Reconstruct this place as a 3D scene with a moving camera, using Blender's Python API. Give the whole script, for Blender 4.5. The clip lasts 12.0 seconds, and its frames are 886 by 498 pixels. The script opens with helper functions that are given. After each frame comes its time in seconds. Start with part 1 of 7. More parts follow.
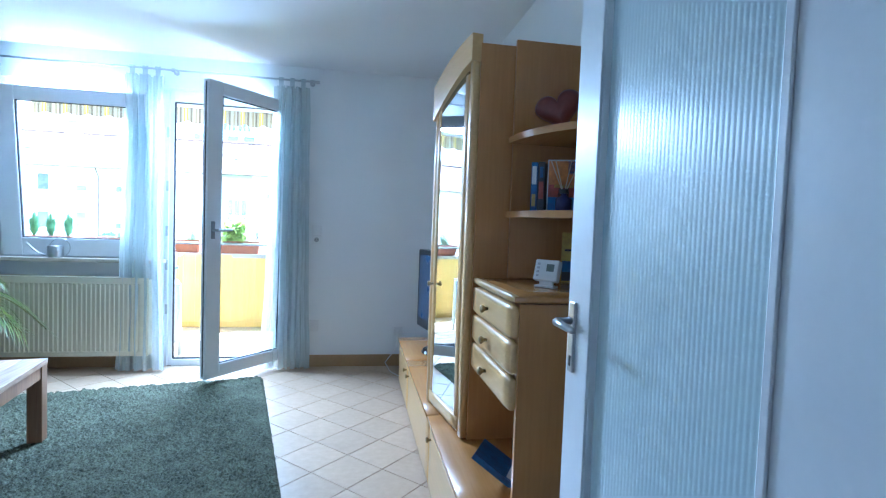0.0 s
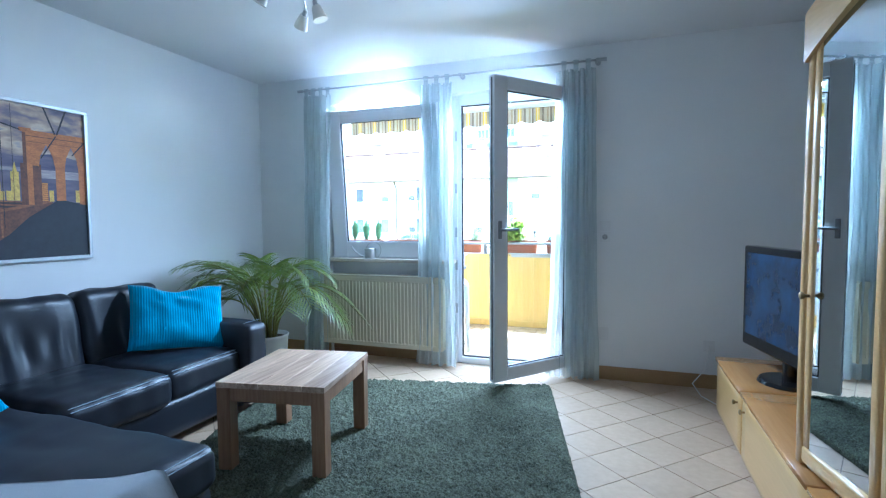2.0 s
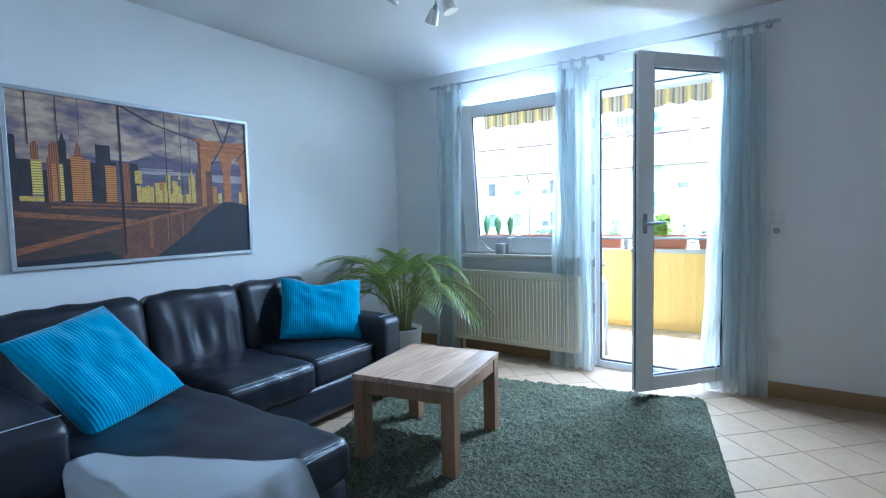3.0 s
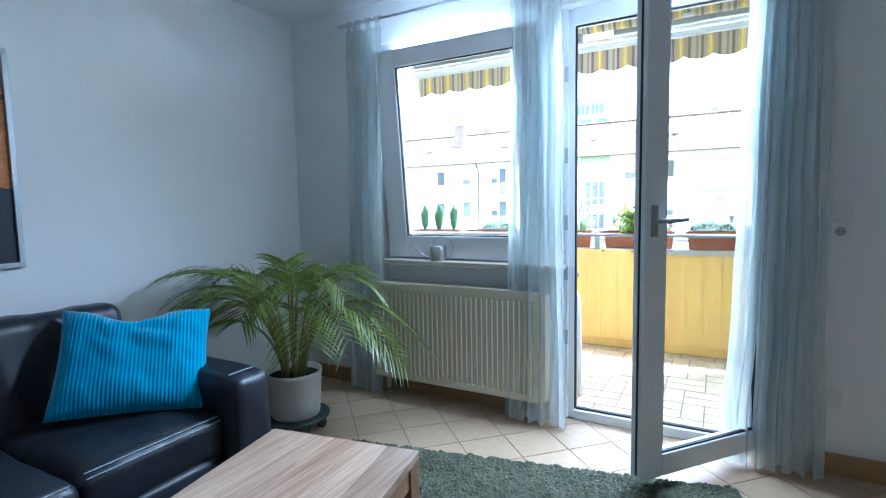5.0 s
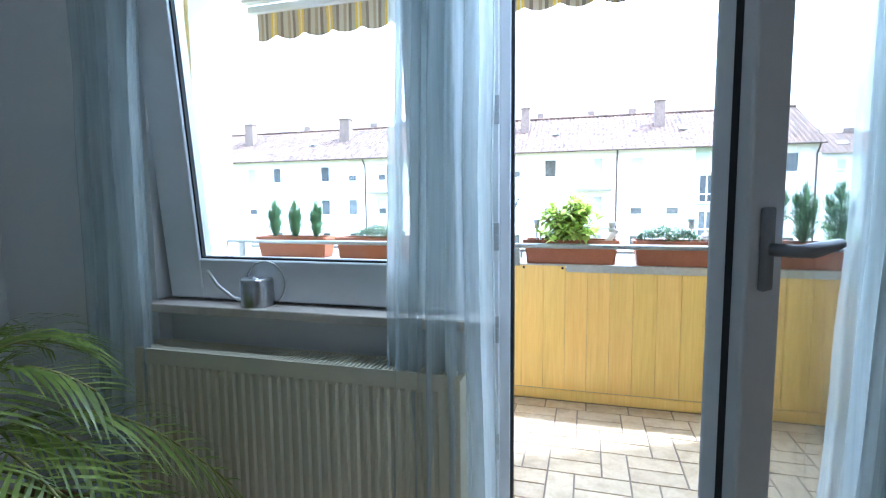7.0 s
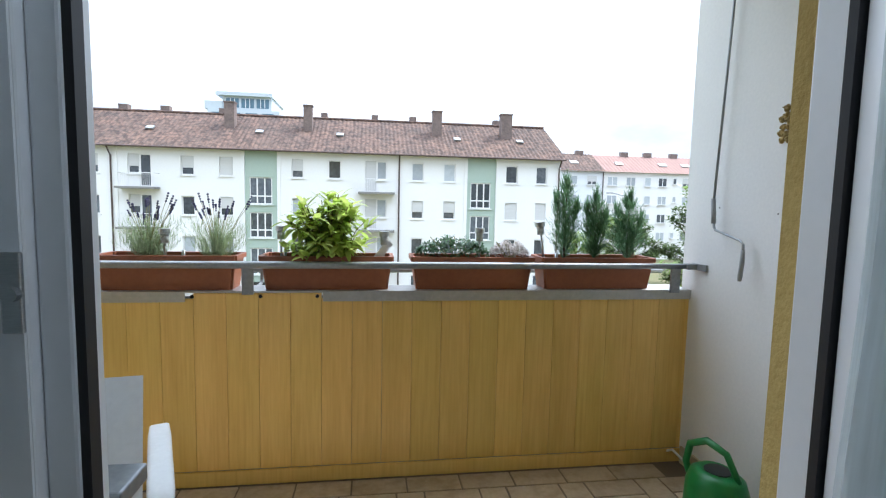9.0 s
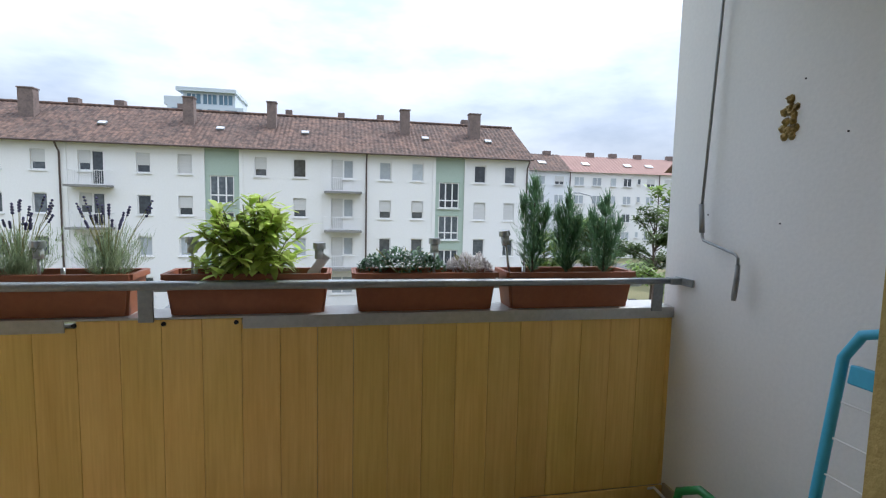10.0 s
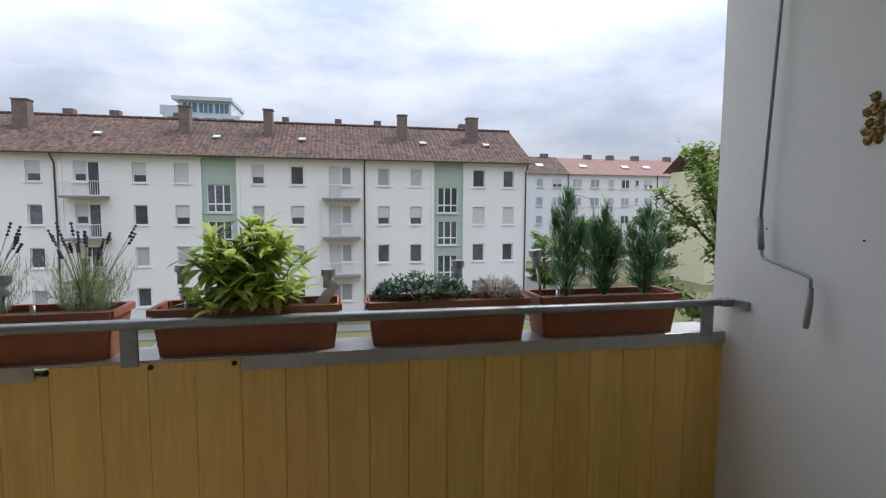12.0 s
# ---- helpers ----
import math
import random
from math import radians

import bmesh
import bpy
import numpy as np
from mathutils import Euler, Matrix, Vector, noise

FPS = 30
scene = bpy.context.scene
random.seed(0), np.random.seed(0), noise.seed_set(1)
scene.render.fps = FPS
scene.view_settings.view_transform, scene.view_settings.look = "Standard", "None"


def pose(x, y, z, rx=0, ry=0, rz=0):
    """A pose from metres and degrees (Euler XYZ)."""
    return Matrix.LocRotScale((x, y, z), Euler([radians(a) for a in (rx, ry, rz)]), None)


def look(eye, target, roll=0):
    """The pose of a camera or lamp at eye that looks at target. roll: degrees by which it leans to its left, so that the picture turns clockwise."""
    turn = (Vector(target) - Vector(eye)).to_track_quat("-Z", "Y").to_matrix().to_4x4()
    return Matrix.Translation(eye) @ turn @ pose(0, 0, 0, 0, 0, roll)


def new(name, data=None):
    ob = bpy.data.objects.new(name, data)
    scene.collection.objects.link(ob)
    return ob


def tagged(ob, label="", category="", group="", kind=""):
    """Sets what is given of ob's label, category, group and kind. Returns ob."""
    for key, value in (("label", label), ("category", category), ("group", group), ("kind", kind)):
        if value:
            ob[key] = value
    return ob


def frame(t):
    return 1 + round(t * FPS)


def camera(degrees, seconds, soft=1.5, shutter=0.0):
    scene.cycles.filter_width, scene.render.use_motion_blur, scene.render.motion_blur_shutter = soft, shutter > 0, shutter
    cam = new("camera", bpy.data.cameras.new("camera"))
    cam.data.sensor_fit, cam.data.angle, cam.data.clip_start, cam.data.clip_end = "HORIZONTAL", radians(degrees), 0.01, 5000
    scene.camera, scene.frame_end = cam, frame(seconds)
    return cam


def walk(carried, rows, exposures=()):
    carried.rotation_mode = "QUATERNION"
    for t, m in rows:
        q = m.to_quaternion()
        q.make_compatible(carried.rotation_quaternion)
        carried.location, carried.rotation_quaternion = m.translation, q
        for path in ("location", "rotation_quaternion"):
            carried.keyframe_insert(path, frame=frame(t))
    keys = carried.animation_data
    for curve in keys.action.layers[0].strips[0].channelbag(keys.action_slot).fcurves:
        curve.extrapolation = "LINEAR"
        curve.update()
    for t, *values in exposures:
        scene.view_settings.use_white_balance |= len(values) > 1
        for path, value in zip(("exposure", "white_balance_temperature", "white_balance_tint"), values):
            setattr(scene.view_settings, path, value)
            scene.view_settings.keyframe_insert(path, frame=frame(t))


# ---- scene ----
cam = camera(83.1, 12.0, 1.2)
PATH = [
    (0, (0.087, -0.193, 1.283), (0.435, 1.775, 1.194), 2.1),
    (0.5, (0.066, -0.044, 1.277), (0.34, 1.935, 1.176), 1.8),
    (1, (-0.01, 0.123, 1.288), (0.056, 2.118, 1.173), 1.3),
    (1.5, (-0.06, 0.203, 1.297), (-0.281, 2.187, 1.169), 0.4),
    (2, (-0.149, 0.216, 1.27), (-0.809, 2.1, 1.154), -0.4),
    (2.5, (-0.154, 0.227, 1.262), (-1.188, 1.935, 1.147), -1.1),
    (2.7, (-0.166, 0.251, 1.268), (-1.293, 1.899, 1.145), -1.2),
    (4.3, (-0.483, 1.046, 1.282), (-1.569, 2.716, 1.115), -1.4),
    (4.5, (-0.54, 1.175, 1.28), (-1.599, 2.863, 1.11), -1.3),
    (5, (-0.728, 1.532, 1.281), (-1.686, 3.278, 1.103), -1.1),
    (5.5, (-0.91, 1.862, 1.266), (-1.68, 3.7, 1.092), -0.7),
    (6, (-1.044, 2.202, 1.29), (-1.721, 4.075, 1.103), -1.2),
    (6.5, (-1.185, 2.557, 1.275), (-1.797, 4.451, 1.084), -1.0),
    (8.3, (-1.241, 3.557, 1.277), (-1.357, 5.545, 1.085), 0.7),
    (8.5, (-1.206, 3.642, 1.272), (-1.186, 5.633, 1.084), 0.9),
    (9, (-1.121, 3.83, 1.263), (-0.842, 5.802, 1.082), 1.2),
    (9.5, (-1.025, 4.002, 1.286), (-0.666, 5.962, 1.108), 1.3),
    (10, (-0.989, 4.168, 1.29), (-0.59, 6.12, 1.109), 1.3),
    (10.5, (-0.977, 4.346, 1.304), (-0.545, 6.29, 1.128), 1.2),
    (11, (-0.986, 4.45, 1.328), (-0.522, 6.388, 1.155), 1.0),
    (11.5, (-1.015, 4.486, 1.337), (-0.541, 6.422, 1.169), 0.9),
    (12, (-1.032, 4.416, 1.336), (-0.627, 6.367, 1.172), 0.3),
]
# seconds, stops, kelvin, tint
EXPOSURES = [
    (0.0, 4.18, 4330, 6), (1.0, 4.03, 4430, 6), (1.5, 3.85, 4500, 6), (2.7, 3.7, 4600, 6), (4.5, 3.36, 4800, 7), (6.5, 2.92, 4850, 8),
    (8.3, 1.68, 5600, 10), (9.0, 0.96, 5700, 10), (9.5, 0.52, 5700, 11), (10.5, 0.2, 5850, 14), (12.0, -0.06, 6000, 16),
]
walk(cam, [(t, look(eye, target, roll)) for t, eye, target, roll in PATH], EXPOSURES)

# ---- light ----
SUN_AZ = radians(23)      # the sun stands to the right of the balcony, a little in front
SUN_EL = radians(53)
world = bpy.data.worlds.new("sky")
scene.world = world
world.use_nodes = True
wn, wl = world.node_tree.nodes, world.node_tree.links
wn.clear()
w_out = wn.new("ShaderNodeOutputWorld")
w_bg = wn.new("ShaderNodeBackground")
w_sky = wn.new("ShaderNodeTexSky")
w_sky.sky_type = "NISHITA"
w_sky.sun_disc = False
w_sky.sun_elevation = SUN_EL
w_sky.sun_rotation = radians(90) - SUN_AZ
w_sky.dust_density = 3.0
w_co = wn.new("ShaderNodeTexCoord")
w_map = wn.new("ShaderNodeMapping")
w_map.inputs["Scale"].default_value = (1.6, 1.6, 4.5)
w_n = wn.new("ShaderNodeTexNoise")
w_n.inputs["Scale"].default_value = 1.7
w_n.inputs["Detail"].default_value = 6
w_n.inputs["Roughness"].default_value = 0.55
w_r = wn.new("ShaderNodeValToRGB")
w_r.color_ramp.elements[0].position, w_r.color_ramp.elements[0].color = 0.34, (5.8, 6.5, 7.3, 1)
w_r.color_ramp.elements[1].position, w_r.color_ramp.elements[1].color = 0.58, (9.6, 10.0, 10.3, 1)
w_mix = wn.new("ShaderNodeMix")
w_mix.data_type = "RGBA"
w_mix.inputs[0].default_value = 0.85
wl.new(w_co.outputs["Generated"], w_map.inputs[0])
wl.new(w_map.outputs[0], w_n.inputs["Vector"])
wl.new(w_n.outputs[0], w_r.inputs[0])
wl.new(w_sky.outputs[0], w_mix.inputs[6])
wl.new(w_r.outputs[0], w_mix.inputs[7])
# an overcast sky is brightest overhead
w_sep = wn.new("ShaderNodeSeparateXYZ")
w_up = wn.new("ShaderNodeMapRange")
w_up.inputs["From Min"].default_value, w_up.inputs["From Max"].default_value = 0.0, 1.0
w_up.inputs["To Min"].default_value, w_up.inputs["To Max"].default_value = 0.55, 2.95
w_gain = wn.new("ShaderNodeVectorMath")
w_gain.operation = "SCALE"
wl.new(w_co.outputs["Generated"], w_sep.inputs[0])
wl.new(w_sep.outputs[2], w_up.inputs[0])
wl.new(w_mix.outputs[2], w_gain.inputs[0])
wl.new(w_up.outputs[0], w_gain.inputs["Scale"])
wl.new(w_gain.outputs[0], w_bg.inputs[0])
w_bg.inputs[1].default_value = 0.1
wl.new(w_bg.outputs[0], w_out.inputs[0])

sun = new("sun", bpy.data.lights.new("sun", "SUN"))
sun.data.energy, sun.data.angle, sun.data.color = 2.7, radians(2.0), (1.0, 0.95, 0.87)
sun_dir = Vector((math.cos(SUN_EL) * math.cos(SUN_AZ), math.cos(SUN_EL) * math.sin(SUN_AZ), math.sin(SUN_EL)))
sun.matrix_basis = look(Vector((0, 0, 30)) + sun_dir * 20, (0, 0, 30))


# daylight in the heads of the window and door openings
for lx, lw, watts in ((-2.2, 0.7, 2.9), (-1.03, 0.55, 4.9)):
    day = new("daylight", bpy.data.lights.new("daylight", "AREA"))
    day.data.shape, day.data.size, day.data.size_y = "RECTANGLE", lw, 0.09
    day.data.energy, day.data.color = watts, (0.86, 0.94, 1.0)
    day.data.spread = radians(130)
    day.matrix_basis = look((lx, 4.35, 2.265), (lx, 3.59, 1.60))


# ---- materials ----
def mat(name, color, rough=0.6, metal=0.0, color2=None, scale=3.0, fine=60.0, bump=0.0, dist=0.002, stretch=(1, 1, 1), rand=0.0,
        spec=0.5, sheen=0.0, coat=0.0, amount=0.5):
    """A surface with two scales of variation: broad stains and fine grain with relief."""
    m = bpy.data.materials.new(name)
    m.use_nodes = True
    n, l = m.node_tree.nodes, m.node_tree.links
    p = n["Principled BSDF"]
    p.inputs["Roughness"].default_value, p.inputs["Metallic"].default_value = rough, metal
    p.inputs["Specular IOR Level"].default_value = spec
    p.inputs["Sheen Weight"].default_value, p.inputs["Coat Weight"].default_value = sheen, coat
    co = n.new("ShaderNodeTexCoord")
    mp = n.new("ShaderNodeMapping")
    mp.inputs["Scale"].default_value = stretch
    l.new(co.outputs["Object"], mp.inputs[0])
    info = n.new("ShaderNodeObjectInfo")
    add = n.new("ShaderNodeVectorMath")
    add.operation = "ADD"
    l.new(mp.outputs[0], add.inputs[0])
    mul = n.new("ShaderNodeMath")
    mul.operation = "MULTIPLY"
    mul.inputs[1].default_value = 37.0 if rand else 0.0
    l.new(info.outputs["Random"], mul.inputs[0])
    l.new(mul.outputs[0], add.inputs[1])
    broad = n.new("ShaderNodeTexNoise")
    broad.inputs["Scale"].default_value, broad.inputs["Detail"].default_value = scale, 5
    grain = n.new("ShaderNodeTexNoise")
    grain.inputs["Scale"].default_value, grain.inputs["Detail"].default_value = fine, 4
    l.new(add.outputs[0], broad.inputs["Vector"])
    l.new(add.outputs[0], grain.inputs["Vector"])
    avg = n.new("ShaderNodeMath")
    avg.operation = "MULTIPLY_ADD"
    avg.inputs[1].default_value = amount
    l.new(grain.outputs[0], avg.inputs[0])
    half = n.new("ShaderNodeMath")
    half.operation = "MULTIPLY"
    half.inputs[1].default_value = 1 - amount
    l.new(broad.outputs[0], half.inputs[0])
    l.new(half.outputs[0], avg.inputs[2])
    ramp = n.new("ShaderNodeValToRGB")
    c2 = color2 or tuple(c * 0.88 for c in color)
    ramp.color_ramp.elements[0].position, ramp.color_ramp.elements[0].color = 0.32, (*c2, 1)
    ramp.color_ramp.elements[1].position, ramp.color_ramp.elements[1].color = 0.68, (*color, 1)
    l.new(avg.outputs[0], ramp.inputs[0])
    last = ramp.outputs[0]
    if rand:
        hsv = n.new("ShaderNodeHueSaturation")
        val = n.new("ShaderNodeMapRange")
        val.inputs["To Min"].default_value, val.inputs["To Max"].default_value = 1 - rand, 1 + rand
        l.new(info.outputs["Random"], val.inputs[0])
        l.new(val.outputs[0], hsv.inputs["Value"])
        l.new(last, hsv.inputs["Color"])
        last = hsv.outputs[0]
    l.new(last, p.inputs["Base Color"])
    if bump:
        b = n.new("ShaderNodeBump")
        b.inputs["Strength"].default_value, b.inputs["Distance"].default_value = bump, dist
        l.new(avg.outputs[0], b.inputs["Height"])
        l.new(b.outputs[0], p.inputs["Normal"])
    return m


def striped(name, colors, axis, width, rough=0.8):
    """Woven cloth in stripes along one axis; colors: (width share, colour) in turn."""
    m = mat(name, (0.5, 0.5, 0.5), rough, bump=0.2, fine=400)
    n, l = m.node_tree.nodes, m.node_tree.links
    co = n.new("ShaderNodeTexCoord")
    sep = n.new("ShaderNodeSeparateXYZ")
    l.new(co.outputs["Object"], sep.inputs[0])
    mod = n.new("ShaderNodeMath")
    mod.operation = "WRAP"
    mod.inputs[1].default_value, mod.inputs[2].default_value = width, 0.0
    l.new(sep.outputs[axis], mod.inputs[0])
    div = n.new("ShaderNodeMath")
    div.operation = "DIVIDE"
    div.inputs[1].default_value = width
    l.new(mod.outputs[0], div.inputs[0])
    ramp = n.new("ShaderNodeValToRGB")
    ramp.color_ramp.interpolation = "CONSTANT"
    at = 0.0
    for k, (w, c) in enumerate(colors):
        e = ramp.color_ramp.elements[k] if k < 2 else ramp.color_ramp.elements.new(at)
        e.position, e.color = at, (*c, 1)
        at += w
    l.new(div.outputs[0], ramp.inputs[0])
    l.new(ramp.outputs[0], n["Principled BSDF"].inputs["Base Color"])
    n["Principled BSDF"].inputs["Transmission Weight"].default_value = 0.0
    return m


def ribs(m, axis, pitch, strength, dist=0.004):
    """Adds a corded relief to a material."""
    n, l = m.node_tree.nodes, m.node_tree.links
    co = n.new("ShaderNodeTexCoord")
    sep = n.new("ShaderNodeSeparateXYZ")
    l.new(co.outputs["Object"], sep.inputs[0])
    mul = n.new("ShaderNodeMath")
    mul.operation = "MULTIPLY"
    mul.inputs[1].default_value = 2 * math.pi / pitch
    l.new(sep.outputs[axis], mul.inputs[0])
    si = n.new("ShaderNodeMath")
    si.operation = "SINE"
    l.new(mul.outputs[0], si.inputs[0])
    b = n.new("ShaderNodeBump")
    b.inputs["Strength"].default_value, b.inputs["Distance"].default_value = strength, dist
    l.new(si.outputs[0], b.inputs["Height"])
    l.new(b.outputs[0], n["Principled BSDF"].inputs["Normal"])
    return m


def wood(name, light, dark, along="Z", rough=0.35, rings=9.0, rand=0.0, coat=0.15):
    st = {"X": (0.6, 9, 9), "Y": (9, 0.6, 9), "Z": (9, 9, 0.6)}[along]
    return mat(name, light, rough, color2=dark, scale=rings / 9 * 1.4, fine=9, bump=0.08, dist=0.001, stretch=st, rand=rand, coat=coat, amount=0.55)


def glass(name, tint=(1, 1, 1), rough=0.0):
    m = bpy.data.materials.new(name)
    m.use_nodes = True
    n, l = m.node_tree.nodes, m.node_tree.links
    n.clear()
    out = n.new("ShaderNodeOutputMaterial")
    tr = n.new("ShaderNodeBsdfTransparent")
    tr.inputs[0].default_value = (*tint, 1)
    gl = n.new("ShaderNodeBsdfGlossy")
    gl.inputs["Roughness"].default_value = rough
    lw = n.new("ShaderNodeLayerWeight")
    lw.inputs[0].default_value = 0.5
    pw = n.new("ShaderNodeMath")
    pw.operation = "POWER"
    pw.inputs[1].default_value = 4.0
    l.new(lw.outputs["Facing"], pw.inputs[0])
    fr = n.new("ShaderNodeMath")
    fr.operation = "MULTIPLY_ADD"
    fr.inputs[1].default_value, fr.inputs[2].default_value = 0.85, 0.035
    l.new(pw.outputs[0], fr.inputs[0])
    mx = n.new("ShaderNodeMixShader")
    l.new(fr.outputs[0], mx.inputs[0])
    l.new(tr.outputs[0], mx.inputs[1])
    l.new(gl.outputs[0], mx.inputs[2])
    l.new(mx.outputs[0], out.inputs[0])
    return m


def sheer(name, color, see):
    m = bpy.data.materials.new(name)
    m.use_nodes = True
    n, l = m.node_tree.nodes, m.node_tree.links
    n.clear()
    out = n.new("ShaderNodeOutputMaterial")
    df, tl, tr = n.new("ShaderNodeBsdfDiffuse"), n.new("ShaderNodeBsdfTranslucent"), n.new("ShaderNodeBsdfTransparent")
    co = n.new("ShaderNodeTexCoord")
    ns = n.new("ShaderNodeTexNoise")
    mp = n.new("ShaderNodeMapping")
    mp.inputs["Scale"].default_value = (30, 30, 1.2)
    ns.inputs["Scale"].default_value, ns.inputs["Detail"].default_value = 4, 4
    l.new(co.outputs["Object"], mp.inputs[0])
    l.new(mp.outputs[0], ns.inputs["Vector"])
    rp = n.new("ShaderNodeValToRGB")
    rp.color_ramp.elements[0].position, rp.color_ramp.elements[0].color = 0.3, (*[c * 0.85 for c in color], 1)
    rp.color_ramp.elements[1].position, rp.color_ramp.elements[1].color = 0.7, (*color, 1)
    l.new(ns.outputs[0], rp.inputs[0])
    l.new(rp.outputs[0], df.inputs[0])
    l.new(rp.outputs[0], tl.inputs[0])
    a, b = n.new("ShaderNodeMixShader"), n.new("ShaderNodeMixShader")
    a.inputs[0].default_value = 0.6
    l.new(df.outputs[0], a.inputs[1])
    l.new(tl.outputs[0], a.inputs[2])
    b.inputs[0].default_value = see
    l.new(a.outputs[0], b.inputs[1])
    l.new(tr.outputs[0], b.inputs[2])
    l.new(b.outputs[0], out.inputs[0])
    return m


def leafy(name, color, color2, gloss=0.4):
    m = mat(name, color, gloss, color2=color2, scale=9, fine=40, amount=0.4)
    n, l = m.node_tree.nodes, m.node_tree.links
    p = n["Principled BSDF"]
    isl = n.new("ShaderNodeNewGeometry")
    hs = n.new("ShaderNodeHueSaturation")
    mr = n.new("ShaderNodeMapRange")
    mr.inputs["To Min"].default_value, mr.inputs["To Max"].default_value = 0.7, 1.3
    l.new(isl.outputs["Random Per Island"], mr.inputs[0])
    l.new(mr.outputs[0], hs.inputs["Value"])
    src = p.inputs["Base Color"].links[0].from_socket
    l.new(src, hs.inputs["Color"])
    l.new(hs.outputs[0], p.inputs["Base Color"])
    tl = n.new("ShaderNodeBsdfTranslucent")
    l.new(hs.outputs[0], tl.inputs[0])
    mx = n.new("ShaderNodeMixShader")
    mx.inputs[0].default_value = 0.45
    l.new(p.outputs[0], mx.inputs[1])
    l.new(tl.outputs[0], mx.inputs[2])
    l.new(mx.outputs[0], n["Material Output"].inputs[0])
    return m


M_WALL = mat("wall_paint", (0.80, 0.80, 0.79), 0.85, color2=(0.76, 0.765, 0.76), scale=1.2, fine=180, bump=0.25, dist=0.0015)
M_CEIL = mat("ceiling_paint", (0.74, 0.74, 0.735), 0.9, color2=(0.70, 0.70, 0.70), scale=0.8, fine=220, bump=0.2, dist=0.001)
M_TILE = mat("floor_tile", (0.52, 0.39, 0.265), 0.34, color2=(0.42, 0.305, 0.195), scale=2.2, fine=26, bump=0.05, dist=0.001, rand=0.06)
M_GROUT = mat("grout", (0.22, 0.18, 0.145), 0.9, fine=200, bump=0.3)
M_BTILE = mat("balcony_tile", (0.56, 0.455, 0.32), 0.5, color2=(0.45, 0.355, 0.24), scale=4, fine=60, bump=0.15, dist=0.001, rand=0.1)
M_BASE = mat("skirting_tile", (0.36, 0.23, 0.105), 0.4, color2=(0.29, 0.18, 0.08), scale=4, fine=60, bump=0.05)
M_PVC = mat("white_pvc", (0.78, 0.80, 0.82), 0.3, color2=(0.75, 0.77, 0.79), scale=2, fine=50)
M_SEAL = mat("black_seal", (0.012, 0.012, 0.014), 0.6)
M_GLASS = glass("pane_glass", (0.97, 0.99, 0.985))
M_STEEL = mat("brushed_steel", (0.55, 0.56, 0.57), 0.28, 1.0, color2=(0.42, 0.43, 0.44), scale=6, fine=90, stretch=(1, 1, 8))
M_GALV = mat("galvanised_rail", (0.36, 0.38, 0.39), 0.5, 0.75, color2=(0.25, 0.27, 0.28), scale=7, fine=70, bump=0.1)
M_ALU = mat("aluminium_cap", (0.52, 0.52, 0.50), 0.42, 0.6, color2=(0.40, 0.40, 0.38), scale=3, fine=60, bump=0.05)
M_GREY = mat("grey_plastic", (0.30, 0.31, 0.32), 0.5)
M_CURT = sheer("sheer_cloth", (0.83, 0.90, 0.91), 0.36)
M_RAD = mat("cream_enamel", (0.66, 0.62, 0.47), 0.4, color2=(0.61, 0.57, 0.43), scale=2, fine=60)
M_SILL = mat("marble_sill", (0.62, 0.56, 0.48), 0.3, color2=(0.46, 0.41, 0.35), scale=5, fine=30)
M_LEATH = mat("black_leather", (0.017, 0.021, 0.032), 0.40, color2=(0.010, 0.012, 0.018), scale=3, fine=240, bump=0.3, dist=0.0012, spec=0.5)
M_STITCH = mat("pale_stitching", (0.45, 0.52, 0.60), 0.7)
M_BLUE = ribs(mat("turquoise_cord", (0.0, 0.32, 0.54), 0.85, color2=(0.0, 0.23, 0.43), scale=5, fine=120, sheen=0.4), 0, 0.0145, 0.30, 0.005)
M_FLEECE = mat("pale_fleece", (0.72, 0.74, 0.77), 0.95, color2=(0.62, 0.65, 0.69), scale=4, fine=260, bump=0.8, dist=0.004, sheen=0.5)
M_RUG = mat("shaggy_pile", (0.175, 0.185, 0.115), 0.95, color2=(0.020, 0.025, 0.016), scale=7, fine=95, bump=1.0, dist=0.02, sheen=0.0, amount=0.7)
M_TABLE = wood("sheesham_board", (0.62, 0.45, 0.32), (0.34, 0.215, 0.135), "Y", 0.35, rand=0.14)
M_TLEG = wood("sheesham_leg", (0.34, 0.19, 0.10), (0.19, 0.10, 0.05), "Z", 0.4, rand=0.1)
M_BEECH = wood("beech_veneer", (0.48, 0.235, 0.065), (0.40, 0.185, 0.05), "Z", 0.3, coat=0.3)
M_BEECHY = wood("beech_top", (0.50, 0.25, 0.07), (0.42, 0.20, 0.052), "Y", 0.25, coat=0.35)
M_MAPLE = wood("pale_front", (0.66, 0.43, 0.17), (0.58, 0.36, 0.13), "Y", 0.3, coat=0.35)
M_MIRROR = mat("mirror_glass", (0.46, 0.49, 0.50), 0.015, 1.0, color2=(0.45, 0.48, 0.49))
M_BRASS = mat("aged_brass", (0.35, 0.27, 0.14), 0.35, 1.0, color2=(0.22, 0.16, 0.08), scale=30, fine=90)
M_TV = mat("black_gloss", (0.012, 0.012, 0.013), 0.15)
M_WHITE = mat("white_plastic", (0.75, 0.75, 0.74), 0.4, color2=(0.71, 0.71, 0.70))
M_CHAIR = mat("white_resin", (0.72, 0.73, 0.72), 0.45, color2=(0.64, 0.65, 0.64), scale=6, fine=80, bump=0.05)
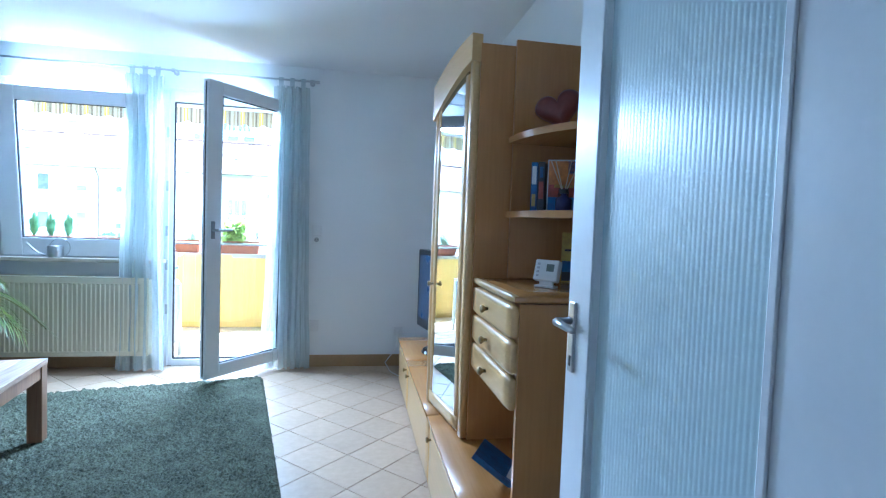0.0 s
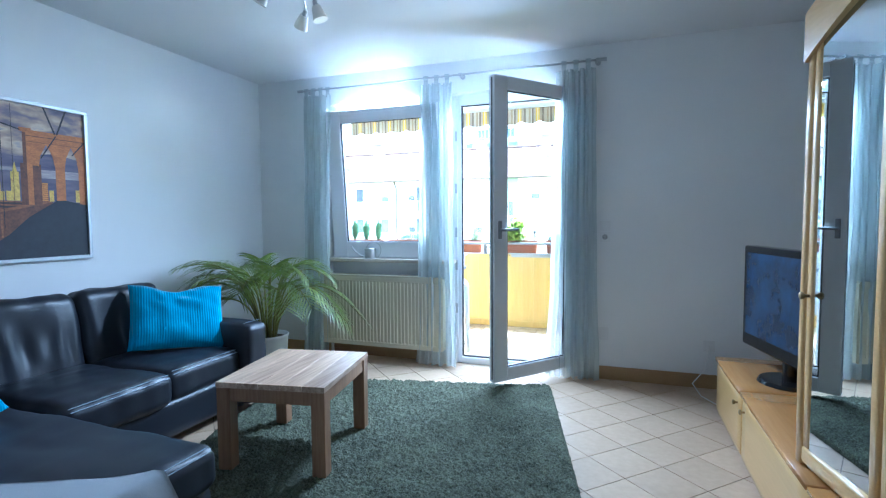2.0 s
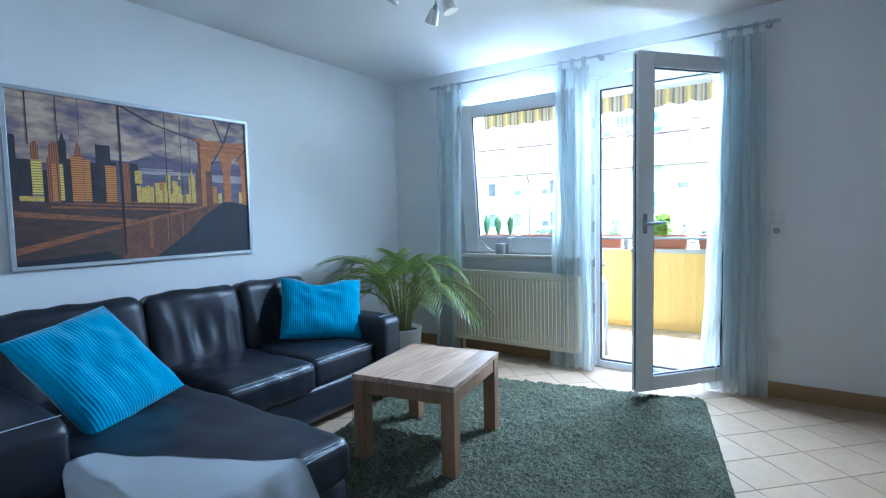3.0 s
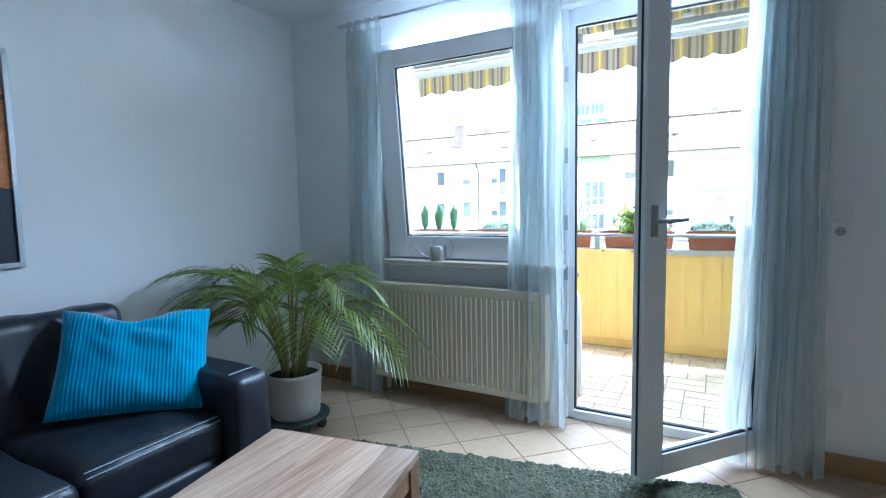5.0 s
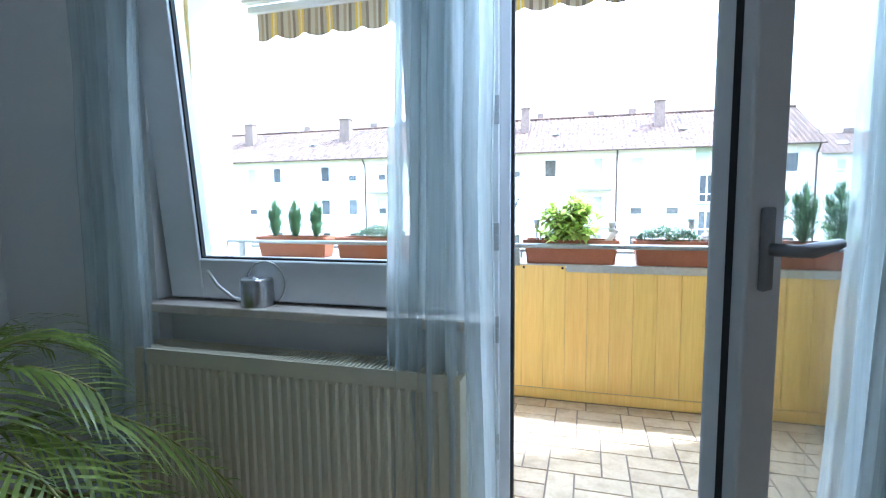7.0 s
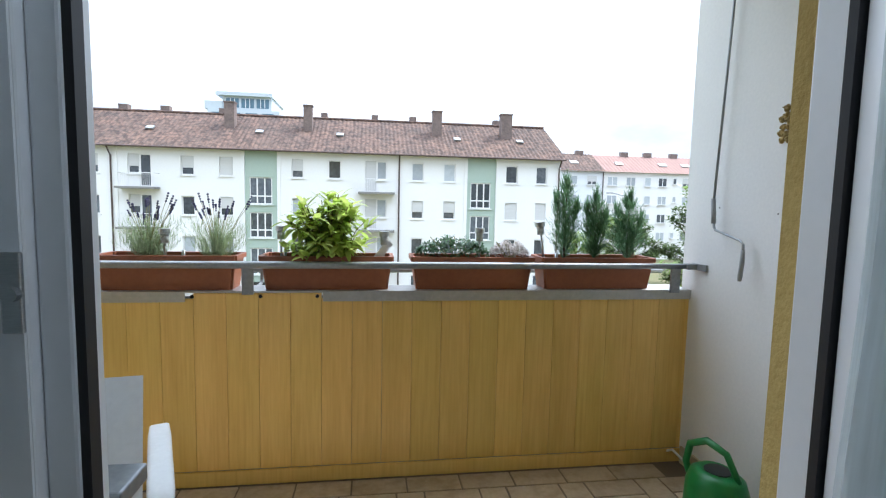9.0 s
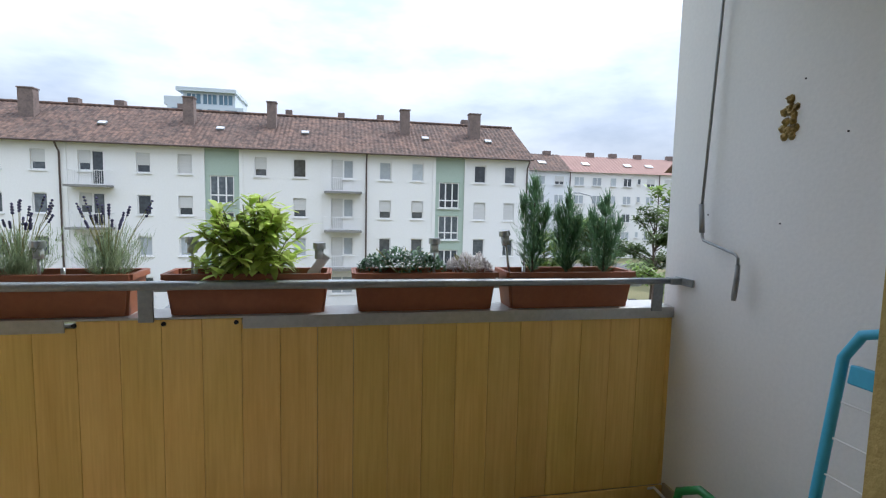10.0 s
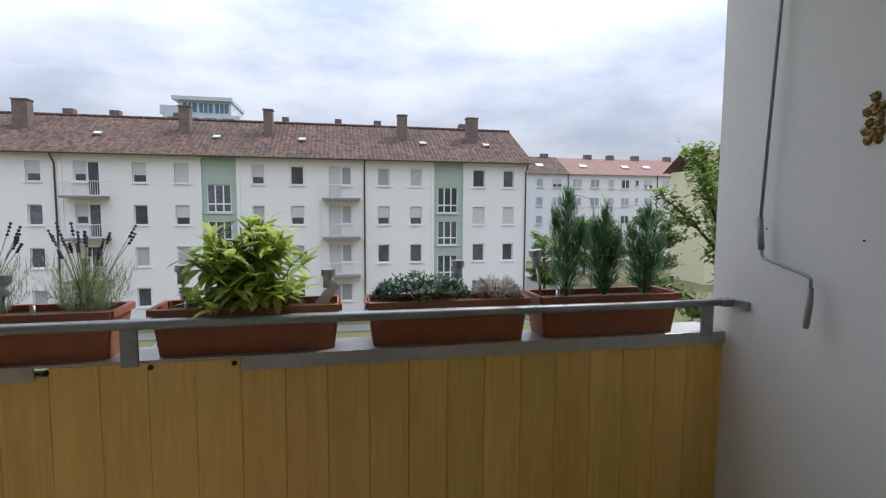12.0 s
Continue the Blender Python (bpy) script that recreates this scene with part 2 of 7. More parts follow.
M_POT = mat("white_pot", (0.72, 0.72, 0.72), 0.35, color2=(0.66, 0.67, 0.67), scale=4)
M_SOIL = mat("soil", (0.035, 0.024, 0.016), 0.95, color2=(0.012, 0.009, 0.007), scale=20, fine=90, bump=1.0, dist=0.01)
M_PALM = leafy("palm_leaf", (0.30, 0.36, 0.07), (0.11, 0.17, 0.035), 0.3)
M_STEM = mat("palm_stem", (0.28, 0.26, 0.07), 0.5, color2=(0.16, 0.15, 0.04), scale=12)
M_TERRA = mat("terracotta_plastic", (0.34, 0.115, 0.05), 0.5, color2=(0.26, 0.085, 0.038), scale=5, fine=50, bump=0.05)
M_PANEL = wood("yellowed_cladding", (0.90, 0.615, 0.195), (0.78, 0.495, 0.132), "Z", 0.42, rand=0.07, coat=0.1)
M_PLAST = mat("white_render", (0.78, 0.78, 0.77), 0.9, color2=(0.72, 0.725, 0.72), scale=1.3, fine=70, bump=0.35, dist=0.003)
M_YELLOW = mat("yellow_roughcast", (0.58, 0.44, 0.16), 0.95, color2=(0.47, 0.34, 0.11), scale=6, fine=90, bump=1.0, dist=0.008)
M_CAN = mat("green_plastic", (0.015, 0.20, 0.045), 0.35, color2=(0.012, 0.16, 0.035), scale=5)
M_RACK = mat("sky_blue_plastic", (0.06, 0.40, 0.60), 0.45, color2=(0.05, 0.34, 0.52))
M_GOLD = mat("gilt_plaster", (0.42, 0.30, 0.10), 0.4, 0.6, color2=(0.12, 0.09, 0.04), scale=30, fine=80, bump=0.4)
M_AWN = striped("awning_cloth", [(0.10, (0.42, 0.33, 0.22)), (0.07, (0.62, 0.56, 0.45)), (0.10, (0.24, 0.19, 0.14)), (0.12, (0.50, 0.44, 0.34)),
                                 (0.08, (0.80, 0.55, 0.08)), (0.05, (0.80, 0.74, 0.58)), (0.08, (0.80, 0.55, 0.08)), (0.14, (0.46, 0.39, 0.29)),
                                 (0.10, (0.24, 0.19, 0.14)), (0.16, (0.58, 0.52, 0.41))], 0, 0.20)
M_DOOR = mat("white_lacquer", (0.76, 0.78, 0.80), 0.35, color2=(0.73, 0.75, 0.77), scale=2)


def streak(m, vec, dark, lo=0.45, hi=0.75):
    """Darkens a material's colour along thin streaks; vec: noise scale per axis."""
    n, l = m.node_tree.nodes, m.node_tree.links
    p = n["Principled BSDF"]
    co, mp, ns, rg, mx = (n.new("ShaderNode" + k) for k in ("TexCoord", "Mapping", "TexNoise", "MapRange", "Mix"))
    mx.data_type, mx.blend_type = "RGBA", "MULTIPLY"
    mp.inputs["Scale"].default_value = vec
    ns.inputs["Scale"].default_value, ns.inputs["Detail"].default_value = 1.0, 3
    rg.inputs["From Min"].default_value, rg.inputs["From Max"].default_value = lo, hi
    info, off = n.new("ShaderNodeObjectInfo"), n.new("ShaderNodeVectorMath")
    off.operation = "ADD"
    sc = n.new("ShaderNodeMath")
    sc.operation = "MULTIPLY"
    sc.inputs[1].default_value = 91.0
    l.new(info.outputs["Random"], sc.inputs[0])
    l.new(co.outputs["Object"], mp.inputs[0])
    l.new(mp.outputs[0], off.inputs[0])
    l.new(sc.outputs[0], off.inputs[1])
    l.new(off.outputs[0], ns.inputs["Vector"])
    l.new(ns.outputs[0], rg.inputs[0])
    l.new(rg.outputs[0], mx.inputs[0])
    l.new(p.inputs["Base Color"].links[0].from_socket, mx.inputs[6])
    mx.inputs[7].default_value = (*dark, 1)
    l.new(mx.outputs[2], p.inputs["Base Color"])
    return m


streak(M_PANEL, (110, 110, 2.2), (0.93, 0.895, 0.83), 0.48, 0.75)
streak(M_PANEL, (1.6, 1.6, 1.1), (0.90, 0.955, 0.86), 0.42, 0.66)
streak(M_TABLE, (38, 1.2, 38), (0.62, 0.55, 0.50), 0.5, 0.7)
streak(M_BTILE, (14, 14, 14), (0.80, 0.76, 0.70), 0.45, 0.7)

# ---- building blocks ----
ROOT = {}


def box(bm, x0, x1, y0, y1, z0, z1, bev=0.0, m=None):
    t = bmesh.new()
    for v in bmesh.ops.create_cube(t, size=1)["verts"]:
        v.co = Vector(((x0 + x1) / 2 + v.co.x * (x1 - x0), (y0 + y1) / 2 + v.co.y * (y1 - y0), (z0 + z1) / 2 + v.co.z * (z1 - z0)))
    if bev:
        bmesh.ops.bevel(t, geom=t.edges[:], offset=bev, segments=2, affect="EDGES", profile=0.5)
    if m is not None:
        t.transform(m)
    to = {v: bm.verts.new(v.co) for v in t.verts}
    for f in t.faces:
        bm.faces.new([to[v] for v in f.verts])
    t.free()
    return bm


def cyl(bm, p0, p1, r0, r1=None, seg=16, caps=True):
    p0, p1 = Vector(p0), Vector(p1)
    r1 = r0 if r1 is None else r1
    q = (p1 - p0).to_track_quat("Z", "Y").to_matrix().to_4x4()
    m = Matrix.Translation((p0 + p1) / 2) @ q
    bmesh.ops.create_cone(bm, cap_ends=caps, cap_tris=False, segments=seg, radius1=r0, radius2=r1, depth=(p1 - p0).length, matrix=m)
    return bm


def tube(bm, pts, r, seg=8):
    """A bent tube through the points."""
    pts = [Vector(p) for p in pts]
    rings = []
    for k, p in enumerate(pts):
        d = (pts[min(k + 1, len(pts) - 1)] - pts[max(k - 1, 0)]).normalized()
        u = d.orthogonal().normalized() if k == 0 else (u - d * u.dot(d)).normalized()
        w = d.cross(u)
        rad = r[k] if isinstance(r, (list, tuple)) else r
        rings.append([bm.verts.new(p + (u * math.cos(a) + w * math.sin(a)) * rad) for a in (2 * math.pi * i / seg for i in range(seg))])
    for a, b in zip(rings, rings[1:]):
        for i in range(seg):
            bm.faces.new((a[i], a[(i + 1) % seg], b[(i + 1) % seg], b[i]))
    bm.faces.new(rings[0][::-1])
    bm.faces.new(rings[-1])
    return bm


def lathe(bm, c, profile, seg=28):
    """A turned body about the upright axis at c; profile: (radius, height)."""
    rings = [[bm.verts.new((c[0] + r * math.cos(a), c[1] + r * math.sin(a), c[2] + z)) for a in (2 * math.pi * i / seg for i in range(seg))] for r, z in profile]
    for a, b in zip(rings, rings[1:]):
        for i in range(seg):
            bm.faces.new((a[i], a[(i + 1) % seg], b[(i + 1) % seg], b[i]))
    bm.faces.new(rings[0][::-1])
    bm.faces.new(rings[-1])
    return bm


def slab(bm, outline, z0, z1):
    """An upright prism over a plan outline."""
    lo = [bm.verts.new((x, y, z0)) for x, y in outline]
    hi = [bm.verts.new((x, y, z1)) for x, y in outline]
    k = len(lo)
    for i in range(k):
        bm.faces.new((lo[i], lo[(i + 1) % k], hi[(i + 1) % k], hi[i]))
    bm.faces.new(lo[::-1])
    bm.faces.new(hi)
    bmesh.ops.recalc_face_normals(bm, faces=bm.faces)
    return bm


def soft(bm, x0, x1, y0, y1, z0, z1, r, puff=0.0, crease=0.0, n=10, seed=0.0, m=None):
    """A padded block: rounded edges, a swelling top and small folds."""
    t = bmesh.new()
    bmesh.ops.create_cube(t, size=2)
    bmesh.ops.subdivide_edges(t, edges=t.edges[:], cuts=n, use_grid_fill=True)
    h = Vector(((x1 - x0) / 2, (y1 - y0) / 2, (z1 - z0) / 2))
    c = Vector(((x0 + x1) / 2, (y0 + y1) / 2, (z0 + z1) / 2))
    for v in t.verts:
        s = v.co.copy()
        p = Vector((s.x * h.x, s.y * h.y, s.z * h.z))
        q = Vector([max(-(h[i] - r), min(h[i] - r, p[i])) for i in range(3)])
        d = p - q
        if d.length > 1e-6:
            p = q + d.normalized() * r
        lift = puff * (1 - s.x ** 4) * (1 - s.y ** 4) * s.z
        p.z += lift
        if crease:
            nn = noise.noise(Vector((p.x * 5 + seed, p.y * 9, p.z * 5 + seed * 2)))
            mm = noise.noise(Vector((p.x * 16 + seed, p.y * 5, p.z * 4)))
            p += Vector((s.x, s.y, s.z)).normalized() * crease * (nn + 0.5 * mm)
        v.co = c + p
    if m is not None:
        t.transform(m)
    to = {v: bm.verts.new(v.co) for v in t.verts}
    for f in t.faces:
        bm.faces.new([to[v] for v in f.verts])
    t.free()
    return bm


def finish(ob, smooth):
    if smooth:
        for f in ob.data.polygons:
            f.use_smooth = True
    return ob


def thing(name, base, label, category, group="", kind="", rz=0.0):
    e = new(name)
    e.matrix_basis = pose(*base, 0, 0, rz)
    e.empty_display_size = 0.1
    ROOT[e] = e.matrix_basis.copy()
    return tagged(e, label, category, group, kind)


def part(name, bm, material, parent, label="", smooth=False, local=False, kind=""):
    me = bpy.data.meshes.new(name)
    if not local:
        bm.transform(ROOT[parent].inverted())
    bm.to_mesh(me)
    bm.free()
    me.materials.append(material)
    ob = new(name, me)
    ob.parent = parent
    ROOT[ob] = ROOT[parent]
    if label or kind:
        tagged(ob, label, "", "", kind)
    return finish(ob, smooth)


def single(name, bm, material, label="", category="", kind="", group="", smooth=False, origin=(0, 0, 0)):
    me = bpy.data.meshes.new(name)
    bm.transform(Matrix.Translation(origin).inverted())
    bm.to_mesh(me)
    bm.free()
    me.materials.append(material)
    ob = new(name, me)
    ob.location = origin
    ROOT[ob] = Matrix.Translation(origin)
    return finish(tagged(ob, label, category, group, kind), smooth)


def setting(name, material, *boxes, label=""):
    bm = bmesh.new()
    for b in boxes:
        box(bm, *b)
    return single(name, bm, material, label, "", "structure")


def bm_(f, *a, **k):
    return f(bmesh.new(), *a, **k)


# ---- the shell of the room ----
CEIL = 2.61
XW, XE, YN, YS = -3.5, 1.08, 4.33, -0.05
YO = 4.54                       # outer face of the window wall
WIN_L, DOOR_L, DOOR_R = -2.73, -1.556, -0.455
HEAD = 2.345                     # soffit of window and door

floor = setting("floor", M_GROUT, (XW, XE, -1.6, YO, -0.25, -0.004), label="dark grout bed under the diagonal floor tiles")
setting("ceiling", M_CEIL, (XW - 0.2, XE + 0.2, -1.6, YO, CEIL, CEIL + 0.2), label="plain white painted ceiling")
setting("wall_west", M_WALL, (XW - 0.2, XW, -1.6, YO, -0.1, CEIL), label="white painted wall behind the sofa")
setting("wall_east", M_WALL, (XE, XE + 0.2, -1.6, YO, -0.1, CEIL), label="white painted wall behind the wall unit")
setting("wall_north", M_WALL, (XW, WIN_L, YN, YO, -0.1, CEIL), (WIN_L, DOOR_L, YN + 0.06, YO, -0.1, 0.889), (WIN_L, DOOR_R, YN, YO, HEAD, CEIL),
        (DOOR_R, XE, YN, YO, -0.1, CEIL), label="white painted window wall")
setting("wall_south", M_WALL, (XW, -0.36, YS - 0.15, YS, -0.1, CEIL), (0.70, XE, YS - 0.15, YS, -0.1, CEIL), (-0.36, 0.70, YS - 0.15, YS, 2.06, CEIL),
        label="white painted wall with the hall doorway")
setting("wall_hall", M_WALL, (XW, XE, -1.75, -1.6, -0.1, CEIL), label="plain hall wall")
for nm, bx in (("baseboard", (XW, XW + 0.012, YS, YN, 0, 0.085)), ("baseboard", (-0.40, XE - 0.002, YN - 0.012, YN, 0, 0.105)),
               ("baseboard", (XW + 0.012, WIN_L, YN - 0.012, YN, 0, 0.105)), ("baseboard", (WIN_L, DOOR_L - 0.02, YN + 0.048, YN + 0.06, 0, 0.105))):
    bm = bmesh.new()
    box(bm, *bx, bev=0.003)
    single(nm, bm, M_BASE, "ochre ceramic skirting along the wall", "", "structure")

# ---- window and balcony door frames ----
FY0, FY1 = 4.40, 4.48
win = thing("window_1", (-2.14, 4.54, 0.9), "white plastic tilt window standing ajar over a sill", "window", kind="structure")
bm = bmesh.new()
for b in ((WIN_L, WIN_L + 0.055, FY0, FY1, 0.90, HEAD), (DOOR_L - 0.060, DOOR_L - 0.002, FY0, FY1, 0.90, HEAD), (WIN_L + 0.055, DOOR_L - 0.060, FY0, FY1, 0.90, 0.945),
          (WIN_L + 0.055, DOOR_L - 0.060, FY0, FY1, 2.255, HEAD)):
    box(bm, *b, bev=0.004)
part("window_frame", bm, M_PVC, win)
bm = bmesh.new()
box(bm, WIN_L + 0.002, DOOR_L - 0.002, YN + 0.02, FY0 - 0.001, HEAD - 0.055, HEAD - 0.002, bev=0.004)
part("shutter_cover", bm, M_PVC, win, "white roller shutter cover strip")
TILT = Matrix.Translation((0, 4.41, 0.945)) @ Matrix.Rotation(radians(5.2), 4, "X") @ Matrix.Translation((0, -4.41, -0.945))
SX0, SX1, SZ0, SZ1 = WIN_L + 0.035, DOOR_L - 0.038, 0.935, 2.27
bm = bmesh.new()
SL, SB, ST = 0.145, 0.145, 0.11
for b in ((SX0, SX0 + SL, 4.36, 4.43, SZ0, SZ1), (SX1 - SL, SX1, 4.36, 4.43, SZ0, SZ1), (SX0 + SL, SX1 - SL, 4.36, 4.43, SZ0, SZ0 + SB),
          (SX0 + SL, SX1 - SL, 4.36, 4.43, SZ1 - ST, SZ1)):
    box(bm, *b, bev=0.005, m=TILT)
sash = part("sash", bm, M_PVC, win)
part("pane", bm_(box, SX0 + SL - 0.005, SX1 - SL + 0.005, 4.388, 4.402, SZ0 + SB - 0.005, SZ1 - ST + 0.005, m=TILT), M_GLASS, sash).visible_shadow = False
bm = bmesh.new()
for b in ((SX0 + SL, SX0 + SL + 0.007, 4.370, 4.387, SZ0 + SB, SZ1 - ST), (SX1 - SL - 0.007, SX1 - SL, 4.370, 4.387, SZ0 + SB, SZ1 - ST),
          (SX0 + SL + 0.007, SX1 - SL - 0.007, 4.370, 4.387, SZ0 + SB, SZ0 + SB + 0.007), (SX0 + SL + 0.007, SX1 - SL - 0.007, 4.370, 4.387, SZ1 - ST - 0.007, SZ1 - ST)):
    box(bm, *b, m=TILT)
part("gasket", bm, M_SEAL, sash, "black rubber gasket")
bm = bmesh.new()
box(bm, WIN_L - 0.01, -1.487, YN - 0.06, FY0 - 0.001, 0.890, 0.922, bev=0.004)
part("window_sill", bm, M_SILL, win, "beige marble window sill")
bm = bmesh.new()
box(bm, WIN_L + 0.004, WIN_L + 0.022, YN + 0.07, YN + 0.074, 1.14, HEAD - 0.06)
part("shutter_strap", bm, M_GREY, win, "grey roller shutter strap")
bm = bmesh.new()
box(bm, WIN_L - 0.02, DOOR_L + 0.083, YO + 0.023, YO + 0.11, 0.815, 0.843, bev=0.004)
box(bm, WIN_L, DOOR_L - 0.004, FY1, YO + 0.022, 0.8895, 0.898)
part("outer_sill", bm, M_GALV, win, "grey metal outer sill")

door = thing("door_1", (-1.0, 4.54, 0), "white plastic balcony door standing open into the room", "door", kind="structure")
bm = bmesh.new()
JAMB = -1.479                    # inner edge of the left jamb, before its rebate
for b in ((DOOR_L, JAMB, FY0, FY1, 0.0, HEAD), (JAMB, JAMB + 0.034, FY0 + 0.018, FY1, 0.0, HEAD), (DOOR_R - 0.052, DOOR_R, FY0, FY1, 0.0, HEAD),
          (JAMB + 0.034, DOOR_R - 0.052, FY0, FY1, 0.0, 0.055), (JAMB + 0.034, DOOR_R - 0.052, FY0, FY1, 2.255, HEAD)):
    box(bm, *b, bev=0.004)
part("door_frame", bm, M_PVC, door)
bm = bmesh.new()
for b in ((JAMB + 0.034, JAMB + 0.044, FY0 + 0.022, FY0 + 0.044, 0.06, 2.255), (DOOR_R - 0.070, DOOR_R - 0.053, FY0 - 0.002, FY0 + 0.012, 0.06, 2.255),
          (JAMB + 0.046, DOOR_R - 0.075, FY0 + 0.02, FY0 + 0.045, 0.0555, 0.066), (JAMB + 0.046, DOOR_R - 0.075, FY0 + 0.02, FY0 + 0.034, 2.246, 2.2548)):
    box(bm, *b)
part("gasket", bm, M_SEAL, door, "black rubber gasket")
bm = bmesh.new()
box(bm, JAMB - 0.014, JAMB - 0.001, FY0 - 0.004, FY0 - 0.0005, 0.07, 2.25)
part("lock_strip", bm, M_PVC, door)
for z in (0.45, 0.83, 1.12, 1.50, 1.95):
    bm = bmesh.new()
    box(bm, JAMB - 0.017, JAMB + 0.003, FY0 - 0.012, FY0 - 0.0045, z, z + 0.085, bev=0.002)
    cyl(bm, (JAMB - 0.004, FY0 - 0.020, z + 0.042), (JAMB - 0.004, FY0 - 0.011, z + 0.042), 0.008, seg=12)
    part("strike_plate", bm, M_STEEL, door, "steel strike plate")
# the open leaf, hinged at its right edge
HX, HY = -0.512, 4.398
LEAF = Matrix.Translation((HX, HY, 0)) @ Matrix.Rotation(radians(50.5), 4, "Z")
LW, LZ0, LZ1, SW = 0.822, 0.075, 2.30, 0.122
bm = bmesh.new()
for b in ((-LW, -LW + SW, -0.062, 0.0, LZ0, LZ1), (-SW, 0, -0.062, 0, LZ0, LZ1), (-LW + SW, -SW, -0.062, 0, LZ0, LZ0 + 0.10), (-LW + SW, -SW, -0.062, 0, LZ1 - 0.10, LZ1)):
    box(bm, *b, bev=0.006, m=LEAF)
leaf = part("door_leaf", bm, M_PVC, door)
part("pane", bm_(box, -LW + SW - 0.005, -SW + 0.005, -0.036, -0.022, LZ0 + 0.095, LZ1 - 0.095, m=LEAF), M_GLASS, leaf).visible_shadow = False
bm = bmesh.new()
for b in ((-LW + SW, -LW + SW + 0.008, -0.053, -0.037, LZ0 + 0.1, LZ1 - 0.1), (-SW - 0.008, -SW, -0.053, -0.037, LZ0 + 0.1, LZ1 - 0.1), (-LW + SW + 0.008, -SW - 0.008, -0.053, -0.037, LZ0 + 0.1, LZ0 + 0.108),
          (-LW + SW + 0.008, -SW - 0.008, -0.053, -0.037, LZ1 - 0.108, LZ1 - 0.1), (-LW - 0.003, -LW, -0.041, -0.031, LZ0 + 0.02, LZ1 - 0.02)):
    box(bm, *b, m=LEAF)
part("gasket", bm, M_SEAL, leaf, "black gasket and lock rail")
bm = bmesh.new()
box(bm, -LW + 0.033, -LW + 0.063, -0.074, -0.062, 1.13, 1.26, bev=0.004, m=LEAF)
tube(bm, [LEAF @ Vector(p) for p in ((-LW + 0.048, -0.072, 1.195), (-LW + 0.048, -0.112, 1.195), (-LW + 0.060, -0.122, 1.196), (-LW + 0.17, -0.123, 1.20))], [0.010, 0.010, 0.012, 0.009])
part("door_handle", bm, M_GREY, leaf, "grey metal door handle", smooth=True)


# ---- curtains ----
def curtain(top, foot, folds, seed, label):
    xa, xb = top
    c = thing("curtain", ((xa + xb) / 2, 4.24, 0), label, "curtain", "sheer curtains on the rod")
    nu, nv = folds * 14, 46
    bm = bmesh.new()
    rows = []
    for j in range(nv + 1):
        v = j / nv
        z = 0.012 + v * 2.40
        row = []
        for i in range(nu + 1):
            u = i / nu
            lo_ = foot[0] + u * (foot[1] - foot[0])
            x = lo_ + (xa + u * (xb - xa) - lo_) * v ** 0.75
            ph = 2 * math.pi * folds * u + 0.9 * noise.noise(Vector((u * 3, v * 1.4, seed)))
            amp = 0.036 + 0.018 * noise.noise(Vector((u * 4, v * 2, seed + 5)))
            y = 4.245 + amp * math.sin(ph) + 0.012 * math.sin(2.3 * ph + seed) + 0.02 * noise.noise(Vector((u * 2, v * 3, seed + 9)))
            x += 0.012 * math.cos(ph * 1.5 + seed) + 0.015 * noise.noise(Vector((u * 2, v * 5, seed + 3)))
            row.append(bm.verts.new((x, min(y, 4.315), z)))
        rows.append(row)
    for a, b in zip(rows, rows[1:]):
        for i in range(nu):
            bm.faces.new((a[i], a[i + 1], b[i + 1], b[i]))
    part("cloth", bm, M_CURT, c, smooth=True)
    n = max(3, round((xb - xa) / 0.085))
    for k in range(n):
        x = xa + (k + 0.5) * (xb - xa) / n
        bm = bmesh.new()
        pts = [(x, 4.25 + 0.016 * math.cos(a), 2.474 + 0.016 * math.sin(a)) for a in (radians(q) for q in range(-80, 261, 34))]
        lo = [bm.verts.new((px - 0.018, py, pz)) for px, py, pz in [(x, 4.243, 2.40)] + pts + [(x, 4.257, 2.40)]]
        hi = [bm.verts.new((v.co.x + 0.036, v.co.y, v.co.z)) for v in lo]
        for i in range(len(lo) - 1):
            bm.faces.new((lo[i], lo[i + 1], hi[i + 1], hi[i]))
        part("tab", bm, M_CURT, c)
    return c


curtain((-2.935, -2.63), (-2.99, -2.70), 5, 1.0, "pale aqua sheer tab-top curtain hanging to the floor")
curtain((-1.755, -1.47), (-1.82, -1.445), 6, 2.0, "pale aqua sheer curtain hanging between window and door")
curtain((-0.605, -0.335), (-0.68, -0.285), 7, 3.0, "pale aqua sheer curtain gathered beside the open door")
rod = thing("curtain_rod", (-1.6, YN, 2.47), "thin brushed steel curtain rod on wall brackets", "curtain rod")
part("pole", bm_(cyl, (-2.96, 4.25, 2.472), (-0.27, 4.25, 2.472), 0.008, seg=12), M_STEEL, rod, smooth=True)
for x in (-2.96, -0.27):
    part("finial", bm_(cyl, (x - 0.025, 4.25, 2.472), (x + 0.025, 4.25, 2.472), 0.013, seg=14), M_STEEL, rod)
for x in (-2.90, -1.40, -0.31):
    bm = bmesh.new()
    cyl(bm, (x, 4.25, 2.472), (x, YN, 2.472), 0.007, seg=10)
    cyl(bm, (x, YN - 0.012, 2.472), (x, YN, 2.472), 0.022, seg=16)
    cyl(bm, (x - 0.012, 4.25, 2.472), (x + 0.012, 4.25, 2.472), 0.015, seg=14)
    part("bracket", bm, M_STEEL, rod)

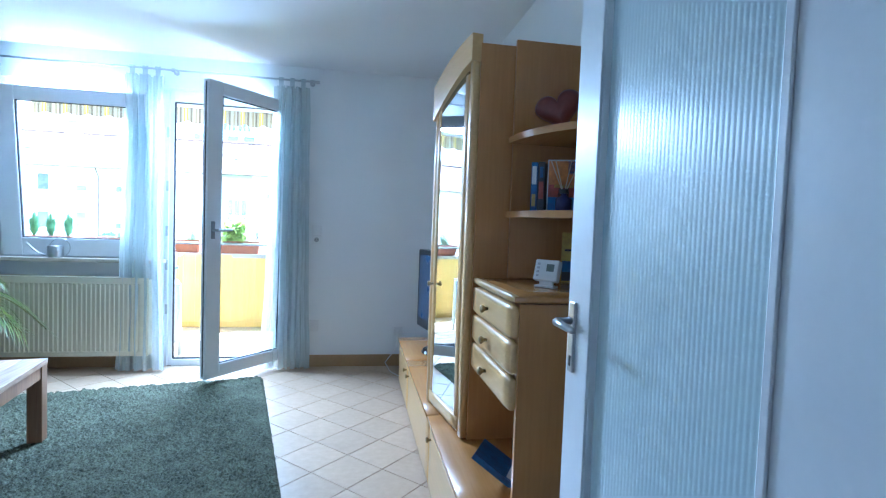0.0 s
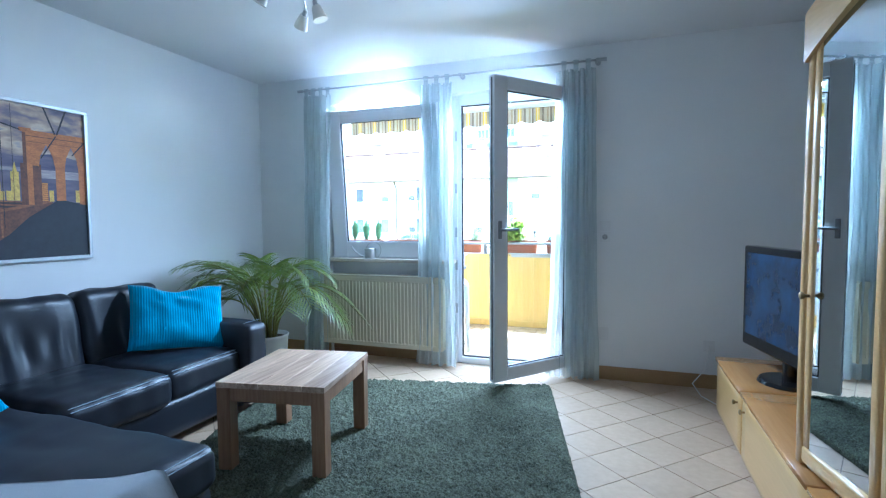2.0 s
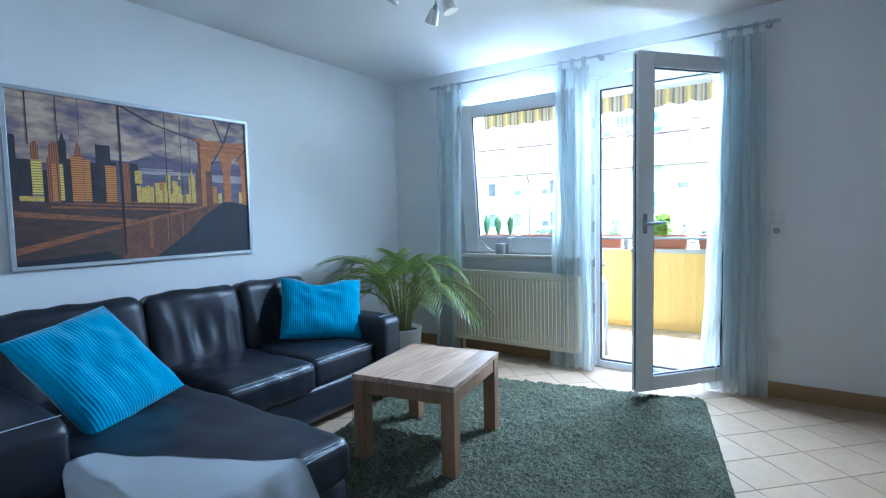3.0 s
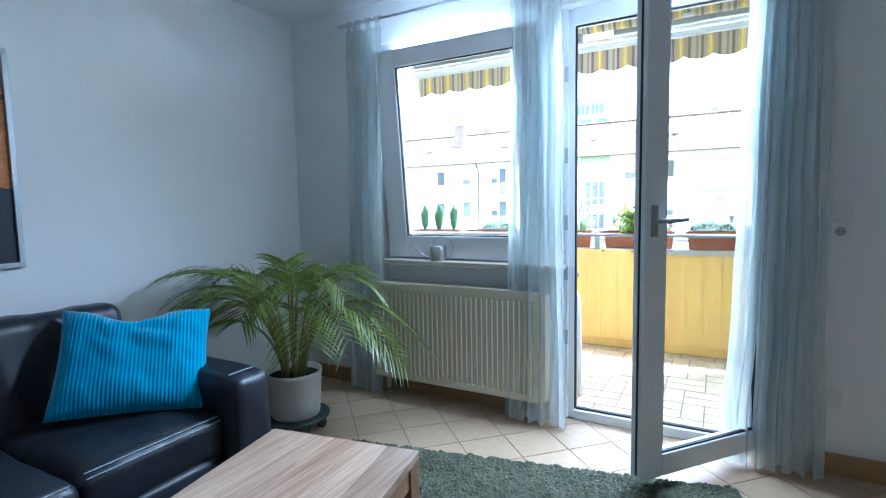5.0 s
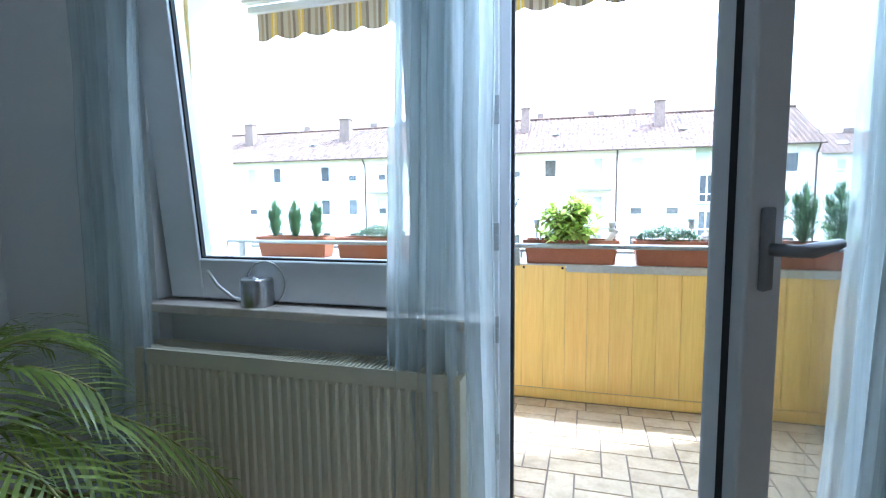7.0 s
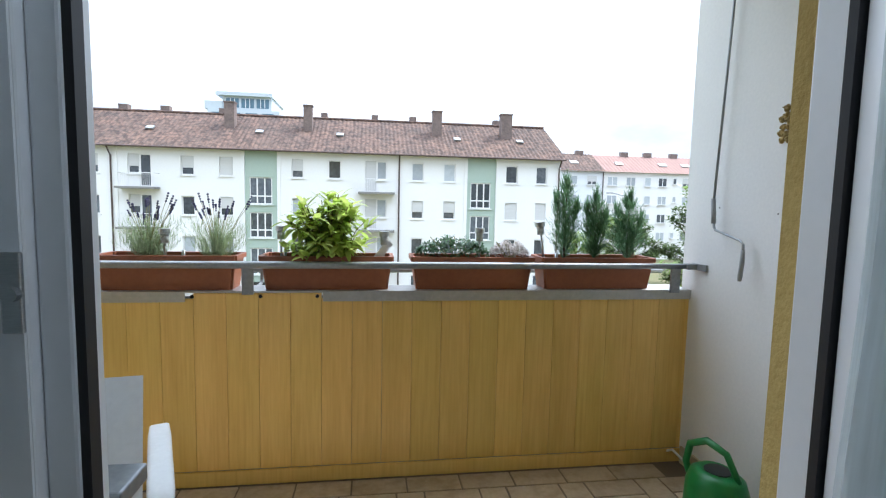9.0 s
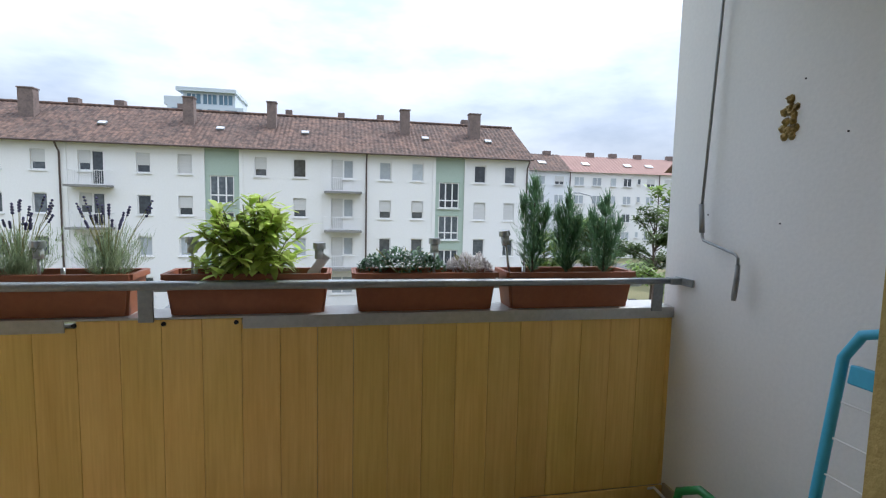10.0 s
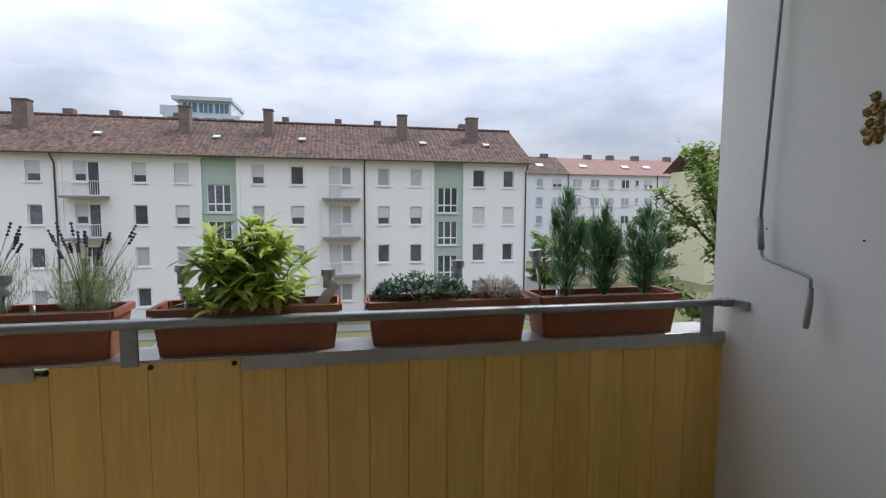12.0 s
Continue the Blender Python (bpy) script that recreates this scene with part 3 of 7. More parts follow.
# ---- radiator ----
rad = thing("radiator", (-2.17, 4.27, 0.1), "cream enamelled panel radiator below the window", "radiator")
RX0, RX1, RZ0, RZ1 = -2.75, -1.56, 0.135, 0.770
bm = bmesh.new()
prof = []
k = 0
x = RX0 + 0.05
prof.append((RX0, 0.0))
while x < RX1 - 0.06:
    prof += [(x, 0.0), (x + 0.006, 0.009), (x + 0.018, 0.009), (x + 0.024, 0.0)]
    x += 0.034
prof.append((RX1, 0.0))
levels = [(RZ0, 0), (RZ0 + 0.035, 0), (RZ0 + 0.045, 1), (RZ1 - 0.055, 1), (RZ1 - 0.045, 0), (RZ1, 0)]
rows = [[bm.verts.new((px, 4.215 + d * on, z)) for px, d in prof] for z, on in levels]
for a, b in zip(rows, rows[1:]):
    for i in range(len(prof) - 1):
        bm.faces.new((a[i], a[i + 1], b[i + 1], b[i]))
part("front_panel", bm, M_RAD, rad)
bm = bmesh.new()
box(bm, RX0, RX1, 4.226, 4.33, RZ0 + 0.002, RZ1 - 0.012, bev=0.003)
for x in (RX0 + 0.15, RX1 - 0.15):
    box(bm, x - 0.02, x + 0.02, 4.33, YN + 0.06, 0.3, 0.6)
part("body", bm, M_RAD, rad)
bm = bmesh.new()
for i in range(80):
    x = RX0 + 0.01 + i * (RX1 - RX0 - 0.02) / 80
    box(bm, x, x + 0.007, 4.222, 4.332, RZ1 - 0.010, RZ1 + 0.004)
box(bm, RX0, RX1, 4.216, 4.222, RZ1 - 0.012, RZ1 + 0.006)
box(bm, RX0, RX1, 4.331, 4.337, RZ1 - 0.012, RZ1 + 0.006)
part("top_grille", bm, M_RAD, rad, "slatted cream top grille")
bm = bmesh.new()
for x in (RX1 - 0.10, RX1 - 0.05):
    tube(bm, [(x, 4.28, RZ0 + 0.01), (x, 4.28, 0.06), (x, 4.28, 0.0)], 0.009)
part("pipe", bm, M_RAD, rad, smooth=True)

# ---- switch, socket, low vent ----
sw = thing("light_switch", (-0.245, YN, 1.215), "white light switch above a wall socket", "switch")
bm = bmesh.new()
box(bm, -0.285, -0.205, YN - 0.012, YN, 1.175, 1.255, bev=0.004)
part("plate", bm, M_WHITE, sw)
bm = bmesh.new()
box(bm, -0.272, -0.218, YN - 0.019, YN - 0.012, 1.188, 1.242, bev=0.003)
part("rocker", bm, M_WHITE, sw)
so = thing("wall_socket", (-0.245, YN, 1.128), "white round-well power socket below the switch", "socket")
bm = bmesh.new()
box(bm, -0.285, -0.205, YN - 0.012, YN, 1.088, 1.168, bev=0.004)
part("plate", bm, M_WHITE, so)
bm = bmesh.new()
cyl(bm, (-0.245, YN - 0.0135, 1.128), (-0.245, YN - 0.012, 1.128), 0.021, seg=24)
# flat disc; its grey paints the shade of a recessed well
part("well", bm, mat("socket_shade", (0.42, 0.42, 0.42), 0.5), so)
bm = bmesh.new()
for x in (-0.2545, -0.2355):
    cyl(bm, (x, YN - 0.015, 1.128), (x, YN - 0.0135, 1.128), 0.003, seg=10)
part("pin_hole", bm, M_SEAL, so)
vent = thing("wall_vent", (-0.25, YN, 0.36), "small white slatted vent low on the wall", "vent")
bm = bmesh.new()
box(bm, -0.30, -0.21, YN - 0.008, YN, 0.315, 0.415, bev=0.003)
part("frame", bm, M_WHITE, vent)
for k in range(5):
    part("slat", bm_(box, -0.293, -0.217, YN - 0.013, YN - 0.008, 0.325 + k * 0.018, 0.334 + k * 0.018), M_WHITE, vent)

# ---- rug ----
RUG = Matrix.Translation((-0.61, 3.965, 0)) @ Matrix.Rotation(radians(12.3), 4, "Z")
rng = random.Random(4)
bm = bmesh.new()
RW, RL = 2.06, 2.85
nu, nv = 230, 310
grid = []
for j in range(nv + 1):
    row = []
    for i in range(nu + 1):
        u, v = i / nu, j / nv
        edge = min(u, 1 - u) * RW, min(v, 1 - v) * RL
        d = min(edge)
        ang = 0.006 * noise.noise(Vector((u * 60, v * 80, 1)))
        z = 0.004 + min(1, d / 0.02) ** 0.5 * (0.020 + 0.012 * noise.noise(Vector((u * 75, v * 60, 2))) + 0.016 * rng.random())
        row.append(bm.verts.new(RUG @ Vector((-u * RW + ang, -v * RL + ang, z))))
    grid.append(row)
for a, b in zip(grid, grid[1:]):
    for i in range(nu):
        bm.faces.new((a[i], b[i], b[i + 1], a[i + 1]))
rug = thing("rug", (-1.3, 2.7, 0), "shaggy grey-green rug lying askew on the tiles", "rug")
part("shag_surface", bm, M_RUG, rug, smooth=True)
bm = bmesh.new()
box(bm, -RW + 0.01, -0.01, -RL + 0.01, -0.01, 0.0, 0.006, m=RUG)
part("backing", bm, mat("rug_backing", (0.05, 0.055, 0.05), 0.9), rug)

# ---- coffee table ----
TB = Matrix.Translation((-1.79, 2.50, 0.034)) @ Matrix.Rotation(radians(9.5), 4, "Z")
tb = thing("coffee_table", (-1.79, 2.50, 0.034), "square solid-wood coffee table with streaky plank top", "coffee table")
TW, TD, TH = 0.57, 0.65, 0.445
for k in range(5):
    w = TW / 5
    bm = bmesh.new()
    box(bm, -TW / 2 + k * w + 0.0006, -TW / 2 + (k + 1) * w - 0.0006, -TD / 2, TD / 2, TH - 0.028, TH, bev=0.0015, m=TB)
    part("plank", bm, M_TABLE, tb)
for sx in (-1, 1):
    for sy in (-1, 1):
        bm = bmesh.new()
        x, y = sx * (TW / 2 - 0.037), sy * (TD / 2 - 0.037)
        box(bm, x - 0.035, x + 0.035, y - 0.035, y + 0.035, 0, TH - 0.028, bev=0.003, m=TB)
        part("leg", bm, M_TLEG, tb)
for a in (-1, 1):
    bm = bmesh.new()
    y = a * (TD / 2 - 0.022)
    box(bm, -TW / 2 + 0.074, TW / 2 - 0.074, y - 0.014, y + 0.014, TH - 0.095, TH - 0.029, m=TB)
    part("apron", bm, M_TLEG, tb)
    bm = bmesh.new()
    x = a * (TW / 2 - 0.022)
    box(bm, x - 0.014, x + 0.014, -TD / 2 + 0.074, TD / 2 - 0.074, TH - 0.095, TH - 0.029, m=TB)
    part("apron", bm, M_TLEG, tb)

# ---- corner sofa ----
so_ = thing("corner_sofa", (-2.9, 1.9, 0), "black leather corner sofa with chaise and pale stitching", "sofa")
bm = bmesh.new()
soft(bm, -3.44, -2.50, 0.72, 3.00, 0.05, 0.27, 0.03, n=6)
soft(bm, -2.56, -1.60, 0.98, 1.68, 0.05, 0.27, 0.03, n=6)
part("base", bm, M_LEATH, so_, smooth=True)
bm = bmesh.new()
soft(bm, -3.47, -3.28, 0.72, 3.02, 0.05, 0.70, 0.05, n=8)
part("back_frame", bm, M_LEATH, so_, smooth=True)
for y0, y1, sd in ((0.99, 1.70, 1.0), (1.70, 2.29, 2.0), (2.29, 2.86, 3.0)):
    bm = bmesh.new()
    m = Matrix.Translation((-3.12, 0, 0.42)) @ Matrix.Rotation(radians(-11), 4, "Y") @ Matrix.Translation((3.12, 0, -0.42))
    soft(bm, -3.30, -3.10, y0, y1, 0.36, 0.875, 0.075, 0.0, 0.014, n=34, seed=sd * 7, m=m)
    for v in bm.verts:        # folds fan out over the sagging front
        s = (v.co.y - y0) / (y1 - y0)
        if v.co.x > -3.22 and 0.06 < s < 0.94:
            e = math.sin(math.pi * s) * math.exp(-((v.co.z - 0.58) / 0.13) ** 2)
            ph = (s - 0.5) * (26 + 22 * (0.85 - v.co.z)) + 2.2 * noise.noise(Vector((v.co.y * 5, v.co.z * 4, sd)))
            v.co.x += e * (0.007 * math.sin(ph) - 0.006 * max(0.0, math.sin(ph * 0.5 + sd)) ** 4)
    part("back_cushion", bm, M_LEATH, so_, smooth=True)
for y0, y1, x1, sd in ((1.71, 2.30, -2.46, 4.0), (2.30, 2.86, -2.50, 5.0)):
    bm = bmesh.new()
    soft(bm, -3.16, x1, y0, y1, 0.25, 0.43, 0.05, 0.022, 0.010, n=26, seed=sd)
    seat = part("seat_cushion", bm, M_LEATH, so_, smooth=True)
    for dz in (0.427, 0.411):
        bm = bmesh.new()
        tube(bm, [(x1 - 0.004 - (0.014 if dz > 0.415 else 0.0), y0 + 0.03 + q * (y1 - y0 - 0.06) / 12, dz) for q in range(13)], 0.0022, 5)
        part("stitching", bm, M_STITCH, seat, "pale contrast stitching")
bm = bmesh.new()
soft(bm, -3.16, -1.58, 1.0, 1.70, 0.25, 0.425, 0.05, 0.022, 0.010, n=34, seed=8)
seat = part("chaise_cushion", bm, M_LEATH, so_, smooth=True)
for dx in (0.0, 0.014):
    bm = bmesh.new()
    tube(bm, [(-1.586 - dx, 1.05 + q * 0.60 / 12, 0.406 + dx) for q in range(13)], 0.0022, 5)
    part("stitching", bm, M_STITCH, seat, "pale contrast stitching")
for y0, y1, x1 in ((2.84, 3.04, -2.42), (0.74, 1.01, -2.26)):
    bm = bmesh.new()
    soft(bm, -3.44, x1, y0, y1, 0.05, 0.59, 0.045, 0.006, 0.004, n=10, seed=y0)
    arm = part("armrest", bm, M_LEATH, so_, smooth=True)
    bm = bmesh.new()
    tube(bm, [(x1 - 0.055, y0 + 0.02 + q * (y1 - y0 - 0.04) / 8, 0.597) for q in range(9)], 0.0022, 5)
    part("stitching", bm, M_STITCH, arm, "pale contrast stitching")
for x, y in ((-3.35, 0.80), (-2.60, 2.95), (-3.35, 2.95), (-1.68, 1.06), (-1.68, 1.60)):
    part("foot", bm_(cyl, (x, y, 0), (x, y, 0.055), 0.022, 0.026), M_STEEL, so_, "steel foot")


def pillow(name, m, w, h, t, seed, label, dent=0.0):
    bm = bmesh.new()
    n = 40
    for side in (1, -1):
        g = []
        for j in range(n + 1):
            row = []
            for i in range(n + 1):
                u, v = 2 * i / n - 1, 2 * j / n - 1
                fat = max(0, (1 - u ** 4) * (1 - v ** 4)) ** 0.55
                pinch = 1 - 0.07 * (1 - abs(u * v))
                wob = 0.016 * noise.noise(Vector((u * 2.5 + seed, v * 2.5, side * 3))) + 0.010 * noise.noise(Vector((u * 5 + seed, v * 3.5 + u * 2, side)))
                fall = dent * math.exp(-((u + 0.1) / 0.45) ** 2) * max(0.0, v) ** 1.5
                row.append(bm.verts.new(m @ Vector((u * w / 2 * (1 - 0.05 * (1 - v * v) * (abs(u) ** 3)), v * h / 2 * pinch ** 0.6 - fall, side * (t / 2 * fat + 0.002) + wob * fat))))
            g.append(row)
        for a, b in zip(g, g[1:]):
            for i in range(n):
                bm.faces.new((a[i], a[i + 1], b[i + 1], b[i]) if side > 0 else (a[i], b[i], b[i + 1], a[i + 1]))
    bmesh.ops.remove_doubles(bm, verts=bm.verts, dist=0.003)
    me = bpy.data.meshes.new(name)
    bm.transform(m.inverted())
    bm.to_mesh(me)
    bm.free()
    me.materials.append(M_BLUE)
    ob = new(name, me)
    ob.matrix_basis = m
    return finish(tagged(ob, label, "cushion", "turquoise cushions on the sofa"), True)


def facing(c, n, up, roll=0):
    z = Vector(n).normalized()
    x = Vector(up).cross(z).normalized()
    y = z.cross(x)
    return Matrix.Translation(c) @ Matrix((x, y, z)).transposed().to_4x4() @ Matrix.Rotation(radians(roll), 4, "Z")


pillow("throw_cushion", facing((-2.885, 2.725, 0.648), (0.72, -0.42, 0.62), (0, 0, 1), -7), 0.57, 0.47, 0.16, 1, "turquoise corduroy cushion leaning in the sofa corner", 0.06)
pillow("throw_cushion", facing((-2.69, 1.255, 0.642), (0.72, 0.12, 0.72), (0, 0, 1), 13), 0.48, 0.56, 0.15, 5, "turquoise corduroy cushion lying on the chaise")

# ---- fleece blanket over the chaise ----
bm = bmesh.new()
nu, nv = 44, 34
g = []
for j in range(nv + 1):
    row = []
    for i in range(nu + 1):
        u, v = i / nu, j / nv
        x = -2.22 + u * 1.12
        y = 0.78 + v * (0.27 + 0.62 * min(u, 0.62) + 0.30 * max(0.0, u - 0.55)) - 0.03 * math.sin(u * 3)
        fx = x + 1.565
        z = 0.462 + 0.012 * noise.noise(Vector((x * 5, y * 6, 1)))
        if fx > 0:
            x, z = -1.565 + 0.02 * math.sin(min(fx, 0.06) * 26) + 0.01, z - max(0, fx - 0.02) * 0.95
            x += 0.03 * noise.noise(Vector((y * 9, z * 3, 4)))
        fy = 0.985 - y
        if fy > 0:
            y, z = 0.975 - 0.02 * math.sin(min(fy, 0.05) * 30), z - fy
            y += 0.02 * noise.noise(Vector((x * 9, z * 3, 7)))
        row.append(bm.verts.new((x, y, z)))
    g.append(row)
for a, b in zip(g, g[1:]):
    for i in range(nu):
        bm.faces.new((a[i], a[i + 1], b[i + 1], b[i]))
bmesh.ops.solidify(bm, geom=bm.faces[:], thickness=0.012)
single("blanket", bm, M_FLEECE, "pale grey fleece blanket draped over the chaise", "blanket", smooth=True, origin=(-1.9, 1.1, 0.43))

# ---- framed city picture ----
pic = thing("wall_picture", (XW, 1.91, 1.03), "framed sunset city photograph with a stone bridge", "picture")
PY0, PY1, PZ0, PZ1 = 1.188, 2.600, 1.035, 1.995
bm = bmesh.new()
for b in ((XW, XW + 0.03, PY0, PY1, PZ0, PZ0 + 0.022), (XW, XW + 0.03, PY0, PY1, PZ1 - 0.022, PZ1), (XW, XW + 0.03, PY0, PY0 + 0.022, PZ0 + 0.022, PZ1 - 0.022),
          (XW, XW + 0.03, PY1 - 0.022, PY1, PZ0 + 0.022, PZ1 - 0.022)):
    box(bm, *b, bev=0.002)
part("frame", bm, mat("silver_frame", (0.50, 0.53, 0.56), 0.4, 0.5), pic, "narrow silver frame")
IY0, IY1, IZ0, IZ1 = PY0 + 0.022, PY1 - 0.022, PZ0 + 0.022, PZ1 - 0.022
IW, IH = IY1 - IY0, IZ1 - IZ0
M_PSKY = mat("print_sky", (0.50, 0.34, 0.20), 0.6, color2=(0.07, 0.06, 0.11), scale=2.4, fine=7, stretch=(1, 1.3, 3.4), amount=0.35)
ramp = [q for q in M_PSKY.node_tree.nodes if q.type == "VALTORGB"][0].color_ramp
ramp.elements[0].position, ramp.elements[0].color = 0.33, (0.085, 0.075, 0.125, 1)
ramp.elements[1].position, ramp.elements[1].color = 0.70, (0.20, 0.27, 0.40, 1)
for at_, col in ((0.44, (0.19, 0.15, 0.19, 1)), (0.52, (0.40, 0.29, 0.22, 1)), (0.58, (0.56, 0.43, 0.31, 1)), (0.64, (0.30, 0.27, 0.30, 1))):
    ramp.elements.new(at_).color = col
M_PDUSK = mat("print_dusk", (0.20, 0.155, 0.20), 0.6, color2=(0.075, 0.07, 0.13), scale=3, fine=8, stretch=(1, 1.2, 6), amount=0.35)
M_PGLOW = mat("print_horizon", (0.50, 0.42, 0.36), 0.6, color2=(0.22, 0.18, 0.24), scale=5, fine=18, stretch=(1, 1, 6))
M_PGOLD = striped("print_gold", [(0.58, (0.66, 0.27, 0.06)), (0.42, (0.24, 0.09, 0.035))], 2, 0.0125, 0.6)
M_PRUST = striped("print_rust", [(0.5, (0.40, 0.14, 0.045)), (0.5, (0.15, 0.055, 0.035))], 1, 0.010, 0.6)
M_PYEL = striped("print_yellow", [(0.62, (0.80, 0.62, 0.14)), (0.38, (0.30, 0.20, 0.06))], 2, 0.014, 0.6)
M_PLIT = mat("print_lit", (0.85, 0.62, 0.12), 0.6, color2=(0.42, 0.24, 0.06), scale=50, fine=120)
M_PDARK = mat("print_dark", (0.05, 0.042, 0.045), 0.6, color2=(0.018, 0.018, 0.026), scale=14, fine=70)
M_PSHADE = mat("print_shade", (0.022, 0.026, 0.040), 0.6, color2=(0.012, 0.015, 0.026), scale=4, fine=30)
M_PSTONE = mat("print_stone", (0.60, 0.22, 0.05), 0.6, color2=(0.30, 0.10, 0.035), scale=16, fine=90, stretch=(1, 1, 2))
M_PDEEP = mat("print_pier", (0.22, 0.085, 0.04), 0.6, color2=(0.085, 0.038, 0.028), scale=16, fine=70)
M_PWATER = mat("print_deck", (0.12, 0.06, 0.038), 0.6, color2=(0.035, 0.03, 0.035), scale=7, fine=40, stretch=(1, 1, 7), amount=0.45)
M_PBEAM = mat("print_beam", (0.40, 0.15, 0.055), 0.6, color2=(0.11, 0.05, 0.03), scale=18, fine=60, stretch=(1, 1, 5))
part("print", bm_(box, XW + 0.004, XW + 0.016, IY0, IY1, IZ0 + 0.37 * IH, IZ1), M_PSKY, pic)
part("print", bm_(box, XW + 0.004, XW + 0.016, IY0, IY1, IZ0, IZ0 + 0.37 * IH), M_PWATER, pic)


def inlay(material, depth, *shapes):
    """Flat printed shapes; each a list of (across, up) shares of the print."""
    for k, sh in enumerate(shapes):
        bm = bmesh.new()
        f = bm.faces.new([bm.verts.new((XW + 0.016 + depth + 0.00001 * k, IY0 + (a + 0.026) / 1.026 * IW, IZ0 + b * IH)) for a, b in sh])
        f.normal_update()
        if f.normal.x < 0:
            f.normal_flip()
        part("print", bm, material, pic)


def rc(a0, a1, b0, b1):
    return [(a0, b0), (a1, b0), (a1, b1), (a0, b1)]


def line(a0, b0, a1, b1, w):
    d = Vector((a1 - a0, b1 - b0)).normalized() * w
    return [(a0 - d.y, b0 + d.x), (a0 + d.y, b0 - d.x), (a1 + d.y, b1 - d.x), (a1 - d.y, b1 + d.x)]


rng = random.Random(11)
inlay(M_PDUSK, 0.0002, [(-0.026, 0.37), (1, 0.37), (1, 0.66), (0.86, 0.70), (0.70, 0.66), (0.52, 0.70), (0.40, 0.64), (0.22, 0.66), (0.10, 0.60), (-0.026, 0.62)])
inlay(M_PGLOW, 0.0004, rc(0.40, 0.72, 0.565, 0.59), rc(0.78, 0.99, 0.53, 0.585), rc(0.45, 0.60, 0.595, 0.605))
inlay(M_PDARK, 0.0006, rc(-0.026, -0.002, 0.37, 0.75), rc(-0.004, 0.043, 0.37, 0.615), rc(0.080, 0.097, 0.37, 0.56), rc(0.138, 0.165, 0.37, 0.735), [(0.142, 0.735), (0.163, 0.735), (0.153, 0.795)],
      rc(0.152, 0.180, 0.37, 0.63), rc(0.248, 0.278, 0.37, 0.62), rc(0.271, 0.329, 0.37, 0.735), rc(0.329, 0.352, 0.37, 0.635), rc(0.403, 0.440, 0.37, 0.63), rc(0.40, 0.43, 0.37, 0.50), rc(0.50, 0.52, 0.37, 0.42))
inlay(M_PRUST, 0.0009, rc(0.045, 0.070, 0.615, 0.70), [(0.045, 0.70), (0.070, 0.70), (0.064, 0.722), (0.051, 0.722)], [(0.100, 0.63), (0.140, 0.63), (0.138, 0.70), (0.126, 0.735), (0.105, 0.71)], rc(0.095, 0.137, 0.375, 0.63), rc(0.368, 0.404, 0.375, 0.628),
      [(0.190, 0.65), (0.222, 0.65), (0.206, 0.755)])
inlay(M_PYEL, 0.0012, rc(0.043, 0.079, 0.415, 0.615), rc(0.137, 0.150, 0.38, 0.60))
inlay(M_PGOLD, 0.0014, rc(0.178, 0.222, 0.375, 0.653), rc(0.224, 0.249, 0.375, 0.64), rc(0.305, 0.349, 0.375, 0.607), rc(0.110, 0.126, 0.375, 0.60), rc(0.44, 0.49, 0.375, 0.47), rc(0.53, 0.57, 0.375, 0.52), rc(0.80, 0.825, 0.375, 0.50))
inlay(M_PLIT, 0.0016, rc(0.0, 0.08, 0.375, 0.405), *[rc(q, q + w, 0.375, 0.40 + h) for q, w, h in [(0.43 + 0.0205 * k, rng.uniform(0.012, 0.026), rng.uniform(0.03, 0.13)) for k in range(14)]],
      rc(0.425, 0.455, 0.50, 0.585), rc(0.565, 0.585, 0.375, 0.57), [(0.622, 0.54), (0.636, 0.54), (0.629, 0.60)], rc(0.675, 0.708, 0.375, 0.56), [(0.682, 0.56), (0.702, 0.56), (0.692, 0.625)], rc(0.83, 0.85, 0.375, 0.45), rc(0.95, 0.97, 0.375, 0.46))
inlay(M_PBEAM, 0.0010, [(-0.02, 0.285), (0.43, 0.235), (0.43, 0.262), (-0.02, 0.318)], [(0.10, 0.335), (0.72, 0.315), (0.72, 0.325), (0.10, 0.350)], [(0.15, 0.358), (0.72, 0.340), (0.72, 0.350), (0.15, 0.368)], [(0.30, 0.372), (0.80, 0.362), (0.80, 0.370), (0.30, 0.380)],
      [(-0.02, 0.065), (0.30, 0.185), (0.84, 0.370), (0.84, 0.385), (0.30, 0.215), (-0.02, 0.105)])
inlay(M_PDEEP, 0.0013, [(0.36, 0.0), (0.62, 0.0), (0.86, 0.36), (0.84, 0.37), (0.36, 0.205)], rc(0.715, 0.80, 0.35, 0.62))
inlay(M_PBEAM, 0.0016, rc(0.475, 0.492, 0.06, 0.245), rc(0.56, 0.572, 0.10, 0.27), rc(0.63, 0.638, 0.14, 0.29))
inlay(M_PSTONE, 0.0020, rc(0.728, 0.79, 0.35, 0.80), rc(0.862, 0.905, 0.36, 0.80), rc(0.968, 1.0, 0.36, 0.80), rc(0.728, 1.0, 0.755, 0.825), rc(0.715, 0.765, 0.825, 0.850), rc(0.765, 1.0, 0.825, 0.838),
      [(0.79, 0.60), (0.80, 0.68), (0.826, 0.755), (0.79, 0.755)], [(0.862, 0.60), (0.862, 0.755), (0.826, 0.755), (0.852, 0.68)], [(0.905, 0.60), (0.913, 0.68), (0.937, 0.755), (0.905, 0.755)], [(0.968, 0.60), (0.968, 0.755), (0.937, 0.755), (0.960, 0.68)])
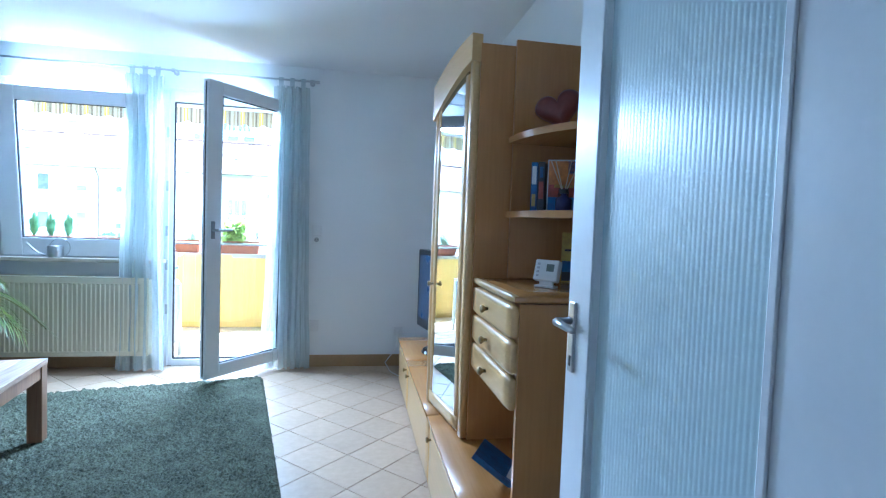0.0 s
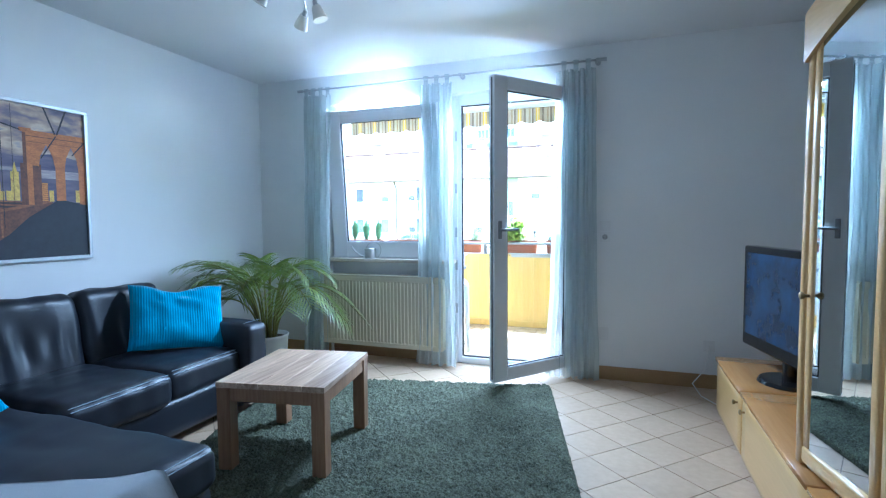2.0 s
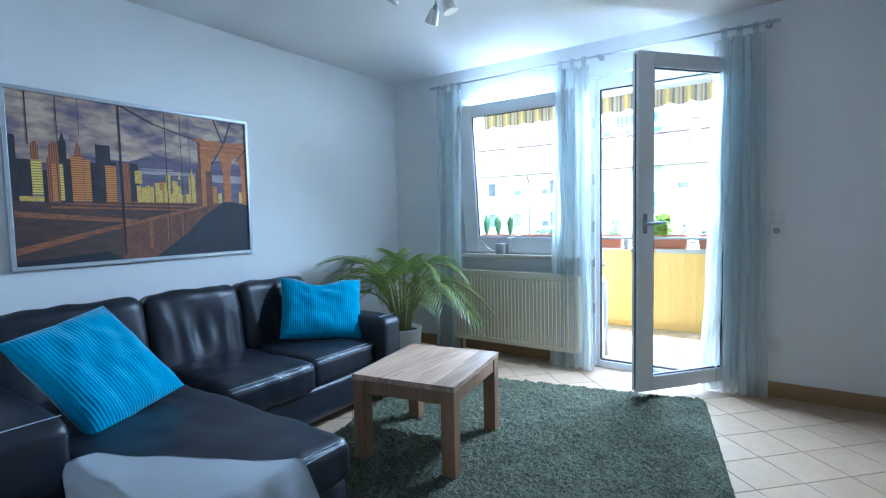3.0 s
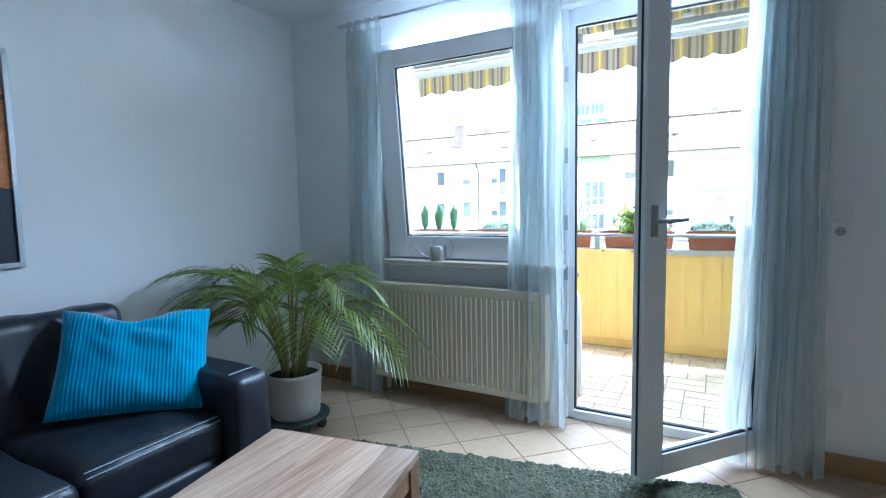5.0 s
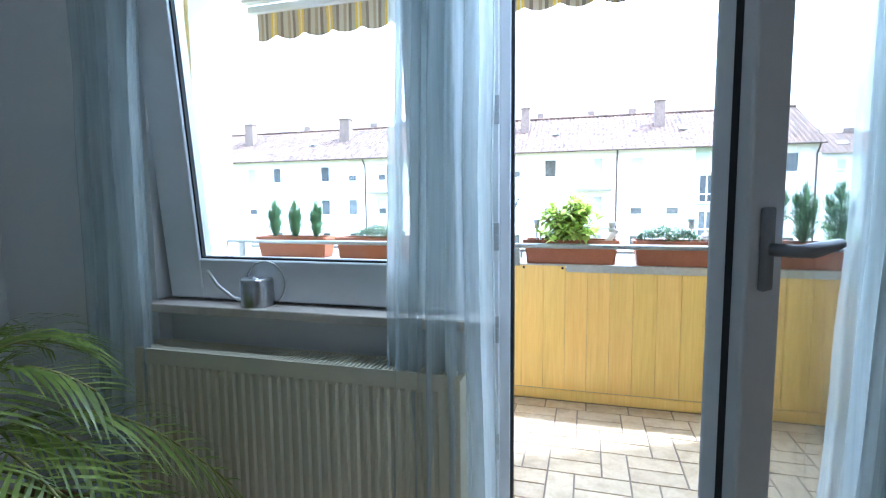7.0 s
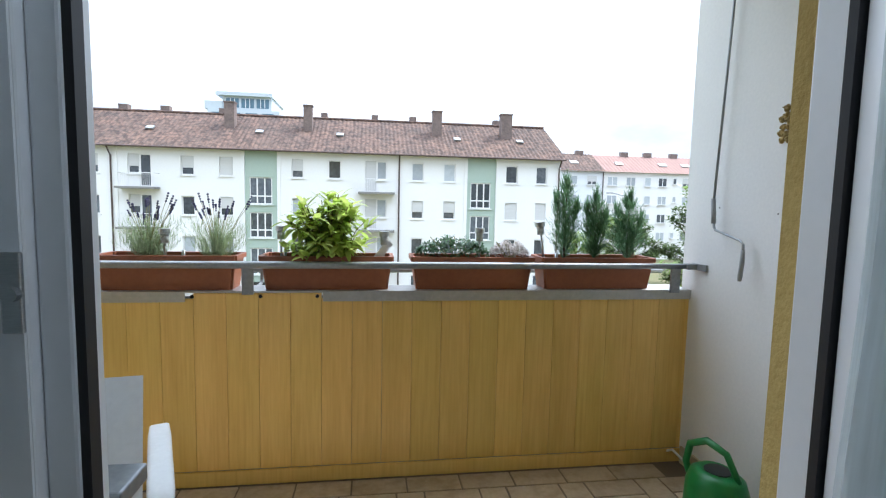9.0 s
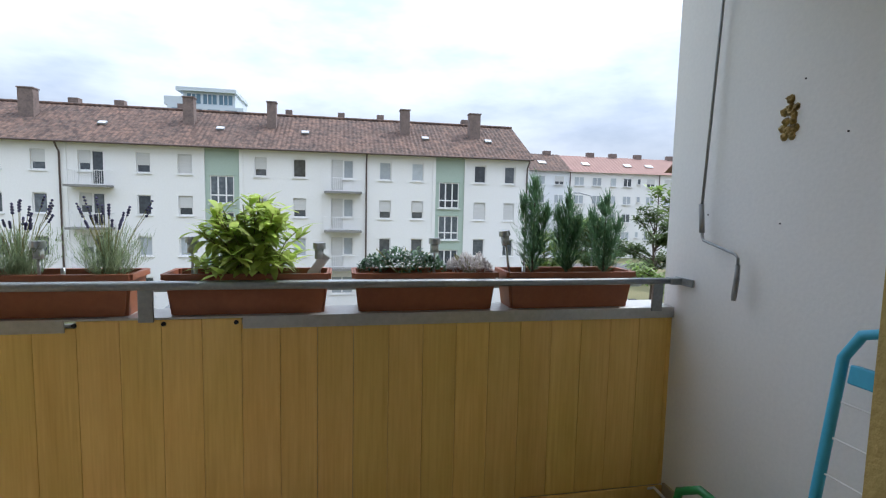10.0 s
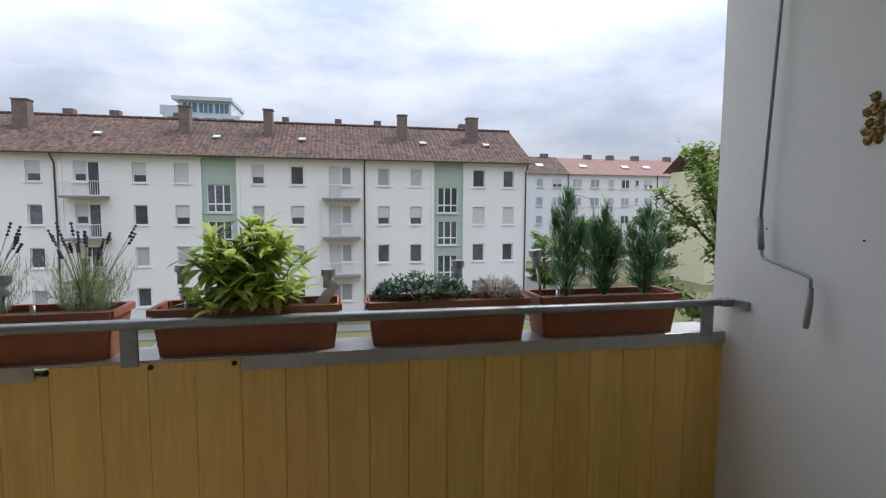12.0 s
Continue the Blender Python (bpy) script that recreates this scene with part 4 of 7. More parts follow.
inlay(M_PDEEP, 0.0023, rc(0.728, 0.742, 0.35, 0.82), rc(0.765, 0.79, 0.35, 0.61), rc(0.728, 1.0, 0.798, 0.803), rc(0.728, 1.0, 0.762, 0.765))
inlay(M_PSHADE, 0.0026, [(0.50, 0.0), (1.0, 0.0), (1.0, 0.355), (0.90, 0.385), (0.86, 0.38), (0.74, 0.27), (0.66, 0.16)], [(-0.026, 0.0), (0.36, 0.0), (0.30, 0.06), (-0.026, 0.02)])
inlay(M_PDARK, 0.0030, line(0.375, 1.0, 0.52, 0.905, 0.006), line(0.52, 0.905, 0.72, 0.832, 0.004), rc(0.366, 0.374, 0.03, 1.0), rc(0.568, 0.572, 0.05, 0.995), rc(0.642, 0.645, 0.20, 0.99), rc(0.685, 0.687, 0.35, 0.99),
      rc(0.035, 0.039, 0.70, 1.0), rc(0.135, 0.138, 0.72, 1.0), rc(0.213, 0.215, 0.78, 1.0), line(0.82, 1.0, 0.866, 0.83, 0.004), line(0.918, 1.0, 0.874, 0.83, 0.004), line(0.870, 0.82, 0.80, 0.66, 0.003), line(1.0, 0.80, 0.94, 0.70, 0.003))

# ---- ceiling spotlight ----
LX, LY = -1.77, 2.58
lamp = thing("ceiling_lamp", (LX, LY, CEIL), "chrome ceiling spotlight with white glass shades", "lamp")
part("canopy", bm_(cyl, (LX, LY, CEIL - 0.028), (LX, LY, CEIL), 0.055, 0.06, 28), M_STEEL, lamp, smooth=False)
M_SHADE = mat("opal_glass", (0.80, 0.78, 0.72), 0.25, color2=(0.78, 0.75, 0.68))
part("stem", bm_(cyl, (LX, LY, CEIL - 0.11), (LX, LY, CEIL - 0.02), 0.009), M_STEEL, lamp, smooth=True)
for p, d in (((-1.89, 2.45, 2.505), (-0.45, -0.1, -0.8)), ((-1.78, 2.71, 2.505), (0.25, 0.1, -0.85)), ((-1.90, 2.80, 2.505), (-0.6, 0.35, -0.75)), ((-1.66, 2.46, 2.505), (0.5, -0.4, -0.7))):
    p, d = Vector(p), Vector(d).normalized()
    hub = Vector((LX, LY, CEIL - 0.10))
    part("arm", bm_(tube, [hub, hub.lerp(p, 0.5) + Vector((0, 0, 0.012)), p], 0.006), M_STEEL, lamp, smooth=True)
    bm = bmesh.new()
    cyl(bm, p, p + d * 0.045, 0.013, 0.018, 18)
    head = part("socket", bm, M_STEEL, lamp, "chrome lamp socket", smooth=True)
    bm = bmesh.new()
    cyl(bm, p + d * 0.03, p + d * 0.108, 0.025, 0.042, 24)
    part("shade", bm, M_SHADE, head, "opal white glass shade", smooth=False)

# ---- potted palm on a plant trolley ----
PX, PY = -2.87, 3.60
tr = thing("plant_trolley", (PX, PY, 0), "round glass plant trolley on black castors", "plant trolley")
bm = bmesh.new()
lathe(bm, (PX, PY, 0.058), [(0.188, 0), (0.194, 0.004), (0.194, 0.014), (0.188, 0.018)])
part("plate", bm, mat("dark_glass_plate", (0.05, 0.07, 0.07), 0.12), tr, smooth=False)
for a in (20, 110, 200, 290):
    x, y = PX + 0.160 * math.cos(radians(a)), PY + 0.160 * math.sin(radians(a))
    bm = bmesh.new()
    cyl(bm, (x - 0.012, y, 0.026), (x + 0.012, y, 0.026), 0.026, seg=18)
    cyl(bm, (x, y, 0.03), (x, y, 0.058), 0.012, seg=12)
    part("castor", bm, M_SEAL, tr)
palm = thing("potted_palm", (PX, PY, 0.076), "bushy areca palm in a white round pot", "potted plant")
bm = bmesh.new()
lathe(bm, (PX, PY, 0.0765), [(0.134, 0), (0.140, 0.01), (0.156, 0.240), (0.160, 0.245), (0.160, 0.262), (0.151, 0.262), (0.148, 0.225)])
part("pot", bm, M_POT, palm, smooth=True)
part("soil", bm_(cyl, (PX, PY, 0.282), (PX, PY, 0.305), 0.148, seg=24), M_SOIL, palm)
rng = random.Random(21)
PALM = [  # heading, reach, rise, droop
    (44, 0.74, 0.60, 0.80), (8, 0.56, 0.60, 0.55), (24, 0.56, 0.58, 0.62), (-14, 0.46, 0.62, 0.52), (185, 0.56, 0.60, 0.25), (34, 0.44, 0.68, 0.30), (58, 0.38, 0.70, 0.24), (85, 0.36, 0.66, 0.22),
    (125, 0.42, 0.64, 0.22), (165, 0.44, 0.66, 0.24), (198, 0.54, 0.66, 0.16), (226, 0.56, 0.70, 0.12), (240, 0.52, 0.62, 0.18), (213, 0.52, 0.56, 0.24), (252, 0.50, 0.64, 0.28), (278, 0.36, 0.66, 0.34),
    (-2, 0.34, 0.70, 0.30), (208, 0.38, 0.68, 0.18), (140, 0.26, 0.70, 0.10), (-40, 0.24, 0.70, 0.20), (-90, 0.30, 0.60, 0.30), (236, 0.38, 0.54, 0.26), (12, 0.64, 0.50, 0.58),
    (-32, 0.38, 0.58, 0.46), (228, 0.46, 0.44, 0.24)]
for head_, reach, rise, droop in PALM:
    a = radians(head_ + rng.uniform(-5, 5))
    out = Vector((math.cos(a), math.sin(a), 0))
    base = Vector((PX, PY, 0.295)) + out * 0.055
    pts = []
    for k in range(19):
        s = k / 18
        pts.append(base + out * (reach * (0.15 * s + 0.85 * s ** 1.7)) + Vector((0, 0, rise * (1 - (1 - s) ** 2.2) - 0.62 * droop * s ** 3.2)))
    frond = part("stem", bm_(tube, pts, [0.008 * (1 - 0.8 * k / 18) + 0.0012 for k in range(19)], 6), M_STEM, palm, smooth=True)
    bm = bmesh.new()
    for k in range(40):
        s = 0.42 + 0.58 * k / 39
        f = s * 18
        i = min(int(f), 17)
        p = pts[i].lerp(pts[i + 1], f - i)
        d = (pts[i + 1] - pts[i]).normalized()
        side = d.cross(Vector((0, 0, 1))).normalized() * (1 if k % 2 else -1)
        ln = (0.10 + 0.18 * math.sin(math.pi * min(1, (s - 0.30) / 0.74)) ** 0.7) * rng.uniform(0.85, 1.1)
        tip = (d * 0.75 + side * 0.80 + Vector((0, 0, 0.22))).normalized()
        w = side.cross(tip).cross(tip).normalized() * 0.0066
        up = tip.cross(w).normalized()
        prev = None
        for q in range(5):
            r = q / 4
            c = p + tip * ln * r + Vector((0, 0, -0.34 * ln * r ** 2.6))
            wd = w * (0.35 + 1.5 * r if r < 0.4 else 1.35 * (1 - r) + 0.12)
            pair = [bm.verts.new(c - wd), bm.verts.new(c + wd)]
            if prev:
                bm.faces.new((prev[0], prev[1], pair[1], pair[0]))
            prev = pair
    part("frond", bm, M_PALM, frond, smooth=True)

# ---- little steel watering can on the sill ----
wc = thing("watering_can", (-2.30, 4.33, 0.912), "small brushed steel watering can on the window sill", "watering can")
part("body", bm_(lathe, (-2.30, 4.33, 0.9125), [(0.052, 0), (0.054, 0.004), (0.054, 0.098), (0.050, 0.105), (0.030, 0.106), (0.030, 0.100)]), M_STEEL, wc, smooth=True)
part("spout", bm_(tube, [(-2.35, 4.33, 0.935), (-2.40, 4.33, 0.945), (-2.46, 4.33, 0.985), (-2.50, 4.33, 1.035)], [0.008, 0.007, 0.006, 0.005]), M_STEEL, wc, smooth=True)
part("handle", bm_(tube, [(-2.265 + 0.075 * math.cos(radians(q)), 4.33, 1.00 + 0.075 * math.sin(radians(q))) for q in range(170, -70, -16)], 0.0035), M_STEEL, wc, smooth=True)

# ---- the wall unit ----
BX = 0.46                        # front of the low bench
for y0, y1, knob in ((3.11, 3.79, 3.18), (2.14, 3.10, 3.03), (1.31, 2.13, 2.05)):
    bn = thing("low_cabinet", ((BX + XE) / 2, (y0 + y1) / 2, 0), "low beech-veneer bench cabinet with pale rounded front", "cabinet", "low bench cabinets")
    bm = bmesh.new()
    box(bm, BX + 0.03, XE - 0.004, y0 + 0.001, y1 - 0.001, 0.0, 0.355)
    part("body", bm, M_BEECH, bn)
    bm = bmesh.new()
    soft(bm, BX, BX + 0.034, y0 + 0.004, y1 - 0.004, 0.035, 0.345, 0.014, n=8)
    fr = part("door", bm, M_MAPLE, bn, "pale maple front", smooth=True)
    bm = bmesh.new()
    lathe(bm, (0, 0, 0), [(0.005, 0), (0.006, 0.012), (0.013, 0.018), (0.013, 0.026), (0.006, 0.028)], 16)
    bm.transform(Matrix.Translation((BX + 0.002, knob, 0.295)) @ Matrix.Rotation(radians(-90), 4, "Y"))
    part("knob", bm, M_BRASS, fr, "aged brass knob", smooth=True)
    bm = bmesh.new()
    soft(bm, BX - 0.012, XE - 0.003, y0 + 0.0005, y1 - 0.0005, 0.355, 0.385, 0.011, n=4)
    part("top", bm, M_BEECHY, bn, smooth=True)

vt = thing("display_cabinet", (0.8, 2.08, 0.385), "tall beech cabinet with an arched mirror door", "cabinet")
VY0, VY1, VZ1 = 1.83, 2.33, 2.04
for nm, b in (("side_panel", (0.575, XE - 0.004, VY0, VY0 + 0.018, 0.386, VZ1)), ("side_panel", (0.575, XE - 0.004, VY1 - 0.018, VY1, 0.386, VZ1)),
              ("base_board", (0.60, XE - 0.004, VY0 + 0.018, VY1 - 0.018, 0.386, 0.40)), ("top_board", (0.60, XE - 0.004, VY0 + 0.018, VY1 - 0.018, VZ1 - 0.02, VZ1)),
              ("back_board", (XE - 0.02, XE - 0.004, VY0 + 0.018, VY1 - 0.018, 0.40, VZ1 - 0.02))):
    part(nm, bm_(box, *b, bev=0.002), M_BEECH, vt)
VD = Matrix.Translation((0.565, VY0, 0)) @ Matrix.Rotation(radians(9.0), 4, "Z")  # the door front leans out towards its far side


def rail_post(y, w, z0, z1):
    bm = bmesh.new()
    soft(bm, -0.022, 0.018, y, y + w, z0, z1, 0.016, n=4, m=VD)
    return bm


VW = VY1 - VY0
part("post", rail_post(0.0, 0.05, 0.388, VZ1), M_MAPLE, vt, "pale rounded corner post", smooth=True)
part("post", rail_post(VW - 0.045, 0.045, 0.388, 1.86), M_MAPLE, vt, "pale rounded corner post", smooth=True)
dr = part("door", rail_post(0.052, 0.05, 0.46, 1.93), M_MAPLE, vt, "pale maple door frame", smooth=True)
part("door_stile", rail_post(VW - 0.095, 0.048, 0.46, 1.88), M_MAPLE, dr, smooth=True)
bm = bmesh.new()
soft(bm, -0.022, 0.018, 0.052, VW - 0.047, 0.40, 0.465, 0.014, n=4, m=VD)
part("plinth_rail", bm, M_MAPLE, dr, smooth=True)
# arched head over the mirror
bm = bmesh.new()
arch_lo, arch_hi = [], []
for k in range(15):
    s = k / 14
    y = 0.0 + s * VW
    lo = 1.965 - 0.155 * s ** 1.5
    hi = VZ1 + 0.035 - 0.10 * s ** 2.0
    arch_lo.append((y, lo))
    arch_hi.append((y, hi))
fr_, bk_ = [], []
for y, z in arch_lo + arch_hi[::-1]:
    fr_.append(bm.verts.new(VD @ Vector((-0.030, y, z))))
    bk_.append(bm.verts.new(VD @ Vector((0.016, y, z))))
k = len(fr_)
bm.faces.new(fr_)
bm.faces.new(bk_[::-1])
for i in range(k):
    bm.faces.new((fr_[i], bk_[i], bk_[(i + 1) % k], fr_[(i + 1) % k]))
bmesh.ops.recalc_face_normals(bm, faces=bm.faces)
part("cornice", bm, M_MAPLE, vt, "arched pale cornice")
part("mirror", bm_(box, -0.006, 0.0, 0.0, VW - 0.192, 0.455, 1.95, m=VD @ Matrix.Translation((0.004, 0.10, 0)) @ Matrix.Rotation(radians(2.4), 4, "Z")), M_MIRROR, dr, "mirror pane")
# thin black strip painting the shade along the stile's inner edge
part("shade_line", bm_(box, -0.010, -0.0045, VW - 0.099, VW - 0.094, 0.465, 1.88, m=VD), M_SEAL, dr)
bm = bmesh.new()
lathe(bm, (0, 0, 0), [(0.005, 0), (0.006, 0.014), (0.013, 0.02), (0.013, 0.028), (0.006, 0.03)], 16)
bm.transform(VD @ Matrix.Translation((-0.022, VW - 0.072, 1.0)) @ Matrix.Rotation(radians(-90), 4, "Y"))
part("knob", bm, M_BRASS, dr, "aged brass knob", smooth=True)

dc = thing("drawer_cabinet", (0.83, 1.56, 0), "beech drawer chest with three pale drawers over a niche", "cabinet")
DX, DY0, DY1 = 0.60, 1.305, 1.825
bm = bmesh.new()
box(bm, DX, XE - 0.006, DY0 - 0.018, DY0, 0.0, 1.05, bev=0.002)
part("side_panel", bm, M_BEECH, dc)
bm = bmesh.new()
box(bm, DX + 0.01, XE - 0.006, DY0, DY1, 0.705, 1.05)
box(bm, XE - 0.02, XE - 0.006, DY0, DY1, 0.386, 0.705)
part("body", bm, M_BEECH, dc)
bm = bmesh.new()
soft(bm, DX - 0.022, XE - 0.006, DY0 - 0.024, DY1, 1.051, 1.078, 0.010, n=4)
part("top", bm, M_BEECHY, dc, smooth=True)
bm = bmesh.new()
soft(bm, DX - 0.026, DX + 0.0, DY0 - 0.02, DY1 - 0.002, 1.052, 1.079, 0.011, n=6)
part("top_edge", bm, M_MAPLE, dc, "pale rounded front edge", smooth=True)
for k in range(3):
    z1 = 1.045 - k * 0.115
    bm = bmesh.new()
    soft(bm, DX - 0.028, DX + 0.01, DY0 - 0.012, DY1 - 0.004, z1 - 0.110, z1, 0.018, n=8)
    d = part("drawer", bm, M_MAPLE, dc, "pale maple drawer front", smooth=True)
    bm = bmesh.new()
    lathe(bm, (0, 0, 0), [(0.006, 0), (0.007, 0.012), (0.015, 0.020), (0.015, 0.027), (0.007, 0.030)], 18)
    bm.transform(Matrix.Translation((DX - 0.027, (DY0 + DY1) / 2, z1 - 0.055)) @ Matrix.Rotation(radians(-90), 4, "Y"))
    part("knob", bm, M_BRASS, d, "aged brass knob", smooth=True)

sh = thing("corner_shelf", (0.9, 1.6, 1.08), "beech corner shelves with rounded fronts on the chest", "shelf")
bm = bmesh.new()
box(bm, 0.72, XE - 0.006, 1.809, 1.827, 1.079, 2.06, bev=0.002)
part("side_panel", bm, M_BEECH, sh)
bm = bmesh.new()
box(bm, XE - 0.018, XE - 0.006, 1.56, 1.809, 1.079, 2.10)
part("back_panel", bm, M_BEECH, sh)
for z in (1.330, 1.635):
    bm = bmesh.new()
    arc = [(1.06 - 0.36 * math.cos(radians(q)), 1.808 - 0.50 * math.sin(radians(q))) for q in range(0, 91, 6)]
    slab(bm, [(1.06, 1.808)] + arc, z, z + 0.026)
    part("shelf_board", bm, M_BEECHY, sh)

# ---- things on the wall unit ----
bm = bmesh.new()
hs = []
for q in range(48):
    t = 2 * math.pi * q / 48
    hs.append((0.0058 * 16 * math.sin(t) ** 3, 0.0052 * (13 * math.cos(t) - 5 * math.cos(2 * t) - 2 * math.cos(3 * t) - math.cos(4 * t))))
HM = Matrix.Translation((0.835, 1.62, 1.742)) @ Matrix.Rotation(radians(-28), 4, "Z") @ Matrix.Rotation(radians(-16), 4, "Y")
rings = []
for s, w in ((0.45, -0.046), (0.75, -0.040), (0.93, -0.024), (1.0, 0.0), (0.93, 0.024), (0.75, 0.040), (0.45, 0.046)):
    rings.append([bm.verts.new(HM @ Vector((x * s * 0.95, w, z * s))) for x, z in hs])
for a, b in zip(rings, rings[1:]):
    for i in range(48):
        bm.faces.new((a[i], a[(i + 1) % 48], b[(i + 1) % 48], b[i]))
bm.faces.new(rings[0][::-1])
bm.faces.new(rings[-1])
bmesh.ops.recalc_face_normals(bm, faces=bm.faces)
single("heart_ornament", bm, mat("oxblood_ceramic", (0.20, 0.045, 0.03), 0.35, color2=(0.14, 0.03, 0.022), scale=6), "dark red ceramic heart on the upper shelf", "ornament", smooth=True, origin=(0.835, 1.62, 1.662))


def book(x, y, z, w, t, h, rz, cover, label, lean=0.0, art=(), spine=()):
    m = Matrix.Translation((x, y, z)) @ Matrix.Rotation(radians(rz), 4, "Z") @ Matrix.Rotation(radians(lean), 4, "X")
    b = thing("book", (x, y, z), label, "book", "books on the wall unit")
    bm = bmesh.new()
    box(bm, 0, w, 0.0, 0.002, 0, h, m=m)
    box(bm, 0, w, t - 0.002, t, 0, h, m=m)
    box(bm, 0, 0.002, 0.002, t - 0.002, 0, h, m=m)
    part("cover", bm, cover, b)
    part("pages", bm_(box, 0.003, w - 0.003, 0.0021, t - 0.0021, 0.003, h - 0.003, m=m), mat("paper", (0.70, 0.67, 0.60), 0.9), b)
    for (a0, a1, b0, b1, mt) in art:
        part("cover_print", bm_(box, a0 * w, a1 * w, -0.0008, 0.0, b0 * h, b1 * h, m=m), mt, b)
    for (a0, a1, b0, b1, mt) in spine:
        part("spine_print", bm_(box, -0.0008, 0.0, a0 * t, a1 * t, b0 * h, b1 * h, m=m), mt, b)
    return b


C_BLUE = mat("cover_blue", (0.03, 0.14, 0.34), 0.4, color2=(0.02, 0.05, 0.14), scale=20)
C_BLACK = mat("cover_black", (0.02, 0.02, 0.025), 0.4)
C_RED = mat("cover_red", (0.45, 0.09, 0.05), 0.4, color2=(0.15, 0.03, 0.02), scale=25)
C_ORANGE = mat("cover_orange", (0.66, 0.25, 0.05), 0.4, color2=(0.35, 0.11, 0.03), scale=15)
C_YEL = mat("cover_yellow", (0.55, 0.40, 0.06), 0.4, color2=(0.30, 0.20, 0.04), scale=9)
C_WHITE = mat("cover_white", (0.68, 0.68, 0.66), 0.5)
SZ = 1.3565
book(0.778, 1.668, SZ, 0.13, 0.024, 0.190, 62, C_BLUE, "blue guidebook standing on the shelf", spine=((0.15, 0.85, 0.55, 0.92, C_WHITE), (0.2, 0.8, 0.1, 0.35, C_YEL)))
book(0.803, 1.656, SZ, 0.13, 0.025, 0.192, 62, C_BLACK, "black guidebook standing on the shelf", spine=((0.15, 0.85, 0.25, 0.60, C_RED), (0.25, 0.75, 0.68, 0.90, C_BLUE)))
book(0.812, 1.650, SZ, 0.14, 0.016, 0.20, -22, C_WHITE, "bright travel guide standing cover out", art=((0.03, 0.97, 0.02, 0.28, C_BLUE), (0.03, 0.97, 0.28, 0.52, C_RED), (0.03, 0.97, 0.52, 0.97, C_ORANGE), (0.55, 0.97, 0.72, 0.97, C_BLUE), (0.3, 0.6, 0.24, 0.46, C_BLACK), (0.2, 0.9, 0.46, 0.52, C_YEL)))
book(0.905, 1.70, 1.0795, 0.12, 0.014, 0.20, -25, C_YEL, "yellow booklet leaning on the chest top", lean=-7, art=((0.03, 0.97, 0.02, 0.2, C_BLACK), (0.03, 0.97, 0.2, 0.42, C_BLUE), (0.1, 0.9, 0.62, 0.66, C_BLACK)))
book(0.67, 1.42, 0.386, 0.14, 0.022, 0.19, 60, C_BLUE, "blue paperback lying tilted in the niche", lean=-60, art=((0.1, 0.9, 0.15, 0.3, C_WHITE),))
df = thing("reed_diffuser", (0.850, 1.575, SZ), "small reed diffuser with a blue glass bottle", "diffuser")
part("bottle", bm_(lathe, (0.850, 1.575, SZ), [(0.026, 0), (0.030, 0.004), (0.030, 0.045), (0.012, 0.058), (0.012, 0.066)]), mat("blue_glass", (0.03, 0.03, 0.12), 0.1), df, smooth=True)
part("cap", bm_(cyl, (0.850, 1.575, SZ + 0.066), (0.850, 1.575, SZ + 0.082), 0.016, seg=16), C_BLACK, df)
for a in (-0.045, -0.03, 0.02, 0.048):
    part("reed", bm_(cyl, (0.850, 1.575, SZ + 0.06), (0.850 + a, 1.575 - a * 0.6, SZ + 0.19), 0.0018, seg=6), mat("reed", (0.62, 0.52, 0.36), 0.8), df)
th = thing("room_thermostat", (0.77, 1.50, 1.079), "white radio room thermostat on a stand", "thermostat")
TM = Matrix.Translation((0.765, 1.50, 1.079)) @ Matrix.Rotation(radians(-50), 4, "Z") @ Matrix.Diagonal((0.85, 0.85, 0.95, 1))
bm = bmesh.new()
box(bm, -0.045, 0.045, -0.02, 0.025, 0, 0.008, bev=0.002, m=TM)
box(bm, -0.03, 0.03, -0.002, 0.012, 0.008, 0.03, m=TM)
part("stand", bm, M_WHITE, th)
TM2 = TM @ Matrix.Translation((0, 0.0, 0.022)) @ Matrix.Rotation(radians(-18), 4, "X")
bm = bmesh.new()
box(bm, -0.055, 0.055, -0.018, 0.014, 0.0, 0.082, bev=0.005, m=TM2)
case = part("case", bm, M_WHITE, th)
part("display", bm_(box, 0.002, 0.036, -0.0195, -0.0182, 0.036, 0.064, m=TM2), mat("lcd", (0.22, 0.25, 0.23), 0.2), case, "grey display")
for k in range(4):
    part("button", bm_(box, -0.042, -0.030, -0.0200, -0.0182, 0.014 + k * 0.015, 0.022 + k * 0.015, m=TM2), mat("button_grey", (0.5, 0.5, 0.5), 0.5), case)

tv = thing("television", (0.71, 3.297, 0.386), "flat black television on a round stand", "television")
TVM = Matrix.Translation((0.715, 3.297, 0.386)) @ Matrix.Rotation(radians(-90 + 12), 4, "Z")
bm = bmesh.new()
box(bm, -0.46, 0.46, -0.03, 0.045, 0.11, 0.715, bev=0.010, m=TVM)
cas = part("case", bm, M_TV, tv)
M_SCREEN = mat("screen_image", (0.03, 0.065, 0.13), 0.18, color2=(0.02, 0.022, 0.03), scale=5, fine=22, amount=0.35)
M_SCREEN.node_tree.nodes["Principled BSDF"].inputs["Emission Strength"].default_value = 0.02
M_SCREEN.node_tree.links.new(M_SCREEN.node_tree.nodes["Principled BSDF"].inputs["Base Color"].links[0].from_socket, M_SCREEN.node_tree.nodes["Principled BSDF"].inputs["Emission Color"])
part("screen", bm_(box, -0.415, 0.415, -0.0325, -0.0302, 0.185, 0.675, m=TVM), M_SCREEN, cas, "lit screen with a dim blue picture")
